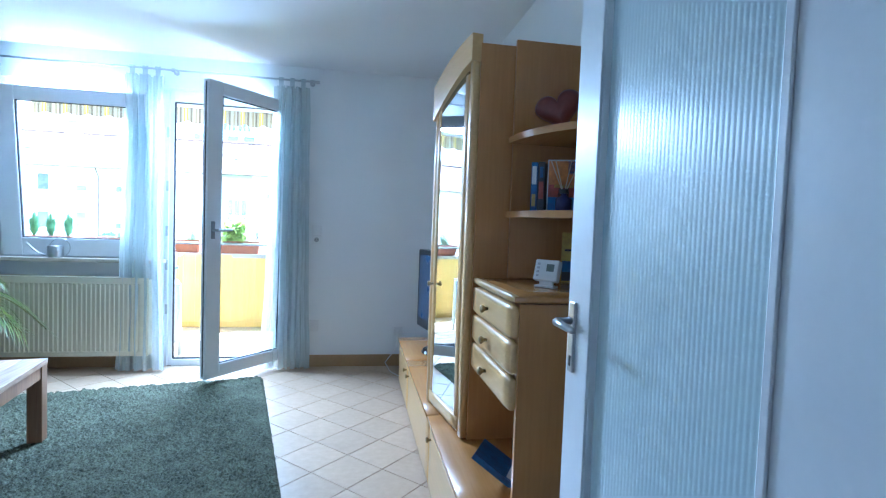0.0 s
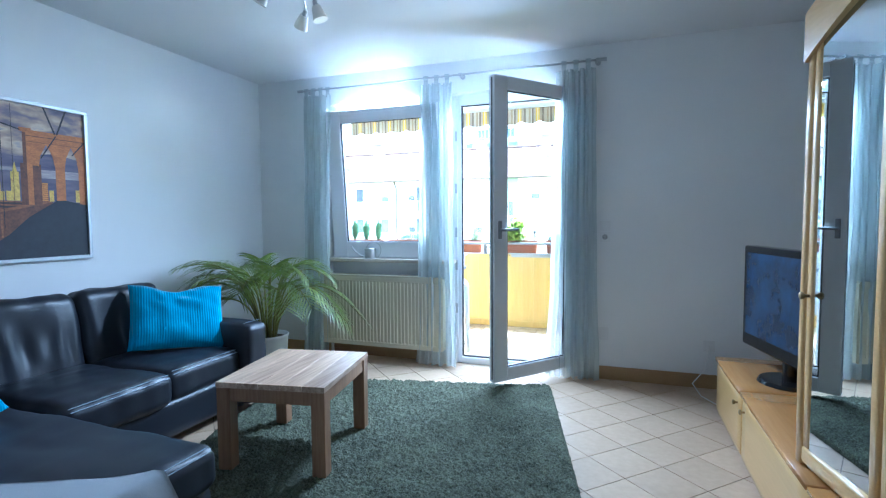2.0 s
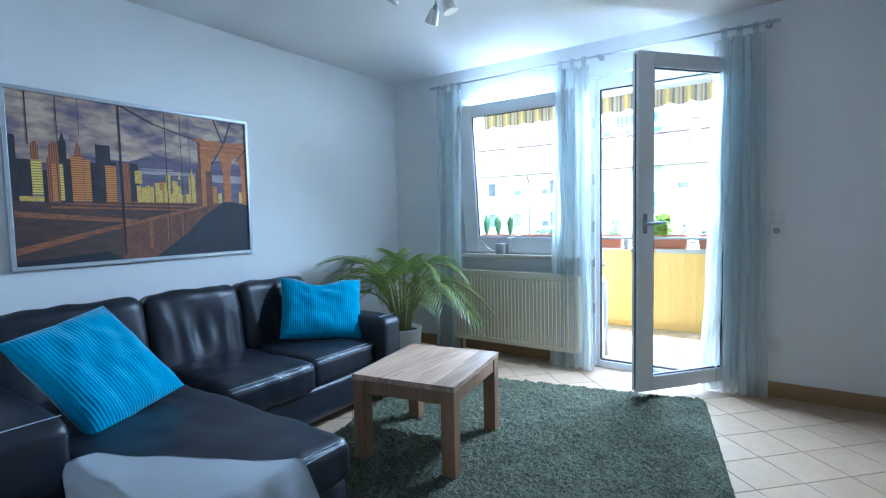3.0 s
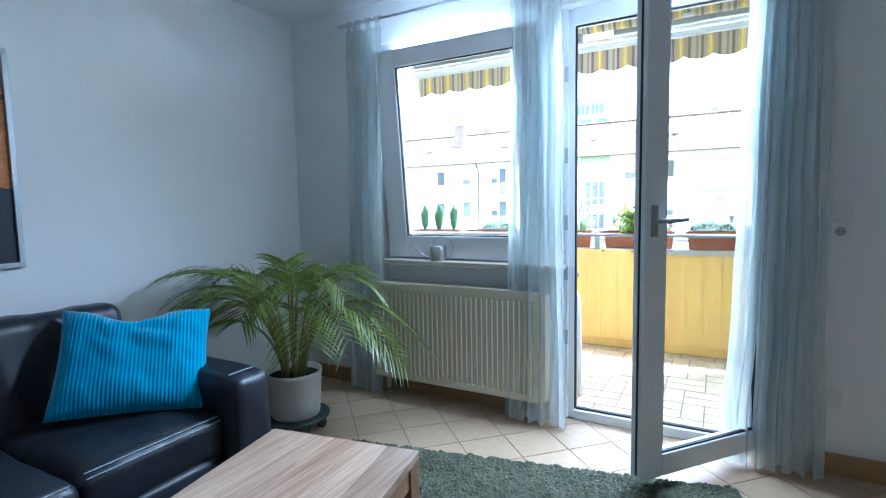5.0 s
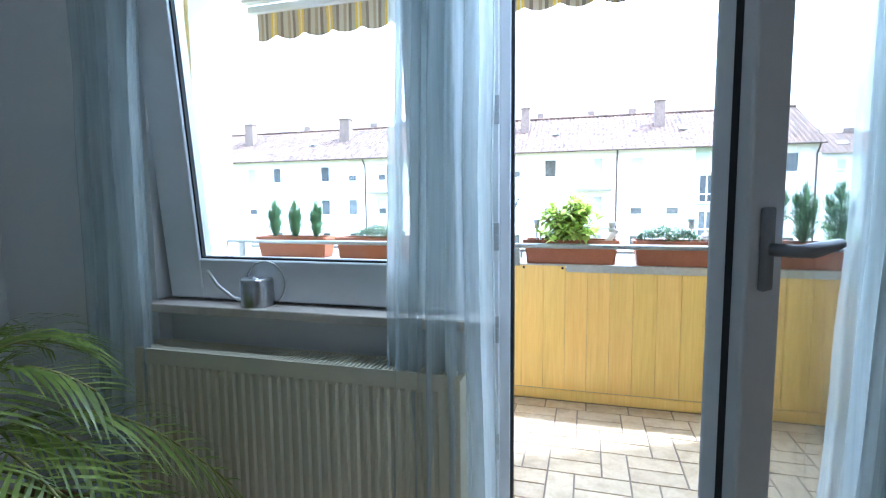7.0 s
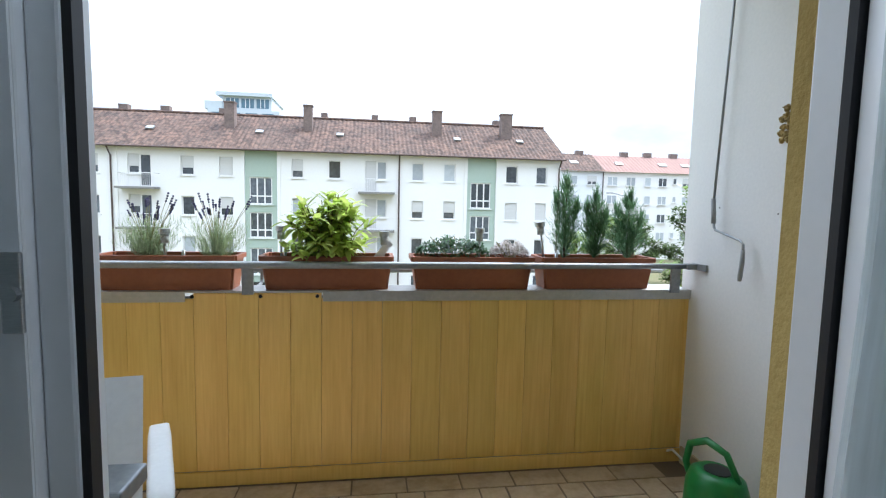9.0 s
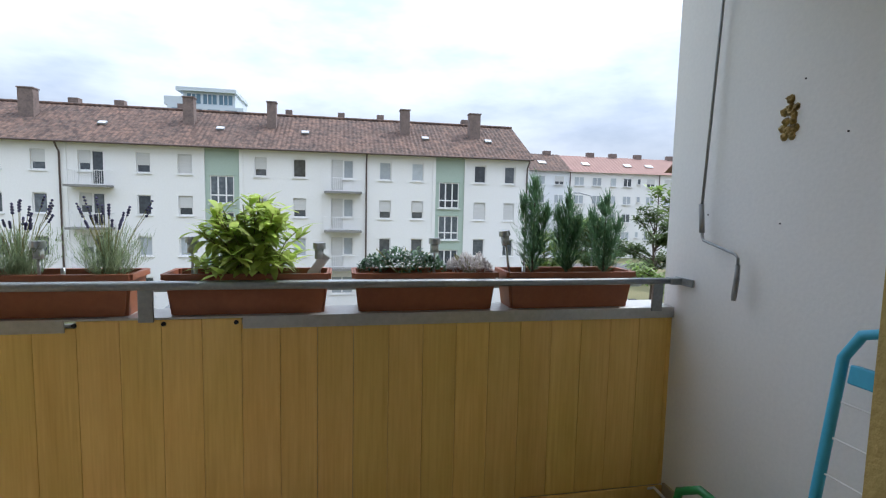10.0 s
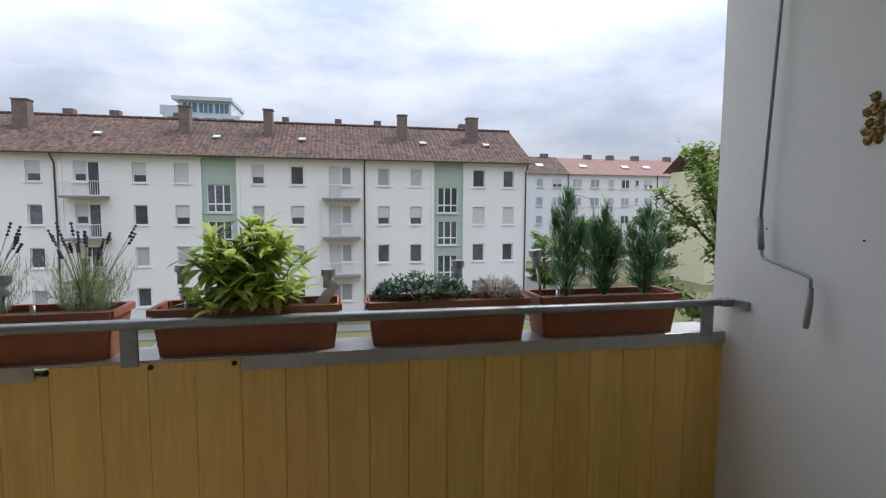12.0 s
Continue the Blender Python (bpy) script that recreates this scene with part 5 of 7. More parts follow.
bm = bmesh.new()
cyl(bm, TVM @ Vector((0, 0.01, 0.02)), TVM @ Vector((0, 0.01, 0.12)), 0.035, seg=20)
cyl(bm, TVM @ Vector((0, 0.01, 0.0)), TVM @ Vector((0, 0.01, 0.018)), 0.15, 0.14, 36)
part("stand", bm, M_TV, tv)
bm = bmesh.new()
tube(bm, [(0.50, 4.30, 0.33), (0.47, 4.27, 0.16), (0.38, 4.22, 0.06), (0.42, 4.10, 0.012), (0.50, 3.95, 0.008), (0.56, 3.86, 0.008)], 0.004)
single("cable", bm, M_WHITE, "white cable running from the wall socket to the bench", "cable", smooth=True, origin=(0.45, 4.2, 0))
bm = bmesh.new()
box(bm, 0.46, 0.54, YN - 0.012, YN, 0.28, 0.36, bev=0.004)
single("wall_socket", bm, M_WHITE, "white power socket low on the wall", "socket", origin=(0.5, YN, 0.32))

# ---- hall door with reeded glass ----
hd = thing("door_2", (0.60, 0.5, 0), "white hall door with a reeded glass panel standing open", "door", kind="structure")
GX0, GX1 = 0.612, 0.652
bm = bmesh.new()
for b in ((GX0, GX1, 0.84, 0.965, 0.01, 2.0), (GX0, GX1, 0.10, 0.36, 0.01, 2.0), (GX0, GX1, 0.36, 0.84, 0.01, 0.42), (GX0, GX1, 0.36, 0.84, 1.86, 2.0)):
    box(bm, *b, bev=0.003)
lf = part("door_leaf", bm, M_DOOR, hd)
bm = bmesh.new()
for b in ((GX0 - 0.006, GX0, 0.345, 0.36, 0.405, 1.875), (GX0 - 0.006, GX0, 0.84, 0.855, 0.405, 1.875), (GX0 - 0.006, GX0, 0.36, 0.84, 0.405, 0.42), (GX0 - 0.006, GX0, 0.36, 0.84, 1.86, 1.875)):
    box(bm, *b, bev=0.002)
part("glazing_bead", bm, M_DOOR, lf)
bm = bmesh.new()
n = 40
fr_ = []
for i in range(n * 6 + 1):
    u = i / (n * 6)
    y = 0.361 + u * 0.478
    x = 0.628 - 0.00035 * abs(math.sin(math.pi * n * u))
    fr_.append((bm.verts.new((x, y, 0.421)), bm.verts.new((x, y, 1.859))))
for a, b in zip(fr_, fr_[1:]):
    bm.faces.new((a[0], a[1], b[1], b[0]))
M_REED = mat("reeded_glass", (0.54, 0.64, 0.67), 0.26, color2=(0.50, 0.60, 0.63), scale=2, spec=0.5)
part("reeded_pane", bm, M_REED, lf, "pale reeded glass pane", smooth=True)
bm = bmesh.new()
box(bm, GX0 - 0.008, GX0, 0.912, 0.942, 0.945, 1.115, bev=0.003)
ha = part("door_handle", bm, M_STEEL, lf, "steel lever handle on a long plate")
bm = bmesh.new()
tube(bm, [(GX0 - 0.006, 0.927, 1.068), (GX0 - 0.042, 0.927, 1.068), (GX0 - 0.050, 0.918, 1.068), (GX0 - 0.052, 0.825, 1.066)], [0.009, 0.009, 0.010, 0.008])
part("lever", bm, M_STEEL, ha, smooth=True)
part("keyhole", bm_(box, GX0 - 0.009, GX0 - 0.0081, 0.920, 0.930, 0.96, 0.985), M_SEAL, ha)
bm = bmesh.new()
for b in ((0.655, 0.70, YS - 0.16, YS + 0.02, 0, 2.06), (-0.36, -0.32, YS - 0.16, YS + 0.02, 0, 2.06), (-0.32, 0.655, YS - 0.16, YS + 0.02, 2.02, 2.06)):
    box(bm, *b, bev=0.003)
part("door_frame", bm, M_DOOR, hd)

# ---- balcony ----
BXW, BXE, BYF = -3.80, 0.415, 6.055     # end walls and the face of the cladding
balcony_floor = setting("balcony_floor", M_GROUT, (BXW, BXE, YO, 6.20, -0.25, -0.005), label="grout bed of the tiled balcony floor")
setting("wall_balcony_east", M_PLAST, (BXE, BXE + 0.30, YO, 6.118, -0.25, 2.85), label="white rendered end wall of the balcony")
setting("wall_balcony_west", M_PLAST, (BXW - 0.30, BXW, YO, 6.118, -0.25, 2.85), label="white rendered end wall of the balcony")
setting("ceiling_balcony", M_PLAST, (BXW - 0.30, BXE + 0.30, YO, 6.12, 2.85, 3.02), label="underside of the balcony above")
setting("wall_outer", M_YELLOW, (BXW - 0.3, WIN_L, YO + 0.001, YO + 0.022, -0.05, 2.85), (WIN_L, DOOR_L, YO + 0.001, YO + 0.022, -0.05, 0.84), (WIN_L, DOOR_R + 0.03, YO + 0.001, YO + 0.022, HEAD, 2.85),
        (DOOR_R + 0.0005, BXE, YO + 0.001, YO + 0.022, -0.05, 2.85), (DOOR_R - 0.006, DOOR_R, 4.526, YO + 0.022, 0, HEAD), label="yellow roughcast outer wall")
setting("trim", M_PVC, (DOOR_R - 0.003, DOOR_R, FY1 + 0.001, 4.5255, 0, HEAD), label="white reveal strip beside the balcony door")
setting("wall_upper_storeys", M_YELLOW, (-14, -3.8, YO - 0.12, YO, -6.4, 7.5), (BXE + 0.3, 12, YO - 0.12, YO, -6.4, 7.5), (-4.1, 0.7, YO - 0.12, YO, 3.02, 7.5), (-4.1, 0.7, YO - 0.12, YO, -6.4, -0.25),
        label="yellow rendered facade of our own house")

para = thing("balcony_cladding", (-1.7, BYF, 0), "yellowed wood-grain cladding planks on the balcony front", "cladding")
bm = bmesh.new()
box(bm, BXW + 0.002, BXE - 0.002, BYF + 0.019, BYF + 0.05, -0.2, 0.84)
part("backing", bm, M_GREY, para)
bm = bmesh.new()
box(bm, BXW + 0.002, BXE - 0.002, BYF - 0.012, BYF + 0.0, 0.0, 0.066, bev=0.002)
part("base_strip", bm, M_PANEL, para)
cap = thing("parapet_cap", (-1.7, 6.1, 0.86), "worn aluminium parapet cap with a missing strip", "parapet cap")
bm = bmesh.new()
box(bm, BXW + 0.002, BXE - 0.002, BYF - 0.010, BYF + 0.150, 0.8635, 0.8710, bev=0.001)
part("top_sheet", bm, M_ALU, cap)
for x0, x1 in ((BXW + 0.002, -1.905), (-1.335, BXE - 0.002)):
    bm = bmesh.new()
    box(bm, x0, x1, BYF - 0.014, BYF - 0.008, 0.825, 0.8705, bev=0.001)
    part("front_strip", bm, M_ALU, cap)
for x in (-1.88, -1.60, -1.36):
    part("bolt", bm_(cyl, (x, BYF - 0.007, 0.846), (x, BYF + 0.004, 0.846), 0.007, 0.009, 12), M_SEAL, cap, "rusty bolt")
rl = thing("balcony_railing", (-1.7, 6.03, 0.871), "galvanised steel balcony railing with flat posts", "railing")
bm = bmesh.new()
soft(bm, BXW + 0.002, BXE - 0.045, 6.005, 6.042, 0.972, 1.003, 0.013, n=3)
part("handrail", bm, M_GALV, rl, smooth=True)
bm = bmesh.new()
box(bm, BXE - 0.055, BXE - 0.001, 5.995, 6.04, 0.974, 1.002, bev=0.003)
box(bm, BXE - 0.010, BXE - 0.001, 5.93, 6.04, 0.972, 1.004, bev=0.002)
part("wall_bracket", bm, M_GALV, rl)
for x in (-3.68, -1.645, BXE - 0.10):
    bm = bmesh.new()
    box(bm, x - 0.024, x + 0.024, 6.018, 6.030, 0.860, 0.976, bev=0.002)
    part("post", bm, M_GALV, rl)
part("outer_rail", bm_(cyl, (BXW + 0.002, 6.30, 0.930), (BXE - 0.002, 6.30, 0.930), 0.013, seg=12), M_GALV, rl, smooth=True)
for x in (-3.0, -1.645, 0.3):
    bm = bmesh.new()
    tube(bm, [(x, 6.19, 0.862), (x, 6.28, 0.866), (x, 6.30, 0.88), (x, 6.30, 0.930)], 0.008)
    part("stay", bm, M_GALV, rl)

# awning
aw = thing("awning", (-1.5, 5.8, 2.85), "retracted striped awning with a scalloped valance", "awning")
AX0, AX1 = -3.38, 0.30
bm = bmesh.new()
cyl(bm, (AX0, 5.70, 2.655), (AX1, 5.70, 2.655), 0.055, seg=24)
part("cloth_roll", bm, M_AWN, aw, "rolled striped cloth", smooth=True)
bm = bmesh.new()
box(bm, AX0, AX1, 5.80, 5.86, 2.50, 2.545, bev=0.006)
box(bm, AX0, AX1, 5.74, 5.80, 2.545, 2.565, bev=0.004)
part("front_bar", bm, M_PVC, aw, "white front bar")
for k in range(2):
    bm = bmesh.new()
    x0 = AX0 + 0.12 + k * 1.8
    box(bm, x0, x0 + 1.55, 5.62, 5.66, 2.54, 2.575, bev=0.004)
    cyl(bm, (x0 + 1.55, 5.64, 2.53), (x0 + 1.55, 5.64, 2.59), 0.028, seg=16)
    part("folding_arm", bm, M_GREY, aw, "grey folding arm")
for x in (-2.80, -0.95, 0.10):
    bm = bmesh.new()
    box(bm, x - 0.035, x + 0.035, 5.68, 5.86, 2.565, 2.60, bev=0.004)
    box(bm, x - 0.035, x + 0.035, 5.66, 5.73, 2.60, 2.85, bev=0.004)
    part("bracket", bm, M_PVC, aw)
bm = bmesh.new()
n = 230
rows = []
for i in range(n + 1):
    x = AX0 + 0.05 + (AX1 - AX0 - 0.1) * i / n
    ph = (x - AX0) / 0.20
    z = 2.36 - 0.035 * abs(math.sin(math.pi * ph)) ** 0.7
    y = 5.835 + 0.008 * math.sin(ph * 5)
    rows.append([bm.verts.new((x, 5.835, 2.502)), bm.verts.new((x, (y + 5.835) / 2, 2.44)), bm.verts.new((x, y, z))])
for a, b in zip(rows, rows[1:]):
    for q in range(2):
        bm.faces.new((a[q], b[q], b[q + 1], a[q + 1]))
part("valance", bm, M_AWN, aw, "scalloped striped valance", smooth=True)
# crank
ck = thing("awning_crank", (0.375, 5.85, 1.3), "grey awning crank hanging on the end wall", "crank")
part("rod", bm_(tube, [(0.385, 5.825, 2.50), (0.385, 5.845, 2.0), (0.374, 5.867, 1.30)], 0.0055), M_GALV, ck, smooth=True)
part("sleeve", bm_(tube, [(0.372, 5.868, 1.31), (0.372, 5.855, 1.20)], 0.010), M_GREY, ck, "grey plastic sleeve", smooth=True)
part("bent_arm", bm_(tube, [(0.372, 5.855, 1.21), (0.372, 5.852, 1.185), (0.370, 5.84, 1.172), (0.366, 5.675, 1.136), (0.365, 5.66, 1.124), (0.365, 5.658, 1.09)], 0.0055), M_GALV, ck, smooth=True)
part("grip", bm_(tube, [(0.365, 5.658, 1.10), (0.366, 5.660, 1.05), (0.367, 5.668, 0.985), (0.367, 5.669, 0.972)], [0.008, 0.0095, 0.0095, 0.007]), M_GREY, ck, "grey plastic grip", smooth=True)
# gilt wall ornament
# a cherub-like relief: lobes for head, wings, body, legs and a leafy base
LOBES = [(0.002, 0.056, 0.014, 0.016), (-0.002, 0.022, 0.019, 0.018), (-0.023, 0.030, 0.010, 0.010), (0.022, 0.018, 0.013, 0.012), (-0.014, 0.004, 0.012, 0.010), (-0.012, -0.014, 0.012, 0.014), (0.013, -0.012, 0.012, 0.014),
         (-0.022, -0.036, 0.013, 0.013), (0.002, -0.042, 0.014, 0.014), (0.024, -0.034, 0.013, 0.013), (-0.012, -0.060, 0.013, 0.011), (0.016, -0.060, 0.013, 0.011)]


def relief(y, z):
    h = max(math.sqrt(max(0.0, r * r - (y - ly) ** 2 - (z - lz) ** 2)) * d / r for ly, lz, r, d in LOBES)
    return min(h, 0.011) * (0.85 + 0.8 * noise.noise(Vector((y * 130, z * 130, 2))) + 0.5 * noise.noise(Vector((y * 340, z * 340, 5))))


bm = bmesh.new()
n = 52
g = [[(-0.045 + 0.09 * i / n, -0.08 + 0.155 * j / n) for i in range(n + 1)] for j in range(n + 1)]
at = {}
for j in range(n):
    for i in range(n):
        quad = [(j, i), (j, i + 1), (j + 1, i + 1), (j + 1, i)]
        if max(relief(*g[q][k]) for q, k in quad) < 0.002:
            continue
        for q, k in quad:
            if (q, k) not in at:
                y, z = g[q][k]
                at[q, k] = bm.verts.new((BXE - relief(y, z), 5.545 + y, 1.59 + z))
        bm.faces.new([at[q] for q in quad][::-1])
single("wall_ornament", bm, M_GOLD, "small gilt plaster relief on the end wall", "ornament", smooth=True, origin=(BXE, 5.545, 1.59))
bm = bmesh.new()
for y, z in ((5.55, 1.25), (5.18, 1.235), (5.50, 1.70), (5.35, 1.52), (5.88, 1.27)):
    cyl(bm, (BXE - 0.002, y, z), (BXE + 0.01, y, z), 0.0032, seg=8)
single("drill_hole", bm, M_SEAL, "old drill holes in the render", "", "structure")

# green watering can
gc = thing("garden_can", (0.20, 5.52, 0), "green plastic watering can on the balcony tiles", "watering can")
GC = Matrix.Translation((0.20, 5.50, 0)) @ Matrix.Rotation(radians(-70), 4, "Z")
bm = bmesh.new()
prof = [(0.088, 0.0), (0.095, 0.01), (0.098, 0.10), (0.094, 0.20), (0.082, 0.245), (0.055, 0.268), (0.050, 0.262)]
lathe(bm, (0, 0, 0), prof, 28)
for v in bm.verts:
    v.co.x *= 1.25
bm.transform(GC)
part("body", bm, M_CAN, gc, smooth=True)
part("opening", bm_(cyl, GC @ Vector((0.0, 0, 0.262)), GC @ Vector((0, 0, 0.266)), 0.048, seg=20), M_SEAL, gc)
part("handle", bm_(tube, [GC @ Vector(p) for p in ((-0.10, 0, 0.16), (-0.135, 0, 0.24), (-0.12, 0, 0.32), (-0.05, 0, 0.36), (0.03, 0, 0.34), (0.085, 0, 0.25))], [0.014, 0.014, 0.015, 0.015, 0.013, 0.012], 10), M_CAN, gc, smooth=True)
part("spout", bm_(tube, [GC @ Vector(p) for p in ((0.10, 0, 0.06), (0.19, 0, 0.14), (0.27, 0, 0.26))], [0.02, 0.014, 0.011], 10), M_CAN, gc, smooth=True)
bm = bmesh.new()
tube(bm, [(0.36, 6.09, 0.003), (0.33, 6.07, 0.04), (0.355, 6.02, 0.075), (0.385, 5.85, 0.03), (0.385, 5.60, 0.008)], 0.006)
single("cable", bm, M_WHITE, "white cable along the balcony corner", "cable", smooth=True, origin=(0.38, 5.9, 0.0))
bm = bmesh.new()
box(bm, BXE - 0.012, BXE - 0.0005, YO + 0.03, BYF - 0.02, 0.0, 0.085, bev=0.002)
single("baseboard", bm, M_BTILE, "tiled skirting of the balcony wall", "", "structure")

# clothes airer leaning at the end wall
ar = thing("clothes_airer", (0.3, 4.95, 0), "folded blue clothes airer with white wires", "clothes airer")
A0 = Matrix.Translation((0.168, 4.69, 0.0)) @ Matrix.Rotation(radians(9), 4, "Y")
loop = [(0, 0.03, 0.05), (0, 0.01, 0.5), (0, 0.0, 0.92), (0, 0.03, 0.99), (0, 0.10, 1.015), (0, 0.42, 1.015), (0, 0.495, 0.99), (0, 0.53, 0.92), (0, 0.52, 0.5), (0, 0.50, 0.05)]
part("frame", bm_(tube, [A0 @ Vector(p) for p in loop], 0.014, 10), M_RACK, ar, smooth=True)
for k in range(9):
    z = 0.12 + k * 0.098
    part("wire", bm_(cyl, A0 @ Vector((0, 0.02, z)), A0 @ Vector((0, 0.51, z)), 0.0032, seg=6), M_WHITE, ar)
for y in (0.15, 0.27, 0.39):
    part("wire", bm_(cyl, A0 @ Vector((0.003, y, 0.1)), A0 @ Vector((0.003, y, 1.0)), 0.0032, seg=6), M_WHITE, ar)
part("leg", bm_(tube, [A0 @ Vector((0.03, 0.10, 0.02)), A0 @ Vector((0.04, 0.44, 0.9))], 0.010), M_WHITE, ar, smooth=True)
part("leg", bm_(tube, [A0 @ Vector((0.05, 0.44, 0.02)), A0 @ Vector((0.04, 0.12, 0.9))], 0.010), M_WHITE, ar, smooth=True)
bm = bmesh.new()
box(bm, -0.012, 0.016, 0.43, 0.50, 0.86, 0.91, bev=0.004, m=A0)
part("clip", bm, M_RACK, ar)

# white resin armchair
ch = thing("garden_chair", (-1.855, 4.93, 0), "white resin garden armchair with a pierced back", "chair")
CM = Matrix.Translation((-1.855, 4.93, 0)) @ Matrix.Rotation(radians(22), 4, "Z")
bm = bmesh.new()
soft(bm, -0.23, 0.23, -0.18, 0.27, 0.40, 0.428, 0.013, n=6, m=CM)
part("seat", bm, M_CHAIR, ch, smooth=True)
bm = bmesh.new()
nu, nv = 22, 26
g = []
BT = Matrix.Translation((0, -0.20, 0.42)) @ Matrix.Rotation(radians(14), 4, "X")
for j in range(nv + 1):
    row = []
    for i in range(nu + 1):
        u, v = 2 * i / nu - 1, j / nv
        w = 0.225 + 0.02 * v
        top = 0.585 - 0.03 * u * u
        row.append(bm.verts.new(CM @ BT @ Vector((u * w, 0.05 * u * u * (1 - v * 0.4) - 0.02, v * top))))
    g.append(row)
for j in range(nv):
    for i in range(nu):
        hole = 5 <= j <= 21 and j % 3 == 1 and 3 <= i <= 18 and i % 3 == 0
        if not hole:
            bm.faces.new((g[j][i], g[j][i + 1], g[j + 1][i + 1], g[j + 1][i]))
bmesh.ops.solidify(bm, geom=bm.faces[:], thickness=0.012)
part("backrest", bm, M_CHAIR, ch, smooth=False)
for sx in (-1, 1):
    bm = bmesh.new()
    soft(bm, sx * 0.265 - 0.027, sx * 0.265 + 0.027, -0.20, 0.22, 0.63, 0.655, 0.011, n=5, m=CM)
    part("armrest", bm, M_CHAIR, ch, smooth=True)
    for y0, y1, z1 in ((0.20, 0.25, 0.635), (-0.22, -0.28, 0.635)):
        bm = bmesh.new()
        p0, p1 = CM @ Vector((sx * 0.265, y0, z1)), CM @ Vector((sx * 0.275, y1, 0.0))
        tube(bm, [p0, p0.lerp(p1, 0.5), p1], [0.024, 0.021, 0.017], 8)
        part("leg", bm, M_CHAIR, ch, smooth=True)

# ---- planters and plants ----
PLY0, PLY1, PLZ = 6.062, 6.225, 0.8715


def planter(x0, x1, label):
    p = thing("planter", ((x0 + x1) / 2, 6.14, PLZ), label, "planter", "terracotta planters on the parapet")
    bm = bmesh.new()
    t = 0.022
    lo = [(x0 + t, PLY0 + 0.012), (x1 - t, PLY0 + 0.012), (x1 - t, PLY1 - 0.012), (x0 + t, PLY1 - 0.012)]
    hi = [(x0 + 0.006, PLY0), (x1 - 0.006, PLY0), (x1 - 0.006, PLY1), (x0 + 0.006, PLY1)]
    inn = [(x0 + 0.012, PLY0 + 0.006), (x1 - 0.012, PLY0 + 0.006), (x1 - 0.012, PLY1 - 0.006), (x0 + 0.012, PLY1 - 0.006)]
    rim = [(x0 - 0.004, PLY0 - 0.010), (x1 + 0.004, PLY0 - 0.010), (x1 + 0.004, PLY1 + 0.010), (x0 - 0.004, PLY1 + 0.010)]
    rings = [(lo, 0.0), (hi, 0.128), (rim, 0.130), (rim, 0.150), (inn, 0.150), (inn, 0.10)]
    vs = [[bm.verts.new((x, y, PLZ + z)) for x, y in r] for r, z in rings]
    for a, b in zip(vs, vs[1:]):
        for i in range(4):
            bm.faces.new((a[i], a[(i + 1) % 4], b[(i + 1) % 4], b[i]))
    bm.faces.new(vs[0][::-1])
    bmesh.ops.bevel(bm, geom=[e for e in bm.edges if abs(e.verts[0].co.z - e.verts[1].co.z) > 0.012], offset=0.010, segments=3, affect="EDGES")
    part("box", bm, M_TERRA, p)
    part("soil", bm_(box, x0 + 0.016, x1 - 0.016, PLY0 + 0.010, PLY1 - 0.010, PLZ + 0.10, PLZ + 0.128), M_SOIL, p)
    return p


def blade(bm, p, d, up, ln, w, curl=0.0, seg=3):
    """One leaf: from p along d, bending down by curl."""
    side = d.cross(up).normalized()
    nn = side.cross(d).normalized()
    prev = None
    for q in range(seg + 1):
        r = q / seg
        c = p + d * ln * r + nn * (curl * ln * r * (1 - r)) - Vector((0, 0, abs(curl) * ln * r * r * 0.8))
        wd = side * w * max(0.04, math.sin(math.pi * (0.12 + 0.86 * r)))
        pair = (bm.verts.new(c - wd), bm.verts.new(c + wd))
        if prev:
            bm.faces.new((prev[0], prev[1], pair[1], pair[0]))
        prev = pair


def rdir(rng, up=0.3):
    a = rng.uniform(0, 2 * math.pi)
    return Vector((math.cos(a), math.sin(a), rng.uniform(-0.3, 1.0) * 1.0 + up)).normalized()


L_SAGE = leafy("sage_leaf", (0.60, 0.70, 0.19), (0.37, 0.50, 0.10), 0.6)
L_CONIF = leafy("conifer_scale", (0.17, 0.30, 0.15), (0.08, 0.165, 0.08), 0.6)
L_LAV = leafy("lavender_leaf", (0.36, 0.42, 0.24), (0.20, 0.27, 0.14), 0.6)
L_FLOW = mat("lavender_flower", (0.075, 0.07, 0.16), 0.8, color2=(0.03, 0.03, 0.07), scale=40)
L_BUSH = leafy("dark_bush_leaf", (0.12, 0.21, 0.11), (0.045, 0.10, 0.05), 0.4)
L_SILV = leafy("silver_leaf", (0.60, 0.55, 0.52), (0.40, 0.37, 0.35), 0.8)
L_TREE = leafy("tree_leaf", (0.26, 0.36, 0.09), (0.13, 0.21, 0.05), 0.5)
L_TREE2 = leafy("far_tree_leaf", (0.15, 0.21, 0.07), (0.07, 0.115, 0.035), 0.6)
M_BARK = mat("bark", (0.12, 0.09, 0.065), 0.9, color2=(0.06, 0.045, 0.03), scale=9, fine=50, bump=0.6, dist=0.02)
ZS = PLZ + 0.126


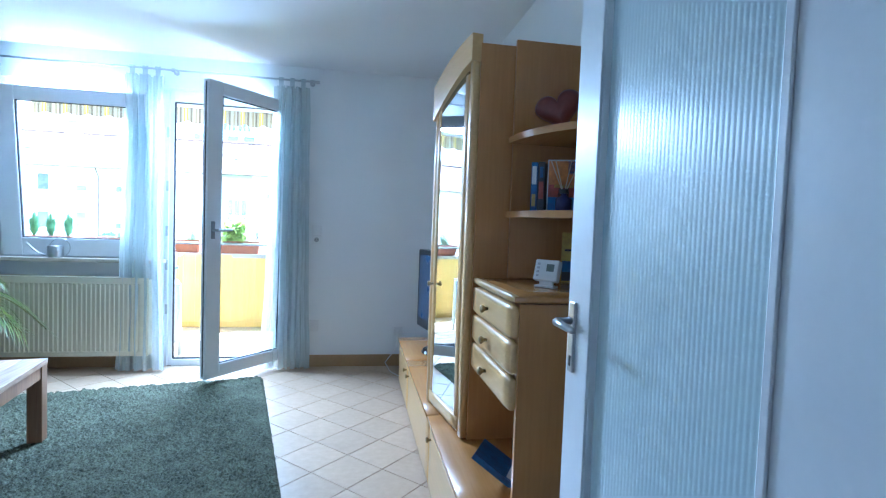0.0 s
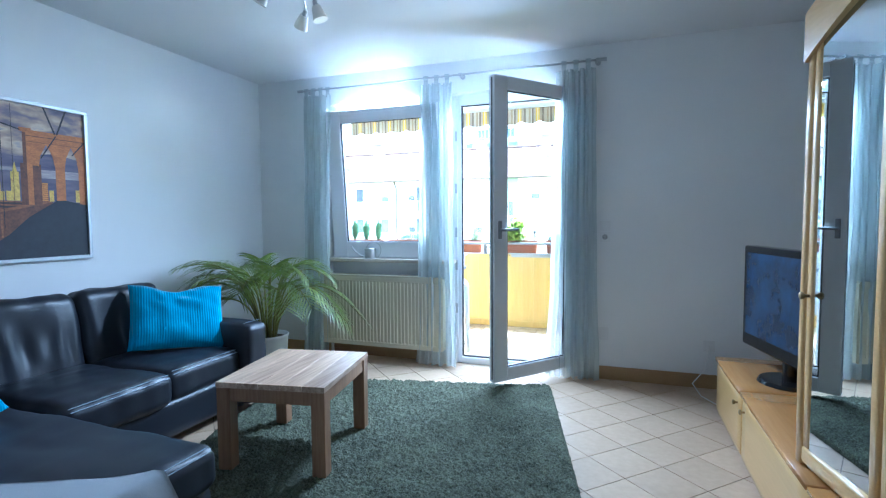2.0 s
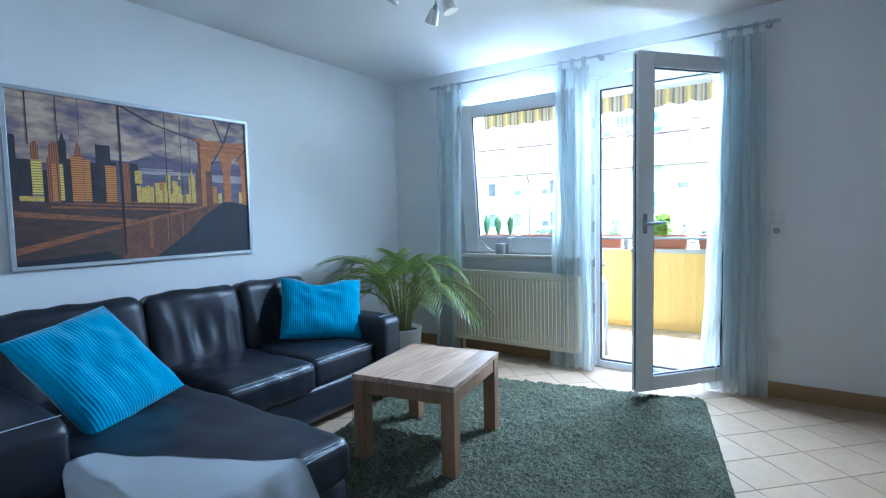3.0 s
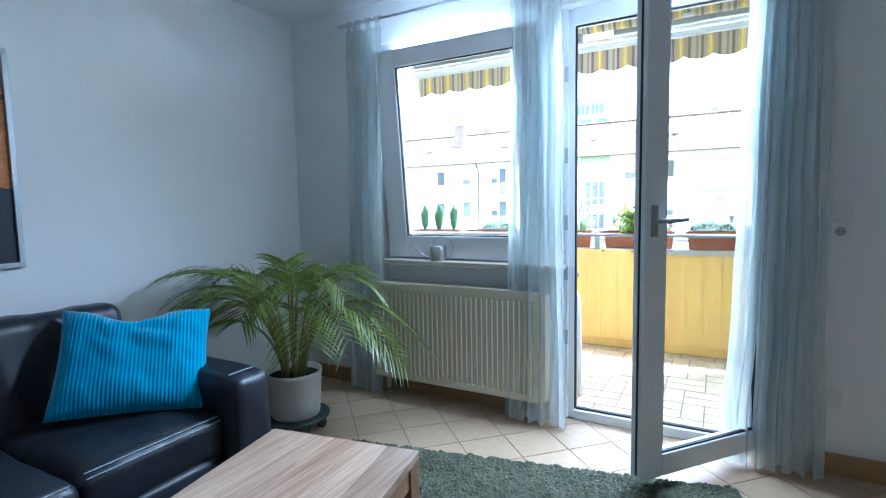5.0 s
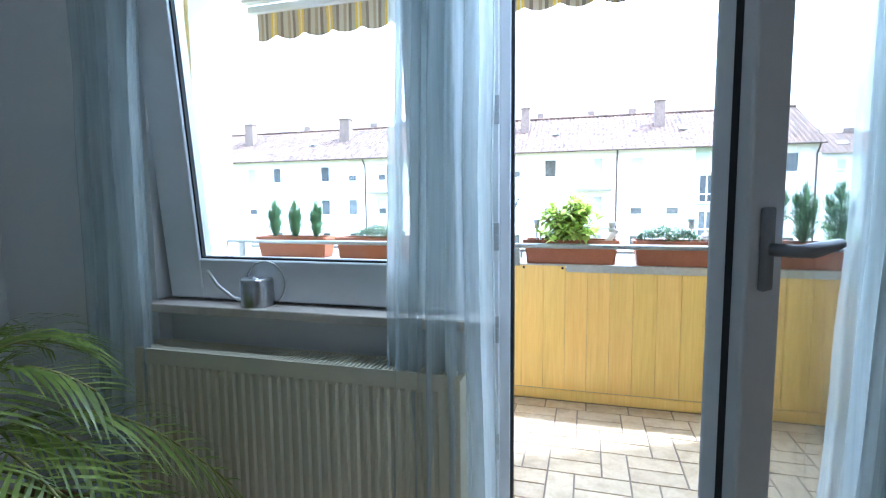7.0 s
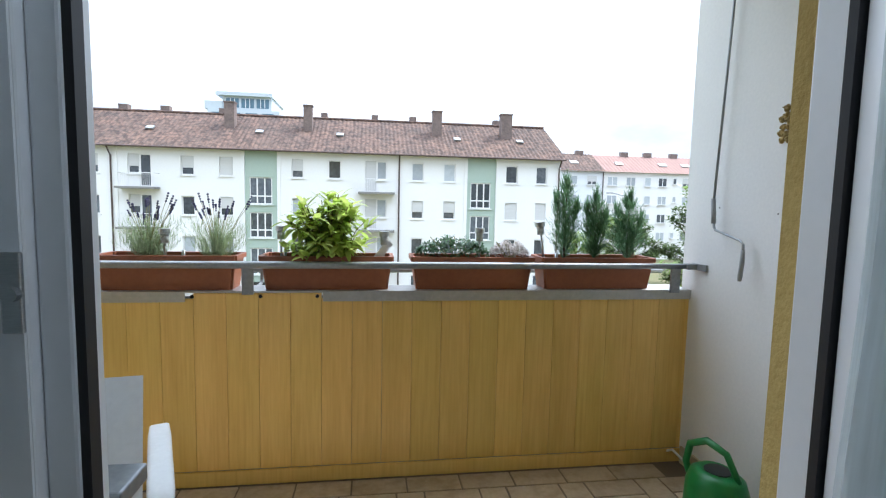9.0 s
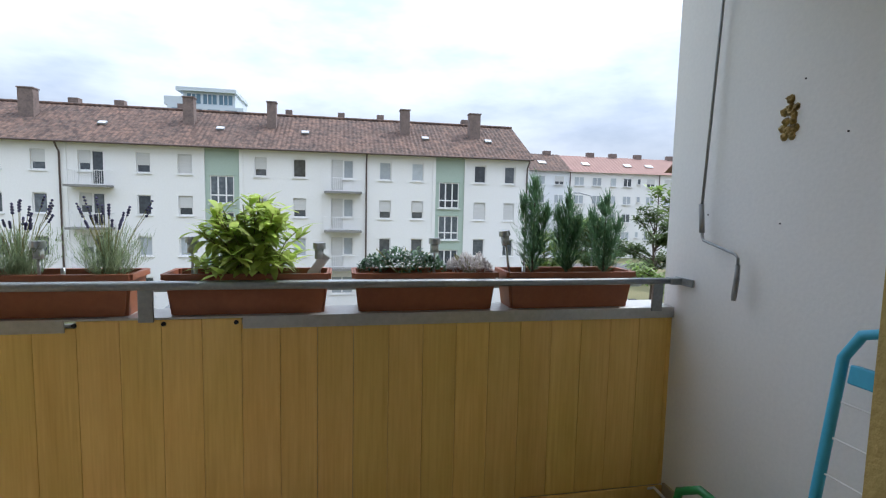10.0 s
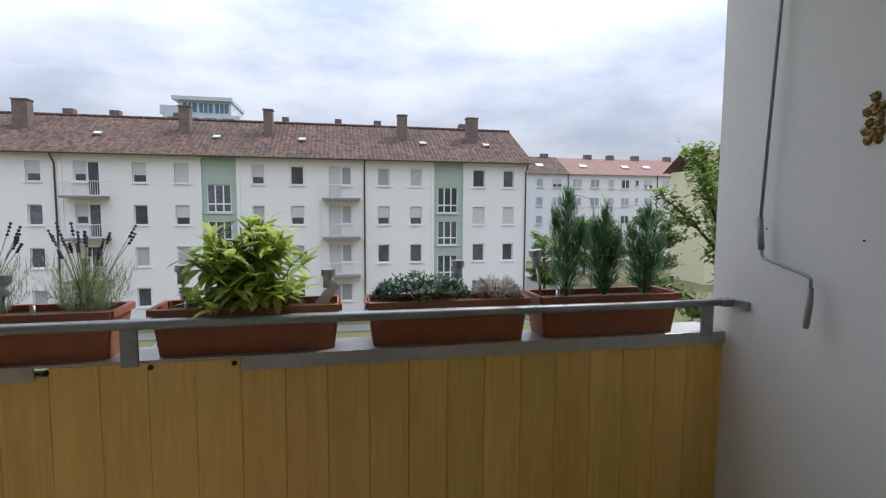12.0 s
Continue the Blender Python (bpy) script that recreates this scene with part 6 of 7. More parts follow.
def sage(x, y, seed):
    rng = random.Random(seed)
    p = thing("sage_plant", (x, y, ZS), "lush bright green sage plant spilling over its planter", "plant")
    bms, bml = bmesh.new(), bmesh.new()
    for k in range(80):
        a = rng.uniform(0, 2 * math.pi)
        r = rng.uniform(0.02, 0.20) if k < 62 else rng.uniform(0.14, 0.215)
        h = (0.30 - 1.0 * r * r / 0.27) * rng.uniform(0.70, 1.08) if k < 62 else rng.uniform(0.02, 0.12)
        end = Vector((x + r * 1.0 * math.cos(a), y + r * 0.62 * math.sin(a), ZS + h))
        st = Vector((x + 0.3 * r * math.cos(a), y + 0.15 * r * math.sin(a), ZS))
        mid = st.lerp(end, 0.55) + Vector((0, 0, 0.03))
        tube(bms, [st, mid, end], 0.0022, 5)
        for j in range(12):
            s = 0.25 + 0.75 * j / 11
            c = st.lerp(mid, s / 0.55) if s < 0.55 else mid.lerp(end, (s - 0.55) / 0.45)
            blade(bml, c, rdir(rng, 0.15 if s > 0.8 else -0.35), Vector((0, 0, 1)), rng.uniform(0.055, 0.092) * (1.1 if s > 0.6 else 0.85), rng.uniform(0.011, 0.017), rng.uniform(0.1, 0.35), 4)
    part("stem", bms, M_STEM, p)
    part("leaf", bml, L_SAGE, p, smooth=True, kind="stuff")


def conifer(x, y, h, r, seed):
    rng = random.Random(seed)
    p = thing("dwarf_conifer", (x, y, ZS), "small upright dwarf conifer in the planter", "plant", "dwarf conifers")
    part("stem", bm_(cyl, (x, y, ZS), (x, y, ZS + h * 0.9), 0.006, 0.002, 8), M_BARK, p)
    bm = bmesh.new()
    s = rng.choice((-1, 1))
    leaders = [(0, 0, 1.0), (0, 0, 1.0), (0.42 * r * s, 0.2 * r, 0.80), (-0.45 * r * s, -0.2 * r, 0.70)]
    for k in range(620):
        ox, oy, oh = rng.choice(leaders)
        v = rng.random() ** 0.9
        a = rng.uniform(0, 2 * math.pi)
        wide = 1.0 if oh == 1.0 else 0.75
        rad = r * wide * min(1, 0.45 + v * 3) * (1.02 - v) ** 0.6 * rng.uniform(0.3, 1.12)
        zz = ZS + h * oh * v * 0.93
        c0 = Vector((x + ox * v, y + oy * v, zz))
        tip = Vector((x + ox * v + rad * math.cos(a), y + oy * v + rad * math.sin(a) * 0.85, zz + rng.uniform(0.02, 0.07)))
        d = (tip - c0).normalized()
        base = c0.lerp(tip, 0.3)
        for j in range(7):
            blade(bm, base.lerp(tip, j / 6), (d * 0.8 + rdir(rng, 0.5) * 0.5).normalized(), Vector((0, 0.3, 1)), rng.uniform(0.016, 0.034), 0.0042, 0.05, 1)
    part("foliage", bm, L_CONIF, p, kind="stuff")


def lavender(x, y, seed):
    rng = random.Random(seed)
    p = thing("lavender_plant", (x, y, ZS), "grey-green lavender with dark faded flower spikes", "plant", "lavender plants")
    bm, bs, bf = bmesh.new(), bmesh.new(), bmesh.new()
    for k in range(260):
        a, r = rng.uniform(0, 6.28), rng.uniform(0.0, 0.13)
        st = Vector((x + 0.35 * r * math.cos(a), y + 0.3 * r * math.sin(a), ZS))
        end = Vector((x + r * 1.15 * math.cos(a), y + r * 0.7 * math.sin(a), ZS + rng.uniform(0.06, 0.175)))
        for j in range(9):
            blade(bm, st.lerp(end, 0.15 + 0.85 * j / 8), ((end - st).normalized() + rdir(rng) * 0.7).normalized(), Vector((0, 0.2, 1)), rng.uniform(0.022, 0.040), 0.0034, 0.1, 1)
    for k in range(19):
        a, r = rng.uniform(0, 6.28), rng.uniform(0.03, 0.15)
        st = Vector((x + 0.3 * r * math.cos(a), y + 0.2 * r * math.sin(a), ZS + 0.08))
        end = Vector((x + r * 1.1 * math.cos(a), y + r * 0.6 * math.sin(a), ZS + rng.uniform(0.19, 0.29)))
        tube(bs, [st, st.lerp(end, 0.5) + Vector((0, 0, 0.01)), end], 0.0011, 4)
        for j in range(4):
            bmesh.ops.create_icosphere(bf, subdivisions=1, radius=rng.uniform(0.0042, 0.0064), matrix=Matrix.Translation(st.lerp(end, 0.84 + 0.055 * j)))
    part("foliage", bm, L_LAV, p, kind="stuff")
    part("flower_stalk", bs, M_STEM, p, kind="stuff")
    part("flower_spike", bf, L_FLOW, p, "dark violet flower spikes", kind="stuff")


def cushion_bush(x, y, rx, h, seed, leafm, label, n=900, ln=0.022, w=0.005):
    rng = random.Random(seed)
    p = thing("low_bush", (x, y, ZS), label, "plant")
    bm, bs = bmesh.new(), bmesh.new()
    for k in range(14):
        a = rng.uniform(0, 6.28)
        tube(bs, [(x, y, ZS), (x + rx * 0.7 * math.cos(a), y + 0.05 * math.sin(a), ZS + h * rng.uniform(0.5, 0.9))], 0.002, 5)
    for k in range(n):
        a, r, v = rng.uniform(0, 6.28), rng.random() ** 0.4, rng.random()
        top = h * math.sqrt(max(0, 1 - (r * 0.92) ** 2)) * (0.85 + 0.3 * noise.noise(Vector((r * math.cos(a) * 3, r * math.sin(a) * 3, seed))))
        c = Vector((x + rx * r * math.cos(a), y + 0.085 * r * math.sin(a), ZS + top * (0.35 + 0.65 * v ** 0.5)))
        blade(bm, c, rdir(rng, 0.3), Vector((0, 0, 1)), ln * rng.uniform(0.7, 1.3), w, 0.2, 2)
    part("twig", bs, M_STEM, p)
    part("foliage", bm, leafm, p, kind="stuff")


def solar_light(x, y, h, lean, seed, label="small steel solar garden light stuck in the planter"):
    p = thing("solar_light", (x, y, ZS), label, "solar light", "solar garden lights")
    t = Vector((lean, 0, 1)).normalized()
    b = Vector((x, y, ZS - 0.02))
    part("stake", bm_(cyl, b, b + t * (h - 0.05), 0.0055, seg=10), M_STEEL, p, smooth=True)
    part("lens", bm_(cyl, b + t * (h - 0.05), b + t * (h - 0.008), 0.017, seg=14), mat("clear_lens", (0.55, 0.58, 0.58), 0.2), p, "clear ribbed lens", smooth=True)
    part("cap", bm_(cyl, b + t * (h - 0.012), b + t * (h + 0.010), 0.024, 0.023, 18), M_STEEL, p)


PL = {"a": (-2.27, -1.70), "b": (-1.605, -1.03), "c": (-0.945, -0.375), "d": (-0.335, 0.23), "e": (-2.93, -2.36), "f": (-3.58, -3.01)}
for key, (x0, x1) in PL.items():
    planter(x0, x1, {"a": "terracotta planter with lavender", "b": "terracotta planter with a sage plant", "c": "terracotta planter with a low bush and a silvery plant",
                     "d": "terracotta planter with three dwarf conifers", "e": "terracotta planter with a low green bush", "f": "terracotta planter with three dwarf conifers by the end wall"}[key])
sage(-1.315, 6.13, 5)
lavender(-2.08, 6.14, 6)
lavender(-1.80, 6.14, 7)
cushion_bush(-0.75, 6.14, 0.175, 0.125, 8, L_BUSH, "low dark green bush in the planter", 1500, 0.020, 0.0048)
cushion_bush(-0.475, 6.14, 0.095, 0.105, 9, L_SILV, "silvery dry cushion plant in the planter", 2600, 0.016, 0.0017)
cushion_bush(-2.62, 6.14, 0.19, 0.12, 10, L_BUSH, "low green bush in the planter", 1200, 0.020, 0.0048)
for x, h, r, sd in ((-0.20, 0.39, 0.108, 31), (-0.045, 0.325, 0.092, 32), (0.125, 0.315, 0.120, 33), (-3.47, 0.24, 0.07, 34), (-3.30, 0.235, 0.07, 35), (-3.12, 0.235, 0.066, 36)):
    conifer(x, 6.14, h, r, sd)
solar_light(-1.07, 6.10, 0.145, 0.0, 1)
solar_light(-0.625, 6.12, 0.165, 0.0, 2)
solar_light(-0.30, 6.13, 0.20, -0.16, 3, "small steel solar garden light leaning in the planter")
solar_light(-1.53, 6.16, 0.16, 0.0, 4)
solar_light(-2.0, 6.10, 0.145, 0.0, 5)
bm = bmesh.new()
LB = Matrix.Translation((-1.12, 6.09, ZS - 0.01)) @ Matrix.Rotation(radians(38), 4, "Y")
box(bm, -0.017, 0.017, -0.001, 0.001, 0.03, 0.125, bev=0.0004, m=LB)
box(bm, -0.003, 0.003, -0.001, 0.001, -0.03, 0.03, m=LB)
single("plant_label", bm, M_WHITE, "white plastic plant label tilted in the planter", "plant label", origin=(-1.12, 6.09, ZS))
for x in (-1.50, -0.26, -1.92):
    bm = bmesh.new()
    cyl(bm, (x, 6.085, ZS - 0.02), (x, 6.085, ZS + 0.045), 0.007, seg=12)
    single("metal_stake", bm, M_STEEL, "short steel stake in the planter soil", "stake", smooth=True, group="metal stakes", origin=(x, 6.085, ZS))

# ---- outside: ground, street, houses, trees ----
GZ = -6.6
M_GRASS = mat("lawn", (0.10, 0.115, 0.04), 0.95, color2=(0.15, 0.125, 0.06), scale=0.25, fine=8, bump=0.6, dist=0.05)
M_ASPH = mat("asphalt", (0.10, 0.10, 0.10), 0.9, color2=(0.07, 0.07, 0.072), scale=0.4, fine=20, bump=0.2)
M_PAVE = mat("pavement", (0.24, 0.235, 0.22), 0.9, color2=(0.18, 0.178, 0.17), scale=0.6, fine=15)
M_HOUSE = mat("white_facade", (0.74, 0.735, 0.72), 0.92, color2=(0.69, 0.685, 0.67), scale=0.25, fine=9, bump=0.15, dist=0.01)
M_HOUSE2 = mat("cool_facade", (0.68, 0.70, 0.72), 0.92, color2=(0.64, 0.66, 0.68), scale=0.2, fine=9)
M_HOUSE3 = mat("cream_facade", (0.66, 0.62, 0.42), 0.92, color2=(0.62, 0.58, 0.39), scale=0.2, fine=9)
M_GREENF = mat("sage_green_panel", (0.38, 0.46, 0.40), 0.85, color2=(0.34, 0.42, 0.36), scale=0.4, fine=9)
M_ROOF = mat("weathered_tiles", (0.185, 0.108, 0.075), 0.9, color2=(0.060, 0.046, 0.040), scale=0.7, fine=5, bump=0.4, dist=0.04, amount=0.55)
M_ROOF2 = mat("red_tiles", (0.27, 0.165, 0.135), 0.9, color2=(0.21, 0.125, 0.105), scale=0.6, fine=7, bump=0.3, dist=0.03)
streak(M_ROOF, (3.3, 2.6, 2.6), (0.42, 0.40, 0.42), 0.42, 0.62)
M_CHIM = mat("chimney_slate", (0.20, 0.150, 0.13), 0.85, color2=(0.105, 0.080, 0.072), scale=2, fine=9, bump=0.3, dist=0.02)
M_WINGL = mat("dark_pane", (0.12, 0.135, 0.15), 0.06, color2=(0.045, 0.052, 0.06), scale=0.9, fine=5, rand=0.4)
M_NET = mat("net_curtain", (0.40, 0.43, 0.45), 0.6, color2=(0.30, 0.33, 0.35), scale=4, fine=30, rand=0.2)
M_SHUT = mat("roller_shutter", (0.55, 0.55, 0.54), 0.7, color2=(0.48, 0.48, 0.47), scale=1, fine=20, stretch=(1, 1, 8))
M_WFR = mat("white_window_frame", (0.74, 0.74, 0.73), 0.5)
M_PIPE = mat("brown_downpipe", (0.07, 0.045, 0.035), 0.5)
M_TOWER = mat("tower_panels", (0.50, 0.55, 0.58), 0.6, color2=(0.44, 0.49, 0.52), scale=0.1, fine=4)
M_TGLASS = mat("tower_glass", (0.10, 0.18, 0.24), 0.1, color2=(0.06, 0.12, 0.17), scale=0.3, fine=4)
bm = bmesh.new()
g = [[bm.verts.new((-900 + 1800 * i / 24, -300 + 1500 * j / 24, GZ)) for i in range(25)] for j in range(25)]
for a, b in zip(g, g[1:]):
    for i in range(24):
        bm.faces.new((a[i], a[i + 1], b[i + 1], b[i]))
single("ground", bm, M_GRASS, "dry patchy lawn between the houses", "", "structure")
setting("road", M_ASPH, (13.5, 20.0, 5, 66, GZ, GZ + 0.02), (-60, 80, 62, 68, GZ, GZ + 0.022), label="grey asphalt street between the houses")
setting("pavement", M_PAVE, (12.0, 13.5, 5, 62, GZ, GZ + 0.12), (20.0, 22.0, 5, 62, GZ, GZ + 0.12), (-40, 12, 36.5, 38.2, GZ, GZ + 0.03), label="pale concrete pavement with kerbs")


def roof_sheet(bm, x0, x1, y0, z0, y1, z1, px=0.30, py=0.38):
    """Rows of pantiles as an undulating, stepped sheet."""
    nx, ny = int((x1 - x0) / px * 4), max(2, int(math.hypot(y1 - y0, z1 - z0) / py))
    n = Vector((0, z0 - z1, y1 - y0)).normalized()
    rows = []
    for j in range(ny + 1):
        for step in ((0.03, 0.0) if 0 < j < ny else (0.0,)):
            s = j / ny
            row = []
            for i in range(nx + 1):
                x = x0 + (x1 - x0) * i / nx
                sag = 0.03 * noise.noise(Vector((x * 0.15, s * 2, 3)))
                row.append(bm.verts.new(Vector((x, y0 + (y1 - y0) * s, z0 + (z1 - z0) * s)) + n * (step + 0.025 * math.sin(2 * math.pi * (x - x0) / px) + sag)))
            rows.append(row)
    for a, b in zip(rows, rows[1:]):
        for i in range(nx):
            bm.faces.new((a[i], a[i + 1], b[i + 1], b[i]))


def lattice(xs, zs, y0, y1):
    """A window frame in one piece: bars at the even gaps of xs and zs, panes left open."""
    bm = bmesh.new()
    g = [[bm.verts.new((x, y0, z)) for x in xs] for z in zs]
    for j in range(len(zs) - 1):
        for i in range(len(xs) - 1):
            if i % 2 == 0 or j % 2 == 0:
                bm.faces.new((g[j][i], g[j][i + 1], g[j + 1][i + 1], g[j + 1][i]))
    r = bmesh.ops.extrude_face_region(bm, geom=bm.faces[:])
    for v in r["geom"]:
        if isinstance(v, bmesh.types.BMVert):
            v.co.y = y1
    bmesh.ops.recalc_face_normals(bm, faces=bm.faces)
    return bm


def house_window(parent, x0, x1, z0, z1, y, kind, mull=0):
    """A window set into the facade at y: reveal, frame, glass, sill; kind: clear, net, half or shut."""
    f = 0.07
    xs, zs = [x0, x0 + f], [z0, z0 + f]
    for k in range(mull):
        xm = x0 + (x1 - x0) * (k + 1) / (mull + 1)
        xs += [xm - 0.045, xm + 0.045]
    if mull == 2:
        zm = z0 + (z1 - z0) * 0.30
        zs += [zm - 0.045, zm + 0.045]
    bm = lattice(xs + [x1 - f, x1], zs + [z1 - f, z1], y - 0.012, y + 0.02)
    w = part("window", bm, M_WFR, parent)
    part("pane", bm_(box, x0 + f, x1 - f, y + 0.0205, y + 0.03, z0 + f, z1 - f), M_NET if kind == "net" else M_WINGL, w)
    bm = bmesh.new()
    box(bm, x0 - 0.10, x1 + 0.10, y - 0.22, y - 0.0, z0 - 0.075, z0 - 0.02)
    part("sill", bm, M_WFR, w)
    if kind in ("half", "shut"):
        zb = z0 + f if kind == "shut" else z0 + (z1 - z0) * 0.38
        part("shutter", bm_(box, x0 + f * 0.5, x1 - f * 0.5, y - 0.035, y - 0.0125, zb, z1 - 0.01), M_SHUT, w, "lowered roller shutter")
    return w


HY, H_E, H_EAVE = 40.0, 12.75, 4.62
H_W = -44.0
h1 = thing("apartment_house", (-15, 46, GZ), "long white four-storey apartment house with weathered tile roof", "house")
# facade panels between openings: window columns are recessed 0.16 m
ROWS = [(2.84, 4.12), (0.12, 1.42), (-2.58, -1.29), (-5.24, -3.98)]
COLS = []          # (x0, x1)
COLS += [(1.62, 2.48), (3.93, 4.81), (8.56, 9.47), (10.88, 11.72)]
for a, b in ((-4.25, -3.36), (-6.74, -5.93), (-11.50, -10.62), (-13.97, -13.13), (-19.93, -19.10), (-22.4, -21.55), (-23.3 - 3.6, -26.1), (-29.4, -28.55), (-35.5, -34.6), (-38.2, -37.3), (-41.8, -40.9)):
    COLS.append((a, b))
COLS.sort()
STAIRS = [(5.68, 7.82), (-9.86, -7.70), (-32.9, -30.7)]
BALC = [(-1.70, -0.16), (-17.3, -15.85)]
cuts = sorted(COLS + STAIRS + BALC)
bm = bmesh.new()
x = H_W
for a, b in cuts:
    box(bm, x, a, HY, HY + 0.3, GZ, H_EAVE)
    x = b
box(bm, x, H_E, HY, HY + 0.3, GZ, H_EAVE)
for a, b in COLS:
    z = GZ
    for z0, z1 in ROWS[::-1]:
        box(bm, a, b, HY, HY + 0.3, z, z0)
        z = z1
    box(bm, a, b, HY, HY + 0.3, z, H_EAVE)
for a, b in BALC:
    z = GZ
    for z0, z1 in ((-5.26, -4.0), (-3.35, -1.22), (-0.68, 1.48), (1.99, 4.16)):
        box(bm, a, b, HY, HY + 0.3, z, z0)
        z = z1
    box(bm, a, b, HY, HY + 0.3, z, H_EAVE)
part("wall", bm, M_HOUSE, h1)
part("end_wall", bm_(box, H_E - 0.3, H_E, HY + 0.3, HY + 10, GZ, H_EAVE), M_HOUSE, h1)
bm = bmesh.new()
vs = [bm.verts.new(p) for p in ((H_E - 0.02, HY + 0.1, H_EAVE), (H_E - 0.02, HY + 9.9, H_EAVE), (H_E - 0.02, HY + 5, 7.68))]
bm.faces.new(vs)
part("gable", bm, M_HOUSE, h1)
# solid fill behind the facade, coloured dark to stand in for unlit rooms
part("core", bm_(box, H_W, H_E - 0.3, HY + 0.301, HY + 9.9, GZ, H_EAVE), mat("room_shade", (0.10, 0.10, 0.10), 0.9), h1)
KIND = random.Random(17)
for a, b in COLS:
    for r, (z0, z1) in enumerate(ROWS):
        kind = KIND.choice(("clear", "clear", "net", "half", "half", "shut")) if r < 2 else KIND.choice(("clear", "clear", "net", "net"))
        if a > 8:
            kind = ("clear", "shut", "clear", "clear")[r]
        elif 1 < a < 5:
            kind = ("net", "half", "clear", "clear")[r]
        house_window(h1, a, b, z0, z1, HY + 0.13, kind)
for a, b in STAIRS:
    panels = [(a, b, 2.82, H_EAVE)]
    for z1, z0 in ((2.82, 0.96), (0.39, -1.37), (-2.10, -3.95), (-4.5, -5.6)):
        panels += [(a, a + 0.28, z0, z1), (b - 0.36, b, z0, z1)]
    panels += [(a, b, z0, z1) for z1, z0 in ((0.96, 0.39), (-1.37, -2.10), (-3.95, -4.5), (-5.6, GZ))]
    for xa, xb, z0, z1 in panels:
        part("stair_panel", bm_(box, xa, xb, HY + 0.10, HY + 0.3, z0, z1), M_GREENF, h1, "sage green stairwell panel")
    for q in (a - 0.22, b + 0.0):
        part("pilaster", bm_(box, q, q + 0.22, HY - 0.07, HY - 0.001, GZ, H_EAVE - 0.05), M_HOUSE, h1)
    for z1, z0 in ((2.82, 0.96), (0.39, -1.37), (-2.10, -3.95)):
        house_window(h1, a + 0.28, b - 0.36, z0, z1, HY + 0.18, "clear", 2)
for n, (a, b) in enumerate(BALC):
    for z0, z1 in ((1.99, 4.16), (-0.68, 1.48), (-3.35, -1.22)):
        xm = a + 0.83 if n == 0 else a + 0.72
        left, right = ("shut", "net") if n == 0 else ("half", "clear")
        house_window(h1, a, xm, z0 if n == 0 else z0 + 0.85, z1, HY + 0.13, left)
        house_window(h1, xm, b, z0 + 0.85 if n == 0 else z0, z1, HY + 0.13, right)
        bm = bmesh.new()
        box(bm, (xm, a)[n], (b, xm)[n], HY + 0.05, HY + 0.28, z0, z0 + 0.85)
        part("wall", bm, M_HOUSE, h1)
        bm = bmesh.new()
        box(bm, a - 0.45, b + 0.55, HY - 0.95, HY - 0.001, z0 - 0.16, z0 - 0.02)
        bal = part("balcony", bm, M_PAVE, h1, "small concrete balcony")
        bm = bmesh.new()
        yf = HY - 0.92
        box(bm, a - 0.44, b + 0.54, yf, yf + 0.04, z0 + 0.86, z0 + 0.90)
        for q in (a - 0.44, b + 0.50):
            box(bm, q, q + 0.04, yf + 0.04, HY - 0.001, z0 + 0.86, z0 + 0.90)
        k = a - 0.44
        while k < b + 0.55:
            part("baluster", bm_(box, k, k + 0.018, yf + 0.01, yf + 0.028, z0 - 0.02, z0 + 0.86), M_WFR, bal)
            k += 0.125
        part("railing", bm, M_WFR, bal)
    house_window(h1, a, b, -5.26, -4.0, HY + 0.13, "net", 1)
    bm = bmesh.new()
    box(bm, a - 0.78, a - 0.62, HY - 0.05, HY - 0.001, GZ, H_EAVE - 0.05)
    part("pilaster", bm, M_HOUSE, h1)
bm = bmesh.new()
roof_sheet(bm, H_W - 0.3, H_E + 0.25, HY - 0.55, H_EAVE + 0.02, HY + 5.0, 7.70)
roof_sheet(bm, H_W - 0.3, H_E + 0.25, HY + 10.55, H_EAVE + 0.02, HY + 5.0, 7.70, 1.2, 1.0)
roof = part("roof", bm, M_ROOF, h1, "weathered brown pantile roof")
bm = bmesh.new()
box(bm, H_W - 0.3, H_E + 0.2, HY - 0.62, HY - 0.50, H_EAVE - 0.06, H_EAVE + 0.04, bev=0.03)
box(bm, H_W - 0.3, H_E + 0.2, HY - 0.50, HY + 0.02, H_EAVE - 0.02, H_EAVE + 0.0)
part("gutter", bm, M_PIPE, h1, "dark gutter")
part("ridge", bm_(cyl, (H_W - 0.3, HY + 5, 7.74), (H_E + 0.25, HY + 5, 7.74), 0.11, seg=10), M_ROOF, roof)
for x in (0.72, -18.31, -37.4, 12.62):
    bm = bmesh.new()
    tube(bm, [(x, HY - 0.52, H_EAVE - 0.05), (x, HY - 0.40, H_EAVE - 0.25), (x, HY - 0.07, H_EAVE - 0.6), (x, HY - 0.07, GZ)], 0.055, 8)
    part("downpipe", bm, M_PIPE, h1, "brown downpipe")
for x, w in ((-21.4, 0.90), (-11.49, 0.70), (-5.95, 0.62), (3.73, 0.70), (9.2, 0.86), (-31.0, 0.8)):
    bm = bmesh.new()
    box(bm, x - w / 2, x + w / 2, 42.6, 43.3, 5.9, 8.25)
    box(bm, x - w / 2 - 0.05, x + w / 2 + 0.05, 42.55, 43.35, 8.25, 8.33)
    part("chimney", bm, M_CHIM, roof, "slate-clad chimney")
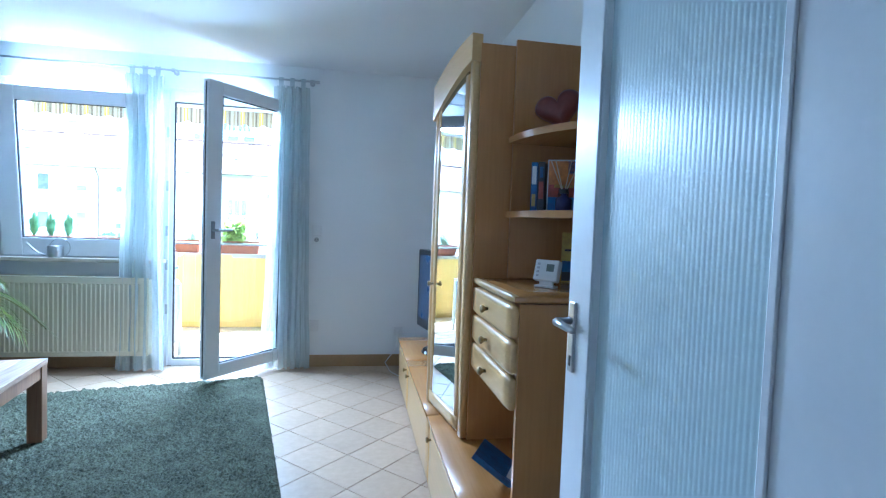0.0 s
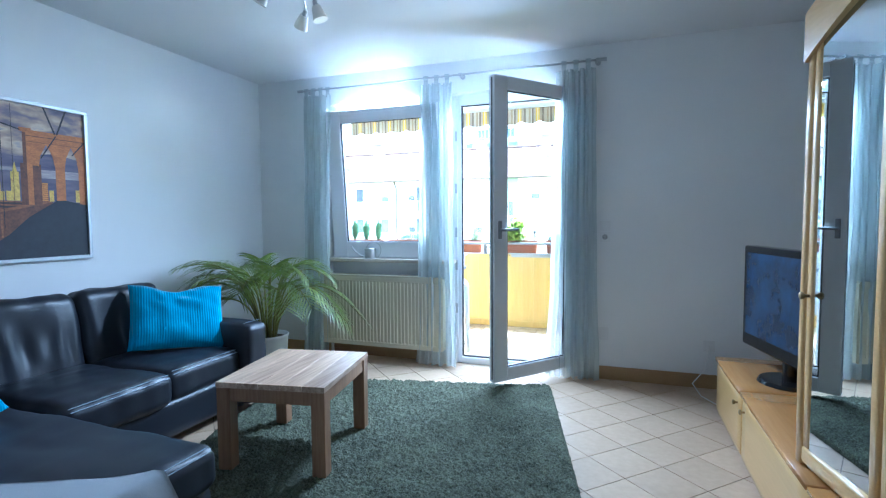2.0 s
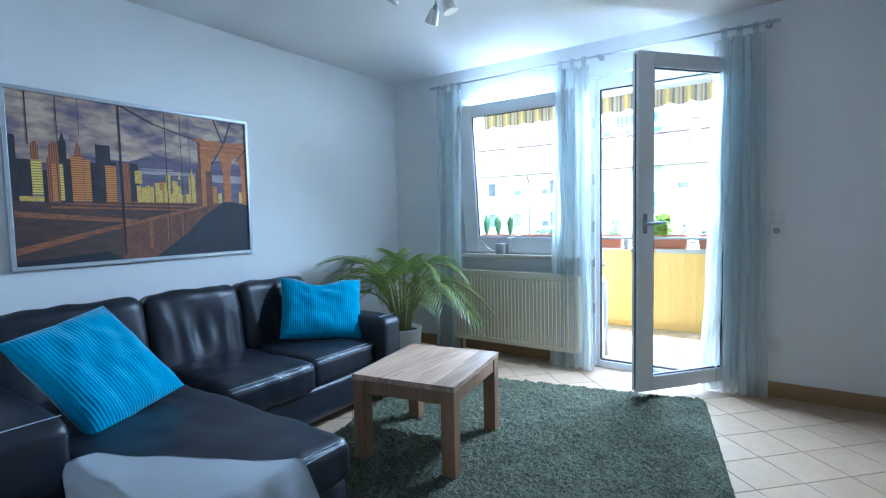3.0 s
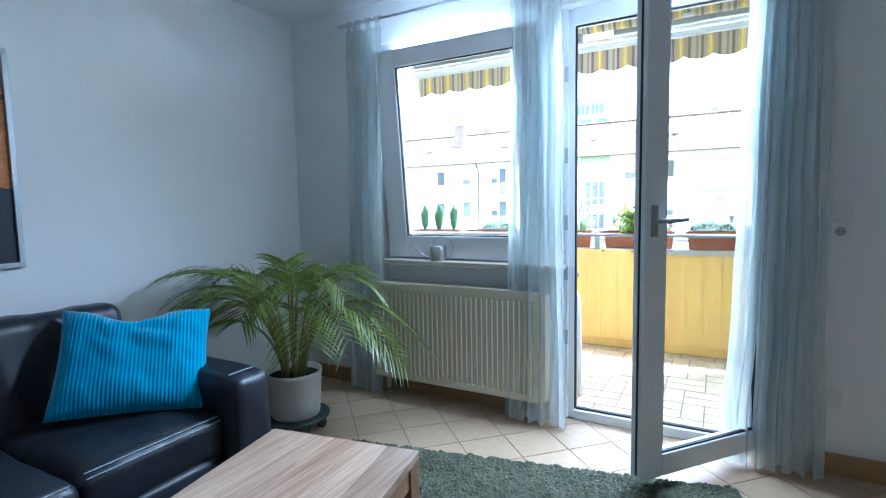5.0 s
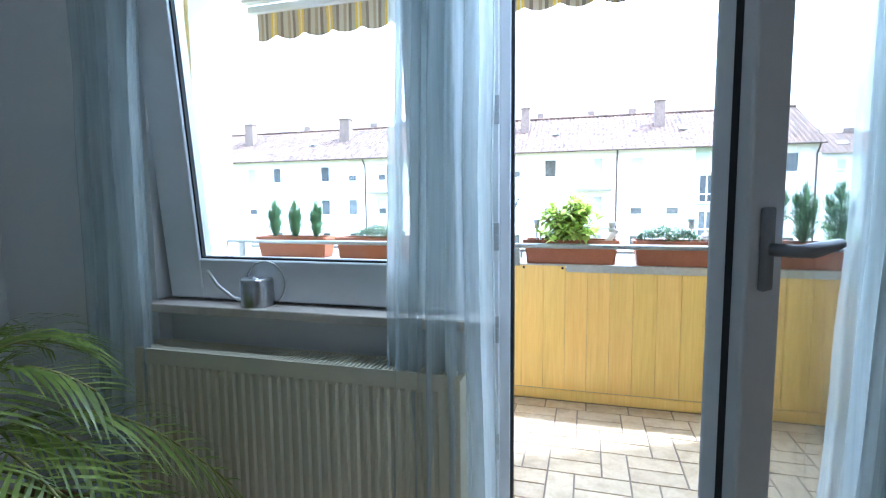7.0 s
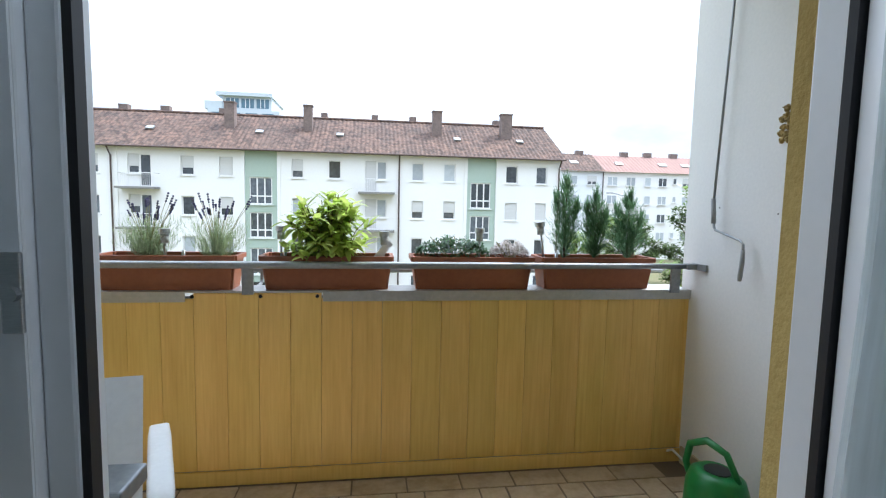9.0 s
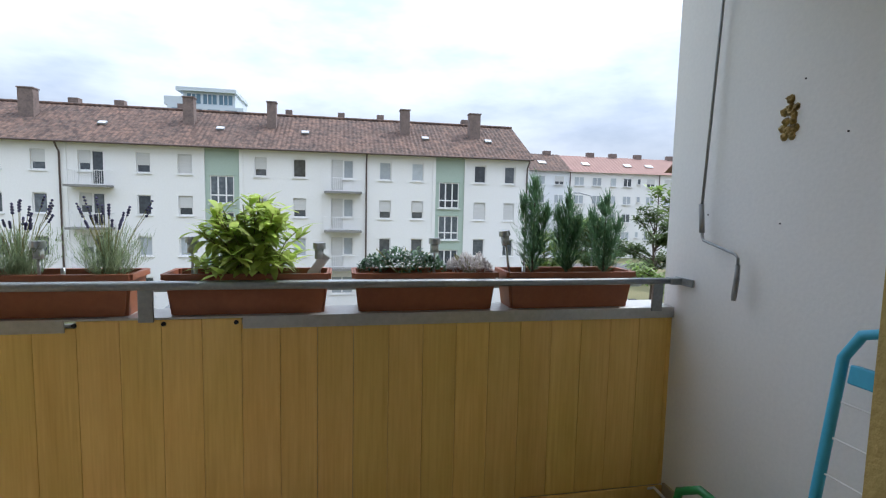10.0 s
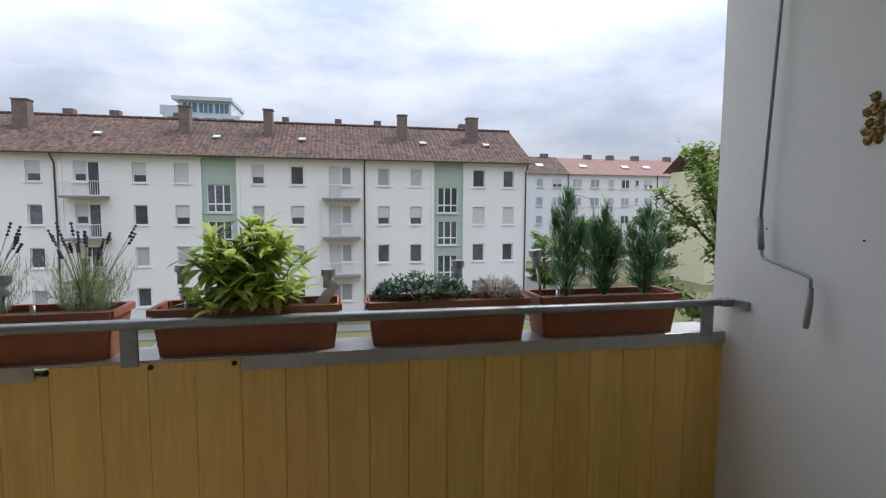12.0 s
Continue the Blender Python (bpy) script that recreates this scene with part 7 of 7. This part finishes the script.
for x, w in ((-19.75, 0.66), (-16.8, 0.64), (-12.67, 0.48), (-5.0, 0.48), (-1.03, 0.52), (2.04, 0.54), (9.0, 0.52), (-26.5, 0.6)):
    bm = bmesh.new()
    box(bm, x - w / 2, x + w / 2, 45.1, 45.7, 7.2, 8.22)
    part("chimney", bm, M_CHIM, roof, "slate-clad chimney")
for x in (-16.63, -9.26, -3.56, 5.18, 10.1, -24.0):
    m = Matrix.Translation((x, 42.0, 6.05 + 0.07)) @ Matrix.Rotation(math.atan2(7.70 - 4.64, 5.55), 4, "X")
    bm = bmesh.new()
    box(bm, -0.26, 0.26, -0.22, 0.22, -0.02, 0.10, m=m)
    sk = part("skylight", bm, M_GALV, roof, "small roof hatch")
    part("pane", bm_(box, -0.20, 0.20, -0.16, 0.16, 0.1005, 0.112, m=m), M_SHUT, sk)

# second house, set back on the right
h2 = thing("corner_house", (39, 80, GZ), "pale apartment house with a red tile roof", "house")
H2Y = 75.0
COL2 = [(27.8, 28.9, "net"), (30.4, 31.9, "half"), (33.6, 35.2, "net"), (36.6, 38.1, "net"), (39.6, 40.6, "net"), (41.8, 43.2, "clear"), (44.2, 44.8, "clear"), (45.8, 47.2, "half"), (48.9, 50.2, "shut")]
bm = bmesh.new()
box(bm, 26.3, 33.0, H2Y + 0.18, H2Y + 10, GZ, 6.55)
part("wall", bm, M_HOUSE2, h2)
bm = bmesh.new()
box(bm, 33.0, 62.0, H2Y + 0.18, H2Y + 10, GZ, 6.55)
part("wall", bm, M_HOUSE, h2)
for a, b, kind in COL2:
    for k in range(4):
        z1 = 5.8 - k * 2.75
        house_window(h2, a, b, z1 - (1.3 if b - a > 0.8 else 0.9), z1, H2Y + 0.12, kind if k % 2 == 0 else "net", 1 if b - a > 1.2 else 0)
bm = bmesh.new()
roof_sheet(bm, 25.9, 33.0, H2Y - 0.4, 6.5, H2Y + 5, 9.5, 0.6, 0.7)
part("roof", bm, M_ROOF, h2, "dark tile roof")
bm = bmesh.new()
roof_sheet(bm, 33.0, 62.4, H2Y - 0.4, 6.5, H2Y + 5, 9.4, 0.6, 0.7)
r2 = part("roof", bm, M_ROOF2, h2, "red tile roof")
bm = bmesh.new()
vs = [bm.verts.new(p) for p in ((25.95, H2Y, 6.5), (25.95, H2Y + 10, 6.5), (25.95, H2Y + 5, 9.4))]
bm.faces.new(vs)
part("gable", bm, M_HOUSE2, h2)
for x in (29.0, 36.2, 43.4, 47.2):
    m = Matrix.Translation((x, H2Y + 2.0, 7.9)) @ Matrix.Rotation(math.atan2(2.9, 5.4), 4, "X")
    part("skylight", bm_(box, -0.6, 0.6, -0.45, 0.45, -0.02, 0.10, m=m), M_SHUT, r2, "pale roof window")
for x in (27.0, 31.0, 38.5, 42.5, 47.0, 53):
    part("chimney", bm_(box, x - 0.6, x + 0.6, H2Y + 4.7, H2Y + 5.4, 8.9, 10.0), M_CHIM, r2)
for x in (32.9, 48.0):
    part("downpipe", bm_(cyl, (x, H2Y + 0.08, GZ), (x, H2Y + 0.08, 6.5), 0.07, seg=8), M_PIPE, h2)
# cream house at the far right
h3 = thing("cream_house", (42, 53, GZ), "cream rendered house with a red-brown tile roof", "house")
part("wall", bm_(box, 36.5, 48, 50, 56, GZ, 5.5), M_HOUSE3, h3)
bm = bmesh.new()
roof_sheet(bm, 35.9, 49, 49.2, 5.45, 53, 7.9, 0.8, 0.7)
roof_sheet(bm, 35.9, 49, 56.8, 5.45, 53, 7.9, 0.8, 0.7)
part("roof", bm, M_ROOF2, h3, "red-brown tile roof")
for z in (2.4, -0.4, -3.2):
    house_window(h3, 38.4, 39.6, z, z + 1.3, 49.9, "net")
# high-rise beyond the roofs
tw = thing("office_tower", (-27, 115, GZ), "grey glass-topped high-rise behind the roofs", "tower")
part("wall", bm_(box, -33.6, -19.9, 110, 124, GZ, 19.0), M_TOWER, tw)
part("storey", bm_(box, -30.9, -21.5, 110.6, 123, 19.0, 21.7), M_TOWER, tw)
part("roof", bm_(box, -32.0, -21.2, 109.8, 123.5, 21.7, 22.4), M_TOWER, tw, "flat projecting roof")
part("wing", bm_(box, -34.2, -30.9, 110.2, 122, 19.0, 20.6), M_TOWER, tw)
for k in range(3):
    x = -30.2 + k * 2.9
    w = part("window", bm_(box, x, x + 2.4, 110.53, 110.59, 19.5, 21.3), M_TGLASS, tw, "blue glass band")
    for q in (0.8, 1.6):
        part("mullion", bm_(box, x + q - 0.06, x + q + 0.06, 110.48, 110.53, 19.5, 21.3), M_WFR, w)
for k in range(4):
    part("window", bm_(box, -32.8 + k * 3.2, -30.6 + k * 3.2, 109.93, 109.99, 17.0, 18.4), M_TGLASS, tw, "blue glass band")


def tree(x, y, z, h, r, seed, leafm, label, n=2600, ln=0.16, stretch=1.0, low=0.25):
    rng = random.Random(seed)
    t = thing("tree", (x, y, z), label, "tree", "street trees")
    bm, bl = bmesh.new(), bmesh.new()
    tube(bm, [(x, y, z), (x + 0.1, y, z + h * 0.35), (x - 0.05, y + 0.1, z + h * 0.75)], [h * 0.022, h * 0.015, h * 0.006], 9)
    tips = []
    for k in range(34):
        a = rng.uniform(0, 6.28)
        v = rng.uniform(low, 1.0)
        rr = r * math.sin(math.pi * min(0.98, 0.12 + 0.80 * (v - low) / (1 - low + 0.01))) ** 0.6 * rng.uniform(0.6, 1.1)
        p0 = Vector((x, y, z + h * (low * 0.8 + (v - low) * 0.75)))
        p1 = Vector((x + rr * math.cos(a), y + rr * math.sin(a), z + h * v))
        tube(bm, [p0, p0.lerp(p1, 0.5) + Vector((0, 0, 0.12)), p1], [h * 0.007, h * 0.004, h * 0.0015], 5)
        tips.append((p0, p1))
    for k in range(n):
        p0, p1 = rng.choice(tips)
        c = p0.lerp(p1, rng.uniform(0.45, 1.08)) + rdir(rng, -0.2) * rng.uniform(0.05, r * 0.22)
        blade(bl, c, (rdir(rng, -0.1)), Vector((0.1, 0, 1)), ln * rng.uniform(0.7, 1.3), ln * 0.22, 0.25, 2)
    part("trunk", bm, M_BARK, t)
    part("crown", bl, leafm, t, kind="stuff")
    return t


tree(11.25, 18.5, GZ, 10.8, 2.3, 41, L_TREE, "tall leafy green tree close to the balcony end", 9000, 0.30, low=0.15)
tree(16.4, 45.0, GZ, 6.2, 1.9, 42, L_TREE, "small round green tree by the street", 5200, 0.34)
tree(25.5, 52.0, GZ, 6.5, 2.6, 43, L_TREE2, "dark green tree on the corner", 5200, 0.40)
tree(23.6, 40.0, GZ, 7.9, 2.7, 44, L_TREE2, "dark green tree beside the street", 6000, 0.36)
tree(28.0, 60.0, GZ, 6.8, 3.0, 45, L_TREE, "spreading green tree before the far house", 5200, 0.45)
rng = random.Random(77)
bm = bmesh.new()
for k in range(3200):
    x, y = rng.uniform(22.2, 32.0), rng.uniform(30.0, 36.0)
    blade(bm, Vector((x, y, GZ + rng.uniform(0.1, 1.9))), rdir(rng), Vector((0, 0.1, 1)), 0.3, 0.07, 0.2, 1)
for k in range(1600):
    x, y = rng.uniform(12.2, 13.4), rng.uniform(37, 46)
    blade(bm, Vector((x, y, GZ + rng.uniform(0.05, 0.9))), rdir(rng), Vector((0, 0.1, 1)), 0.24, 0.06, 0.2, 1)
single("hedge", bm, L_TREE2, "clipped green hedges along the street", "hedge", "stuff")


def bin_(x, y, material, label):
    b = thing("wheelie_bin", (x, y, GZ), label, "bin", "wheelie bins by the street")
    bm = bmesh.new()
    cyl(bm, (x, y, GZ + 0.05), (x, y, GZ + 1.0), 0.30, 0.40, 4)
    part("body", bm, material, b)
    bm = bmesh.new()
    box(bm, x - 0.36, x + 0.36, y - 0.38, y + 0.34, GZ + 1.0, GZ + 1.09, bev=0.03)
    part("lid", bm, material, b)
    for q in (-0.22, 0.22):
        part("wheel", bm_(cyl, (x + q - 0.03, y + 0.30, GZ + 0.11), (x + q + 0.03, y + 0.30, GZ + 0.11), 0.11, seg=12), M_SEAL, b)


M_BINB = mat("bin_blue", (0.02, 0.12, 0.42), 0.5)
bin_(13.1, 38.6, M_BINB, "blue wheelie bin by the house corner")
bin_(12.6, 37.4, M_SEAL, "black wheelie bin by the house corner")
bin_(17.6, 33.0, M_BINB, "blue wheelie bin beside the hedge")
bin_(18.4, 33.2, M_BINB, "blue wheelie bin beside the hedge")


def car(x, y, rz, material, label):
    c = thing("parked_car", (x, y, GZ + 0.02), label, "car", "parked cars", rz=rz)
    bm = bmesh.new()
    outline = [(-2.1, 0.30), (-2.15, 0.62), (-2.0, 0.85), (-1.1, 0.95), (-0.55, 1.40), (0.95, 1.43), (1.65, 1.0), (2.1, 0.9), (2.15, 0.35)]
    l = [bm.verts.new((px, -0.83 if pz < 1 else -0.66, pz)) for px, pz in outline]
    r = [bm.verts.new((px, 0.83 if pz < 1 else 0.66, pz)) for px, pz in outline]
    bm.faces.new(l)
    bm.faces.new(r[::-1])
    for i in range(len(l)):
        bm.faces.new((l[i], r[i], r[(i + 1) % len(l)], l[(i + 1) % len(l)]))
    bmesh.ops.recalc_face_normals(bm, faces=bm.faces)
    bmesh.ops.bevel(bm, geom=bm.edges[:], offset=0.06, segments=2, affect="EDGES")
    part("body", bm, material, c, local=True)
    for sy in (-1, 1):
        bm = bmesh.new()
        bm.faces.new([bm.verts.new((px, sy * (0.845 - 0.36 * (pz - 0.95)), pz)) for px, pz in ((-0.95, 0.99), (-0.5, 1.33), (0.85, 1.36), (1.35, 1.02))])
        part("side_window", bm, M_WINGL, c, local=True)
        for px in (-1.3, 1.3):
            part("wheel", bm_(cyl, (px, sy * 0.70, 0.31), (px, sy * 0.86, 0.31), 0.31, seg=20), M_SEAL, c, local=True)
    return c


car(18.9, 40.0, 90, mat("car_silver", (0.35, 0.36, 0.37), 0.3, 0.6), "silver car parked along the street")
car(18.9, 35.0, 90, mat("car_dark", (0.03, 0.035, 0.045), 0.25), "dark car parked along the street")
car(15.0, 51.0, 90, mat("car_white", (0.7, 0.7, 0.7), 0.3), "white car parked along the street")
bm = bmesh.new()
tube(bm, [(22.0, 47.0, GZ), (22.0, 47.0, 1.6), (21.6, 47.0, 2.3), (20.4, 47.0, 2.55)], [0.09, 0.06, 0.05, 0.05])
sl = thing("street_lamp", (22.0, 47.0, GZ), "tall grey street lamp with a curved arm", "street lamp")
part("pole", bm, M_GALV, sl, smooth=True)
part("lamp_head", bm_(box, 19.9, 20.5, 46.88, 47.12, 2.48, 2.60, bev=0.03), M_GREY, sl)

# ---- pieces: cladding planks, floor tiles, balcony tiles ----
PITCH = 0.1335
me_low = bpy.data.meshes.new("plank")
bm = bmesh.new()
box(bm, 0.0006, PITCH - 0.0006, 0, 0.018, 0.067, 0.836, bev=0.0015)
bm.to_mesh(me_low)
bm.free()
me_high = bpy.data.meshes.new("plank")
bm = bmesh.new()
box(bm, 0.0006, PITCH - 0.0006, 0, 0.018, 0.067, 0.860, bev=0.0015)
bm.to_mesh(me_high)
bm.free()
for me in (me_low, me_high):
    me.materials.append(M_PANEL)
x = -1.342 - PITCH * 18
while x < BXE - 0.01:
    ob = new("plank", me_high if -1.90 < x + 0.01 < -1.35 else me_low)
    ob.parent = para
    ob.location = Vector((x, BYF, 0)) - para.location
    x += PITCH

TP = 0.257
tiles_me = bpy.data.meshes.new("tile")
bm = bmesh.new()
box(bm, -TP / 2 + 0.0022, TP / 2 - 0.0022, -TP / 2 + 0.0022, TP / 2 - 0.0022, -0.012, 0.0, bev=0.0012)
bm.transform(Matrix.Rotation(radians(45), 4, "Z"))
bm.to_mesh(tiles_me)
bm.free()
tiles_me.materials.append(M_TILE)
rest = bmesh.new()
S2 = math.sqrt(0.5)
for i in range(-30, 40):
    for j in range(-30, 40):
        u, v = 1.874 + (i + 0.5) * TP, 2.017 + (j + 0.5) * TP
        x, y = (u - v) * S2, (u + v) * S2
        if not (XW - 0.1 < x < XE + 0.1 and -1.6 < y < 4.58):
            continue
        if y > 4.20:
            cut = bmesh.new()
            box(cut, -TP / 2 + 0.0022, TP / 2 - 0.0022, -TP / 2 + 0.0022, TP / 2 - 0.0022, -0.012, 0.0, m=Matrix.Translation((x, y, 0)) @ Matrix.Rotation(radians(45), 4, "Z"))
            bmesh.ops.bisect_plane(cut, geom=cut.verts[:] + cut.edges[:] + cut.faces[:], plane_co=(0, 4.398, 0), plane_no=(0, 1, 0), clear_outer=True)
            if len(cut.verts) > 3:
                part("tile", cut, M_TILE, floor)
            else:
                cut.free()
            continue
        if y > 1.15 and -3.3 < x < 0.75:
            ob = new("tile", tiles_me)
            ob.location = (x, y, 0.0)
            ob.parent = floor
        else:
            box(rest, x - 0.0895, x + 0.0895, y - 0.0895, y + 0.0895, -0.012, 0.0, m=Matrix.Translation((x, y, 0)) @ Matrix.Rotation(radians(45), 4, "Z") @ Matrix.Diagonal((1.41, 1.41, 1, 1)) @ Matrix.Translation((-x, -y, 0)))
part("tile_field", rest, M_TILE, floor, "outer floor tiles", kind="stuff")

BW = 0.1225
bt_h = bpy.data.meshes.new("tile")
bm = bmesh.new()
box(bm, 0.004, 2 * BW - 0.004, 0.004, BW - 0.004, -0.012, 0.0, bev=0.0015)
bm.to_mesh(bt_h)
bm.free()
bt_v = bpy.data.meshes.new("tile")
bm = bmesh.new()
box(bm, 0.004, BW - 0.004, 0.004, 2 * BW - 0.004, -0.012, 0.0, bev=0.0015)
bm.to_mesh(bt_v)
bm.free()
for me in (bt_h, bt_v):
    me.materials.append(M_BTILE)


def btile(me, x, y):
    if x + (BW if me is bt_v else 2 * BW) > BXE + 0.05 or x < BXW - 0.1:
        return
    if y + (2 * BW if me is bt_v else BW) < 4.51:
        return
    if y < 4.483:
        cut = bmesh.new()
        box(cut, x + 0.004, x + (BW if me is bt_v else 2 * BW) - 0.004, 4.483, y + (2 * BW if me is bt_v else BW) - 0.004, -0.012, 0.0)
        part("tile", cut, M_BTILE, balcony_floor)
        return
    ob = new("tile", me)
    ob.location = (x, y, 0.0)
    ob.parent = balcony_floor


y = 6.035
x = -3.9
while x < BXE:                      # a plain course along the cladding
    btile(bt_h, x, y - BW)
    x += 2 * BW
y -= BW
band = 0
while y > YO - 0.1:
    x = -3.95 + (band % 3) * BW
    while x < BXE:                  # an upright tile, then a lying pair
        btile(bt_v, x, y - 2 * BW)
        btile(bt_h, x + BW, y - BW)
        btile(bt_h, x + BW, y - 2 * BW)
        x += 3 * BW
    y -= 2 * BW
    band += 1
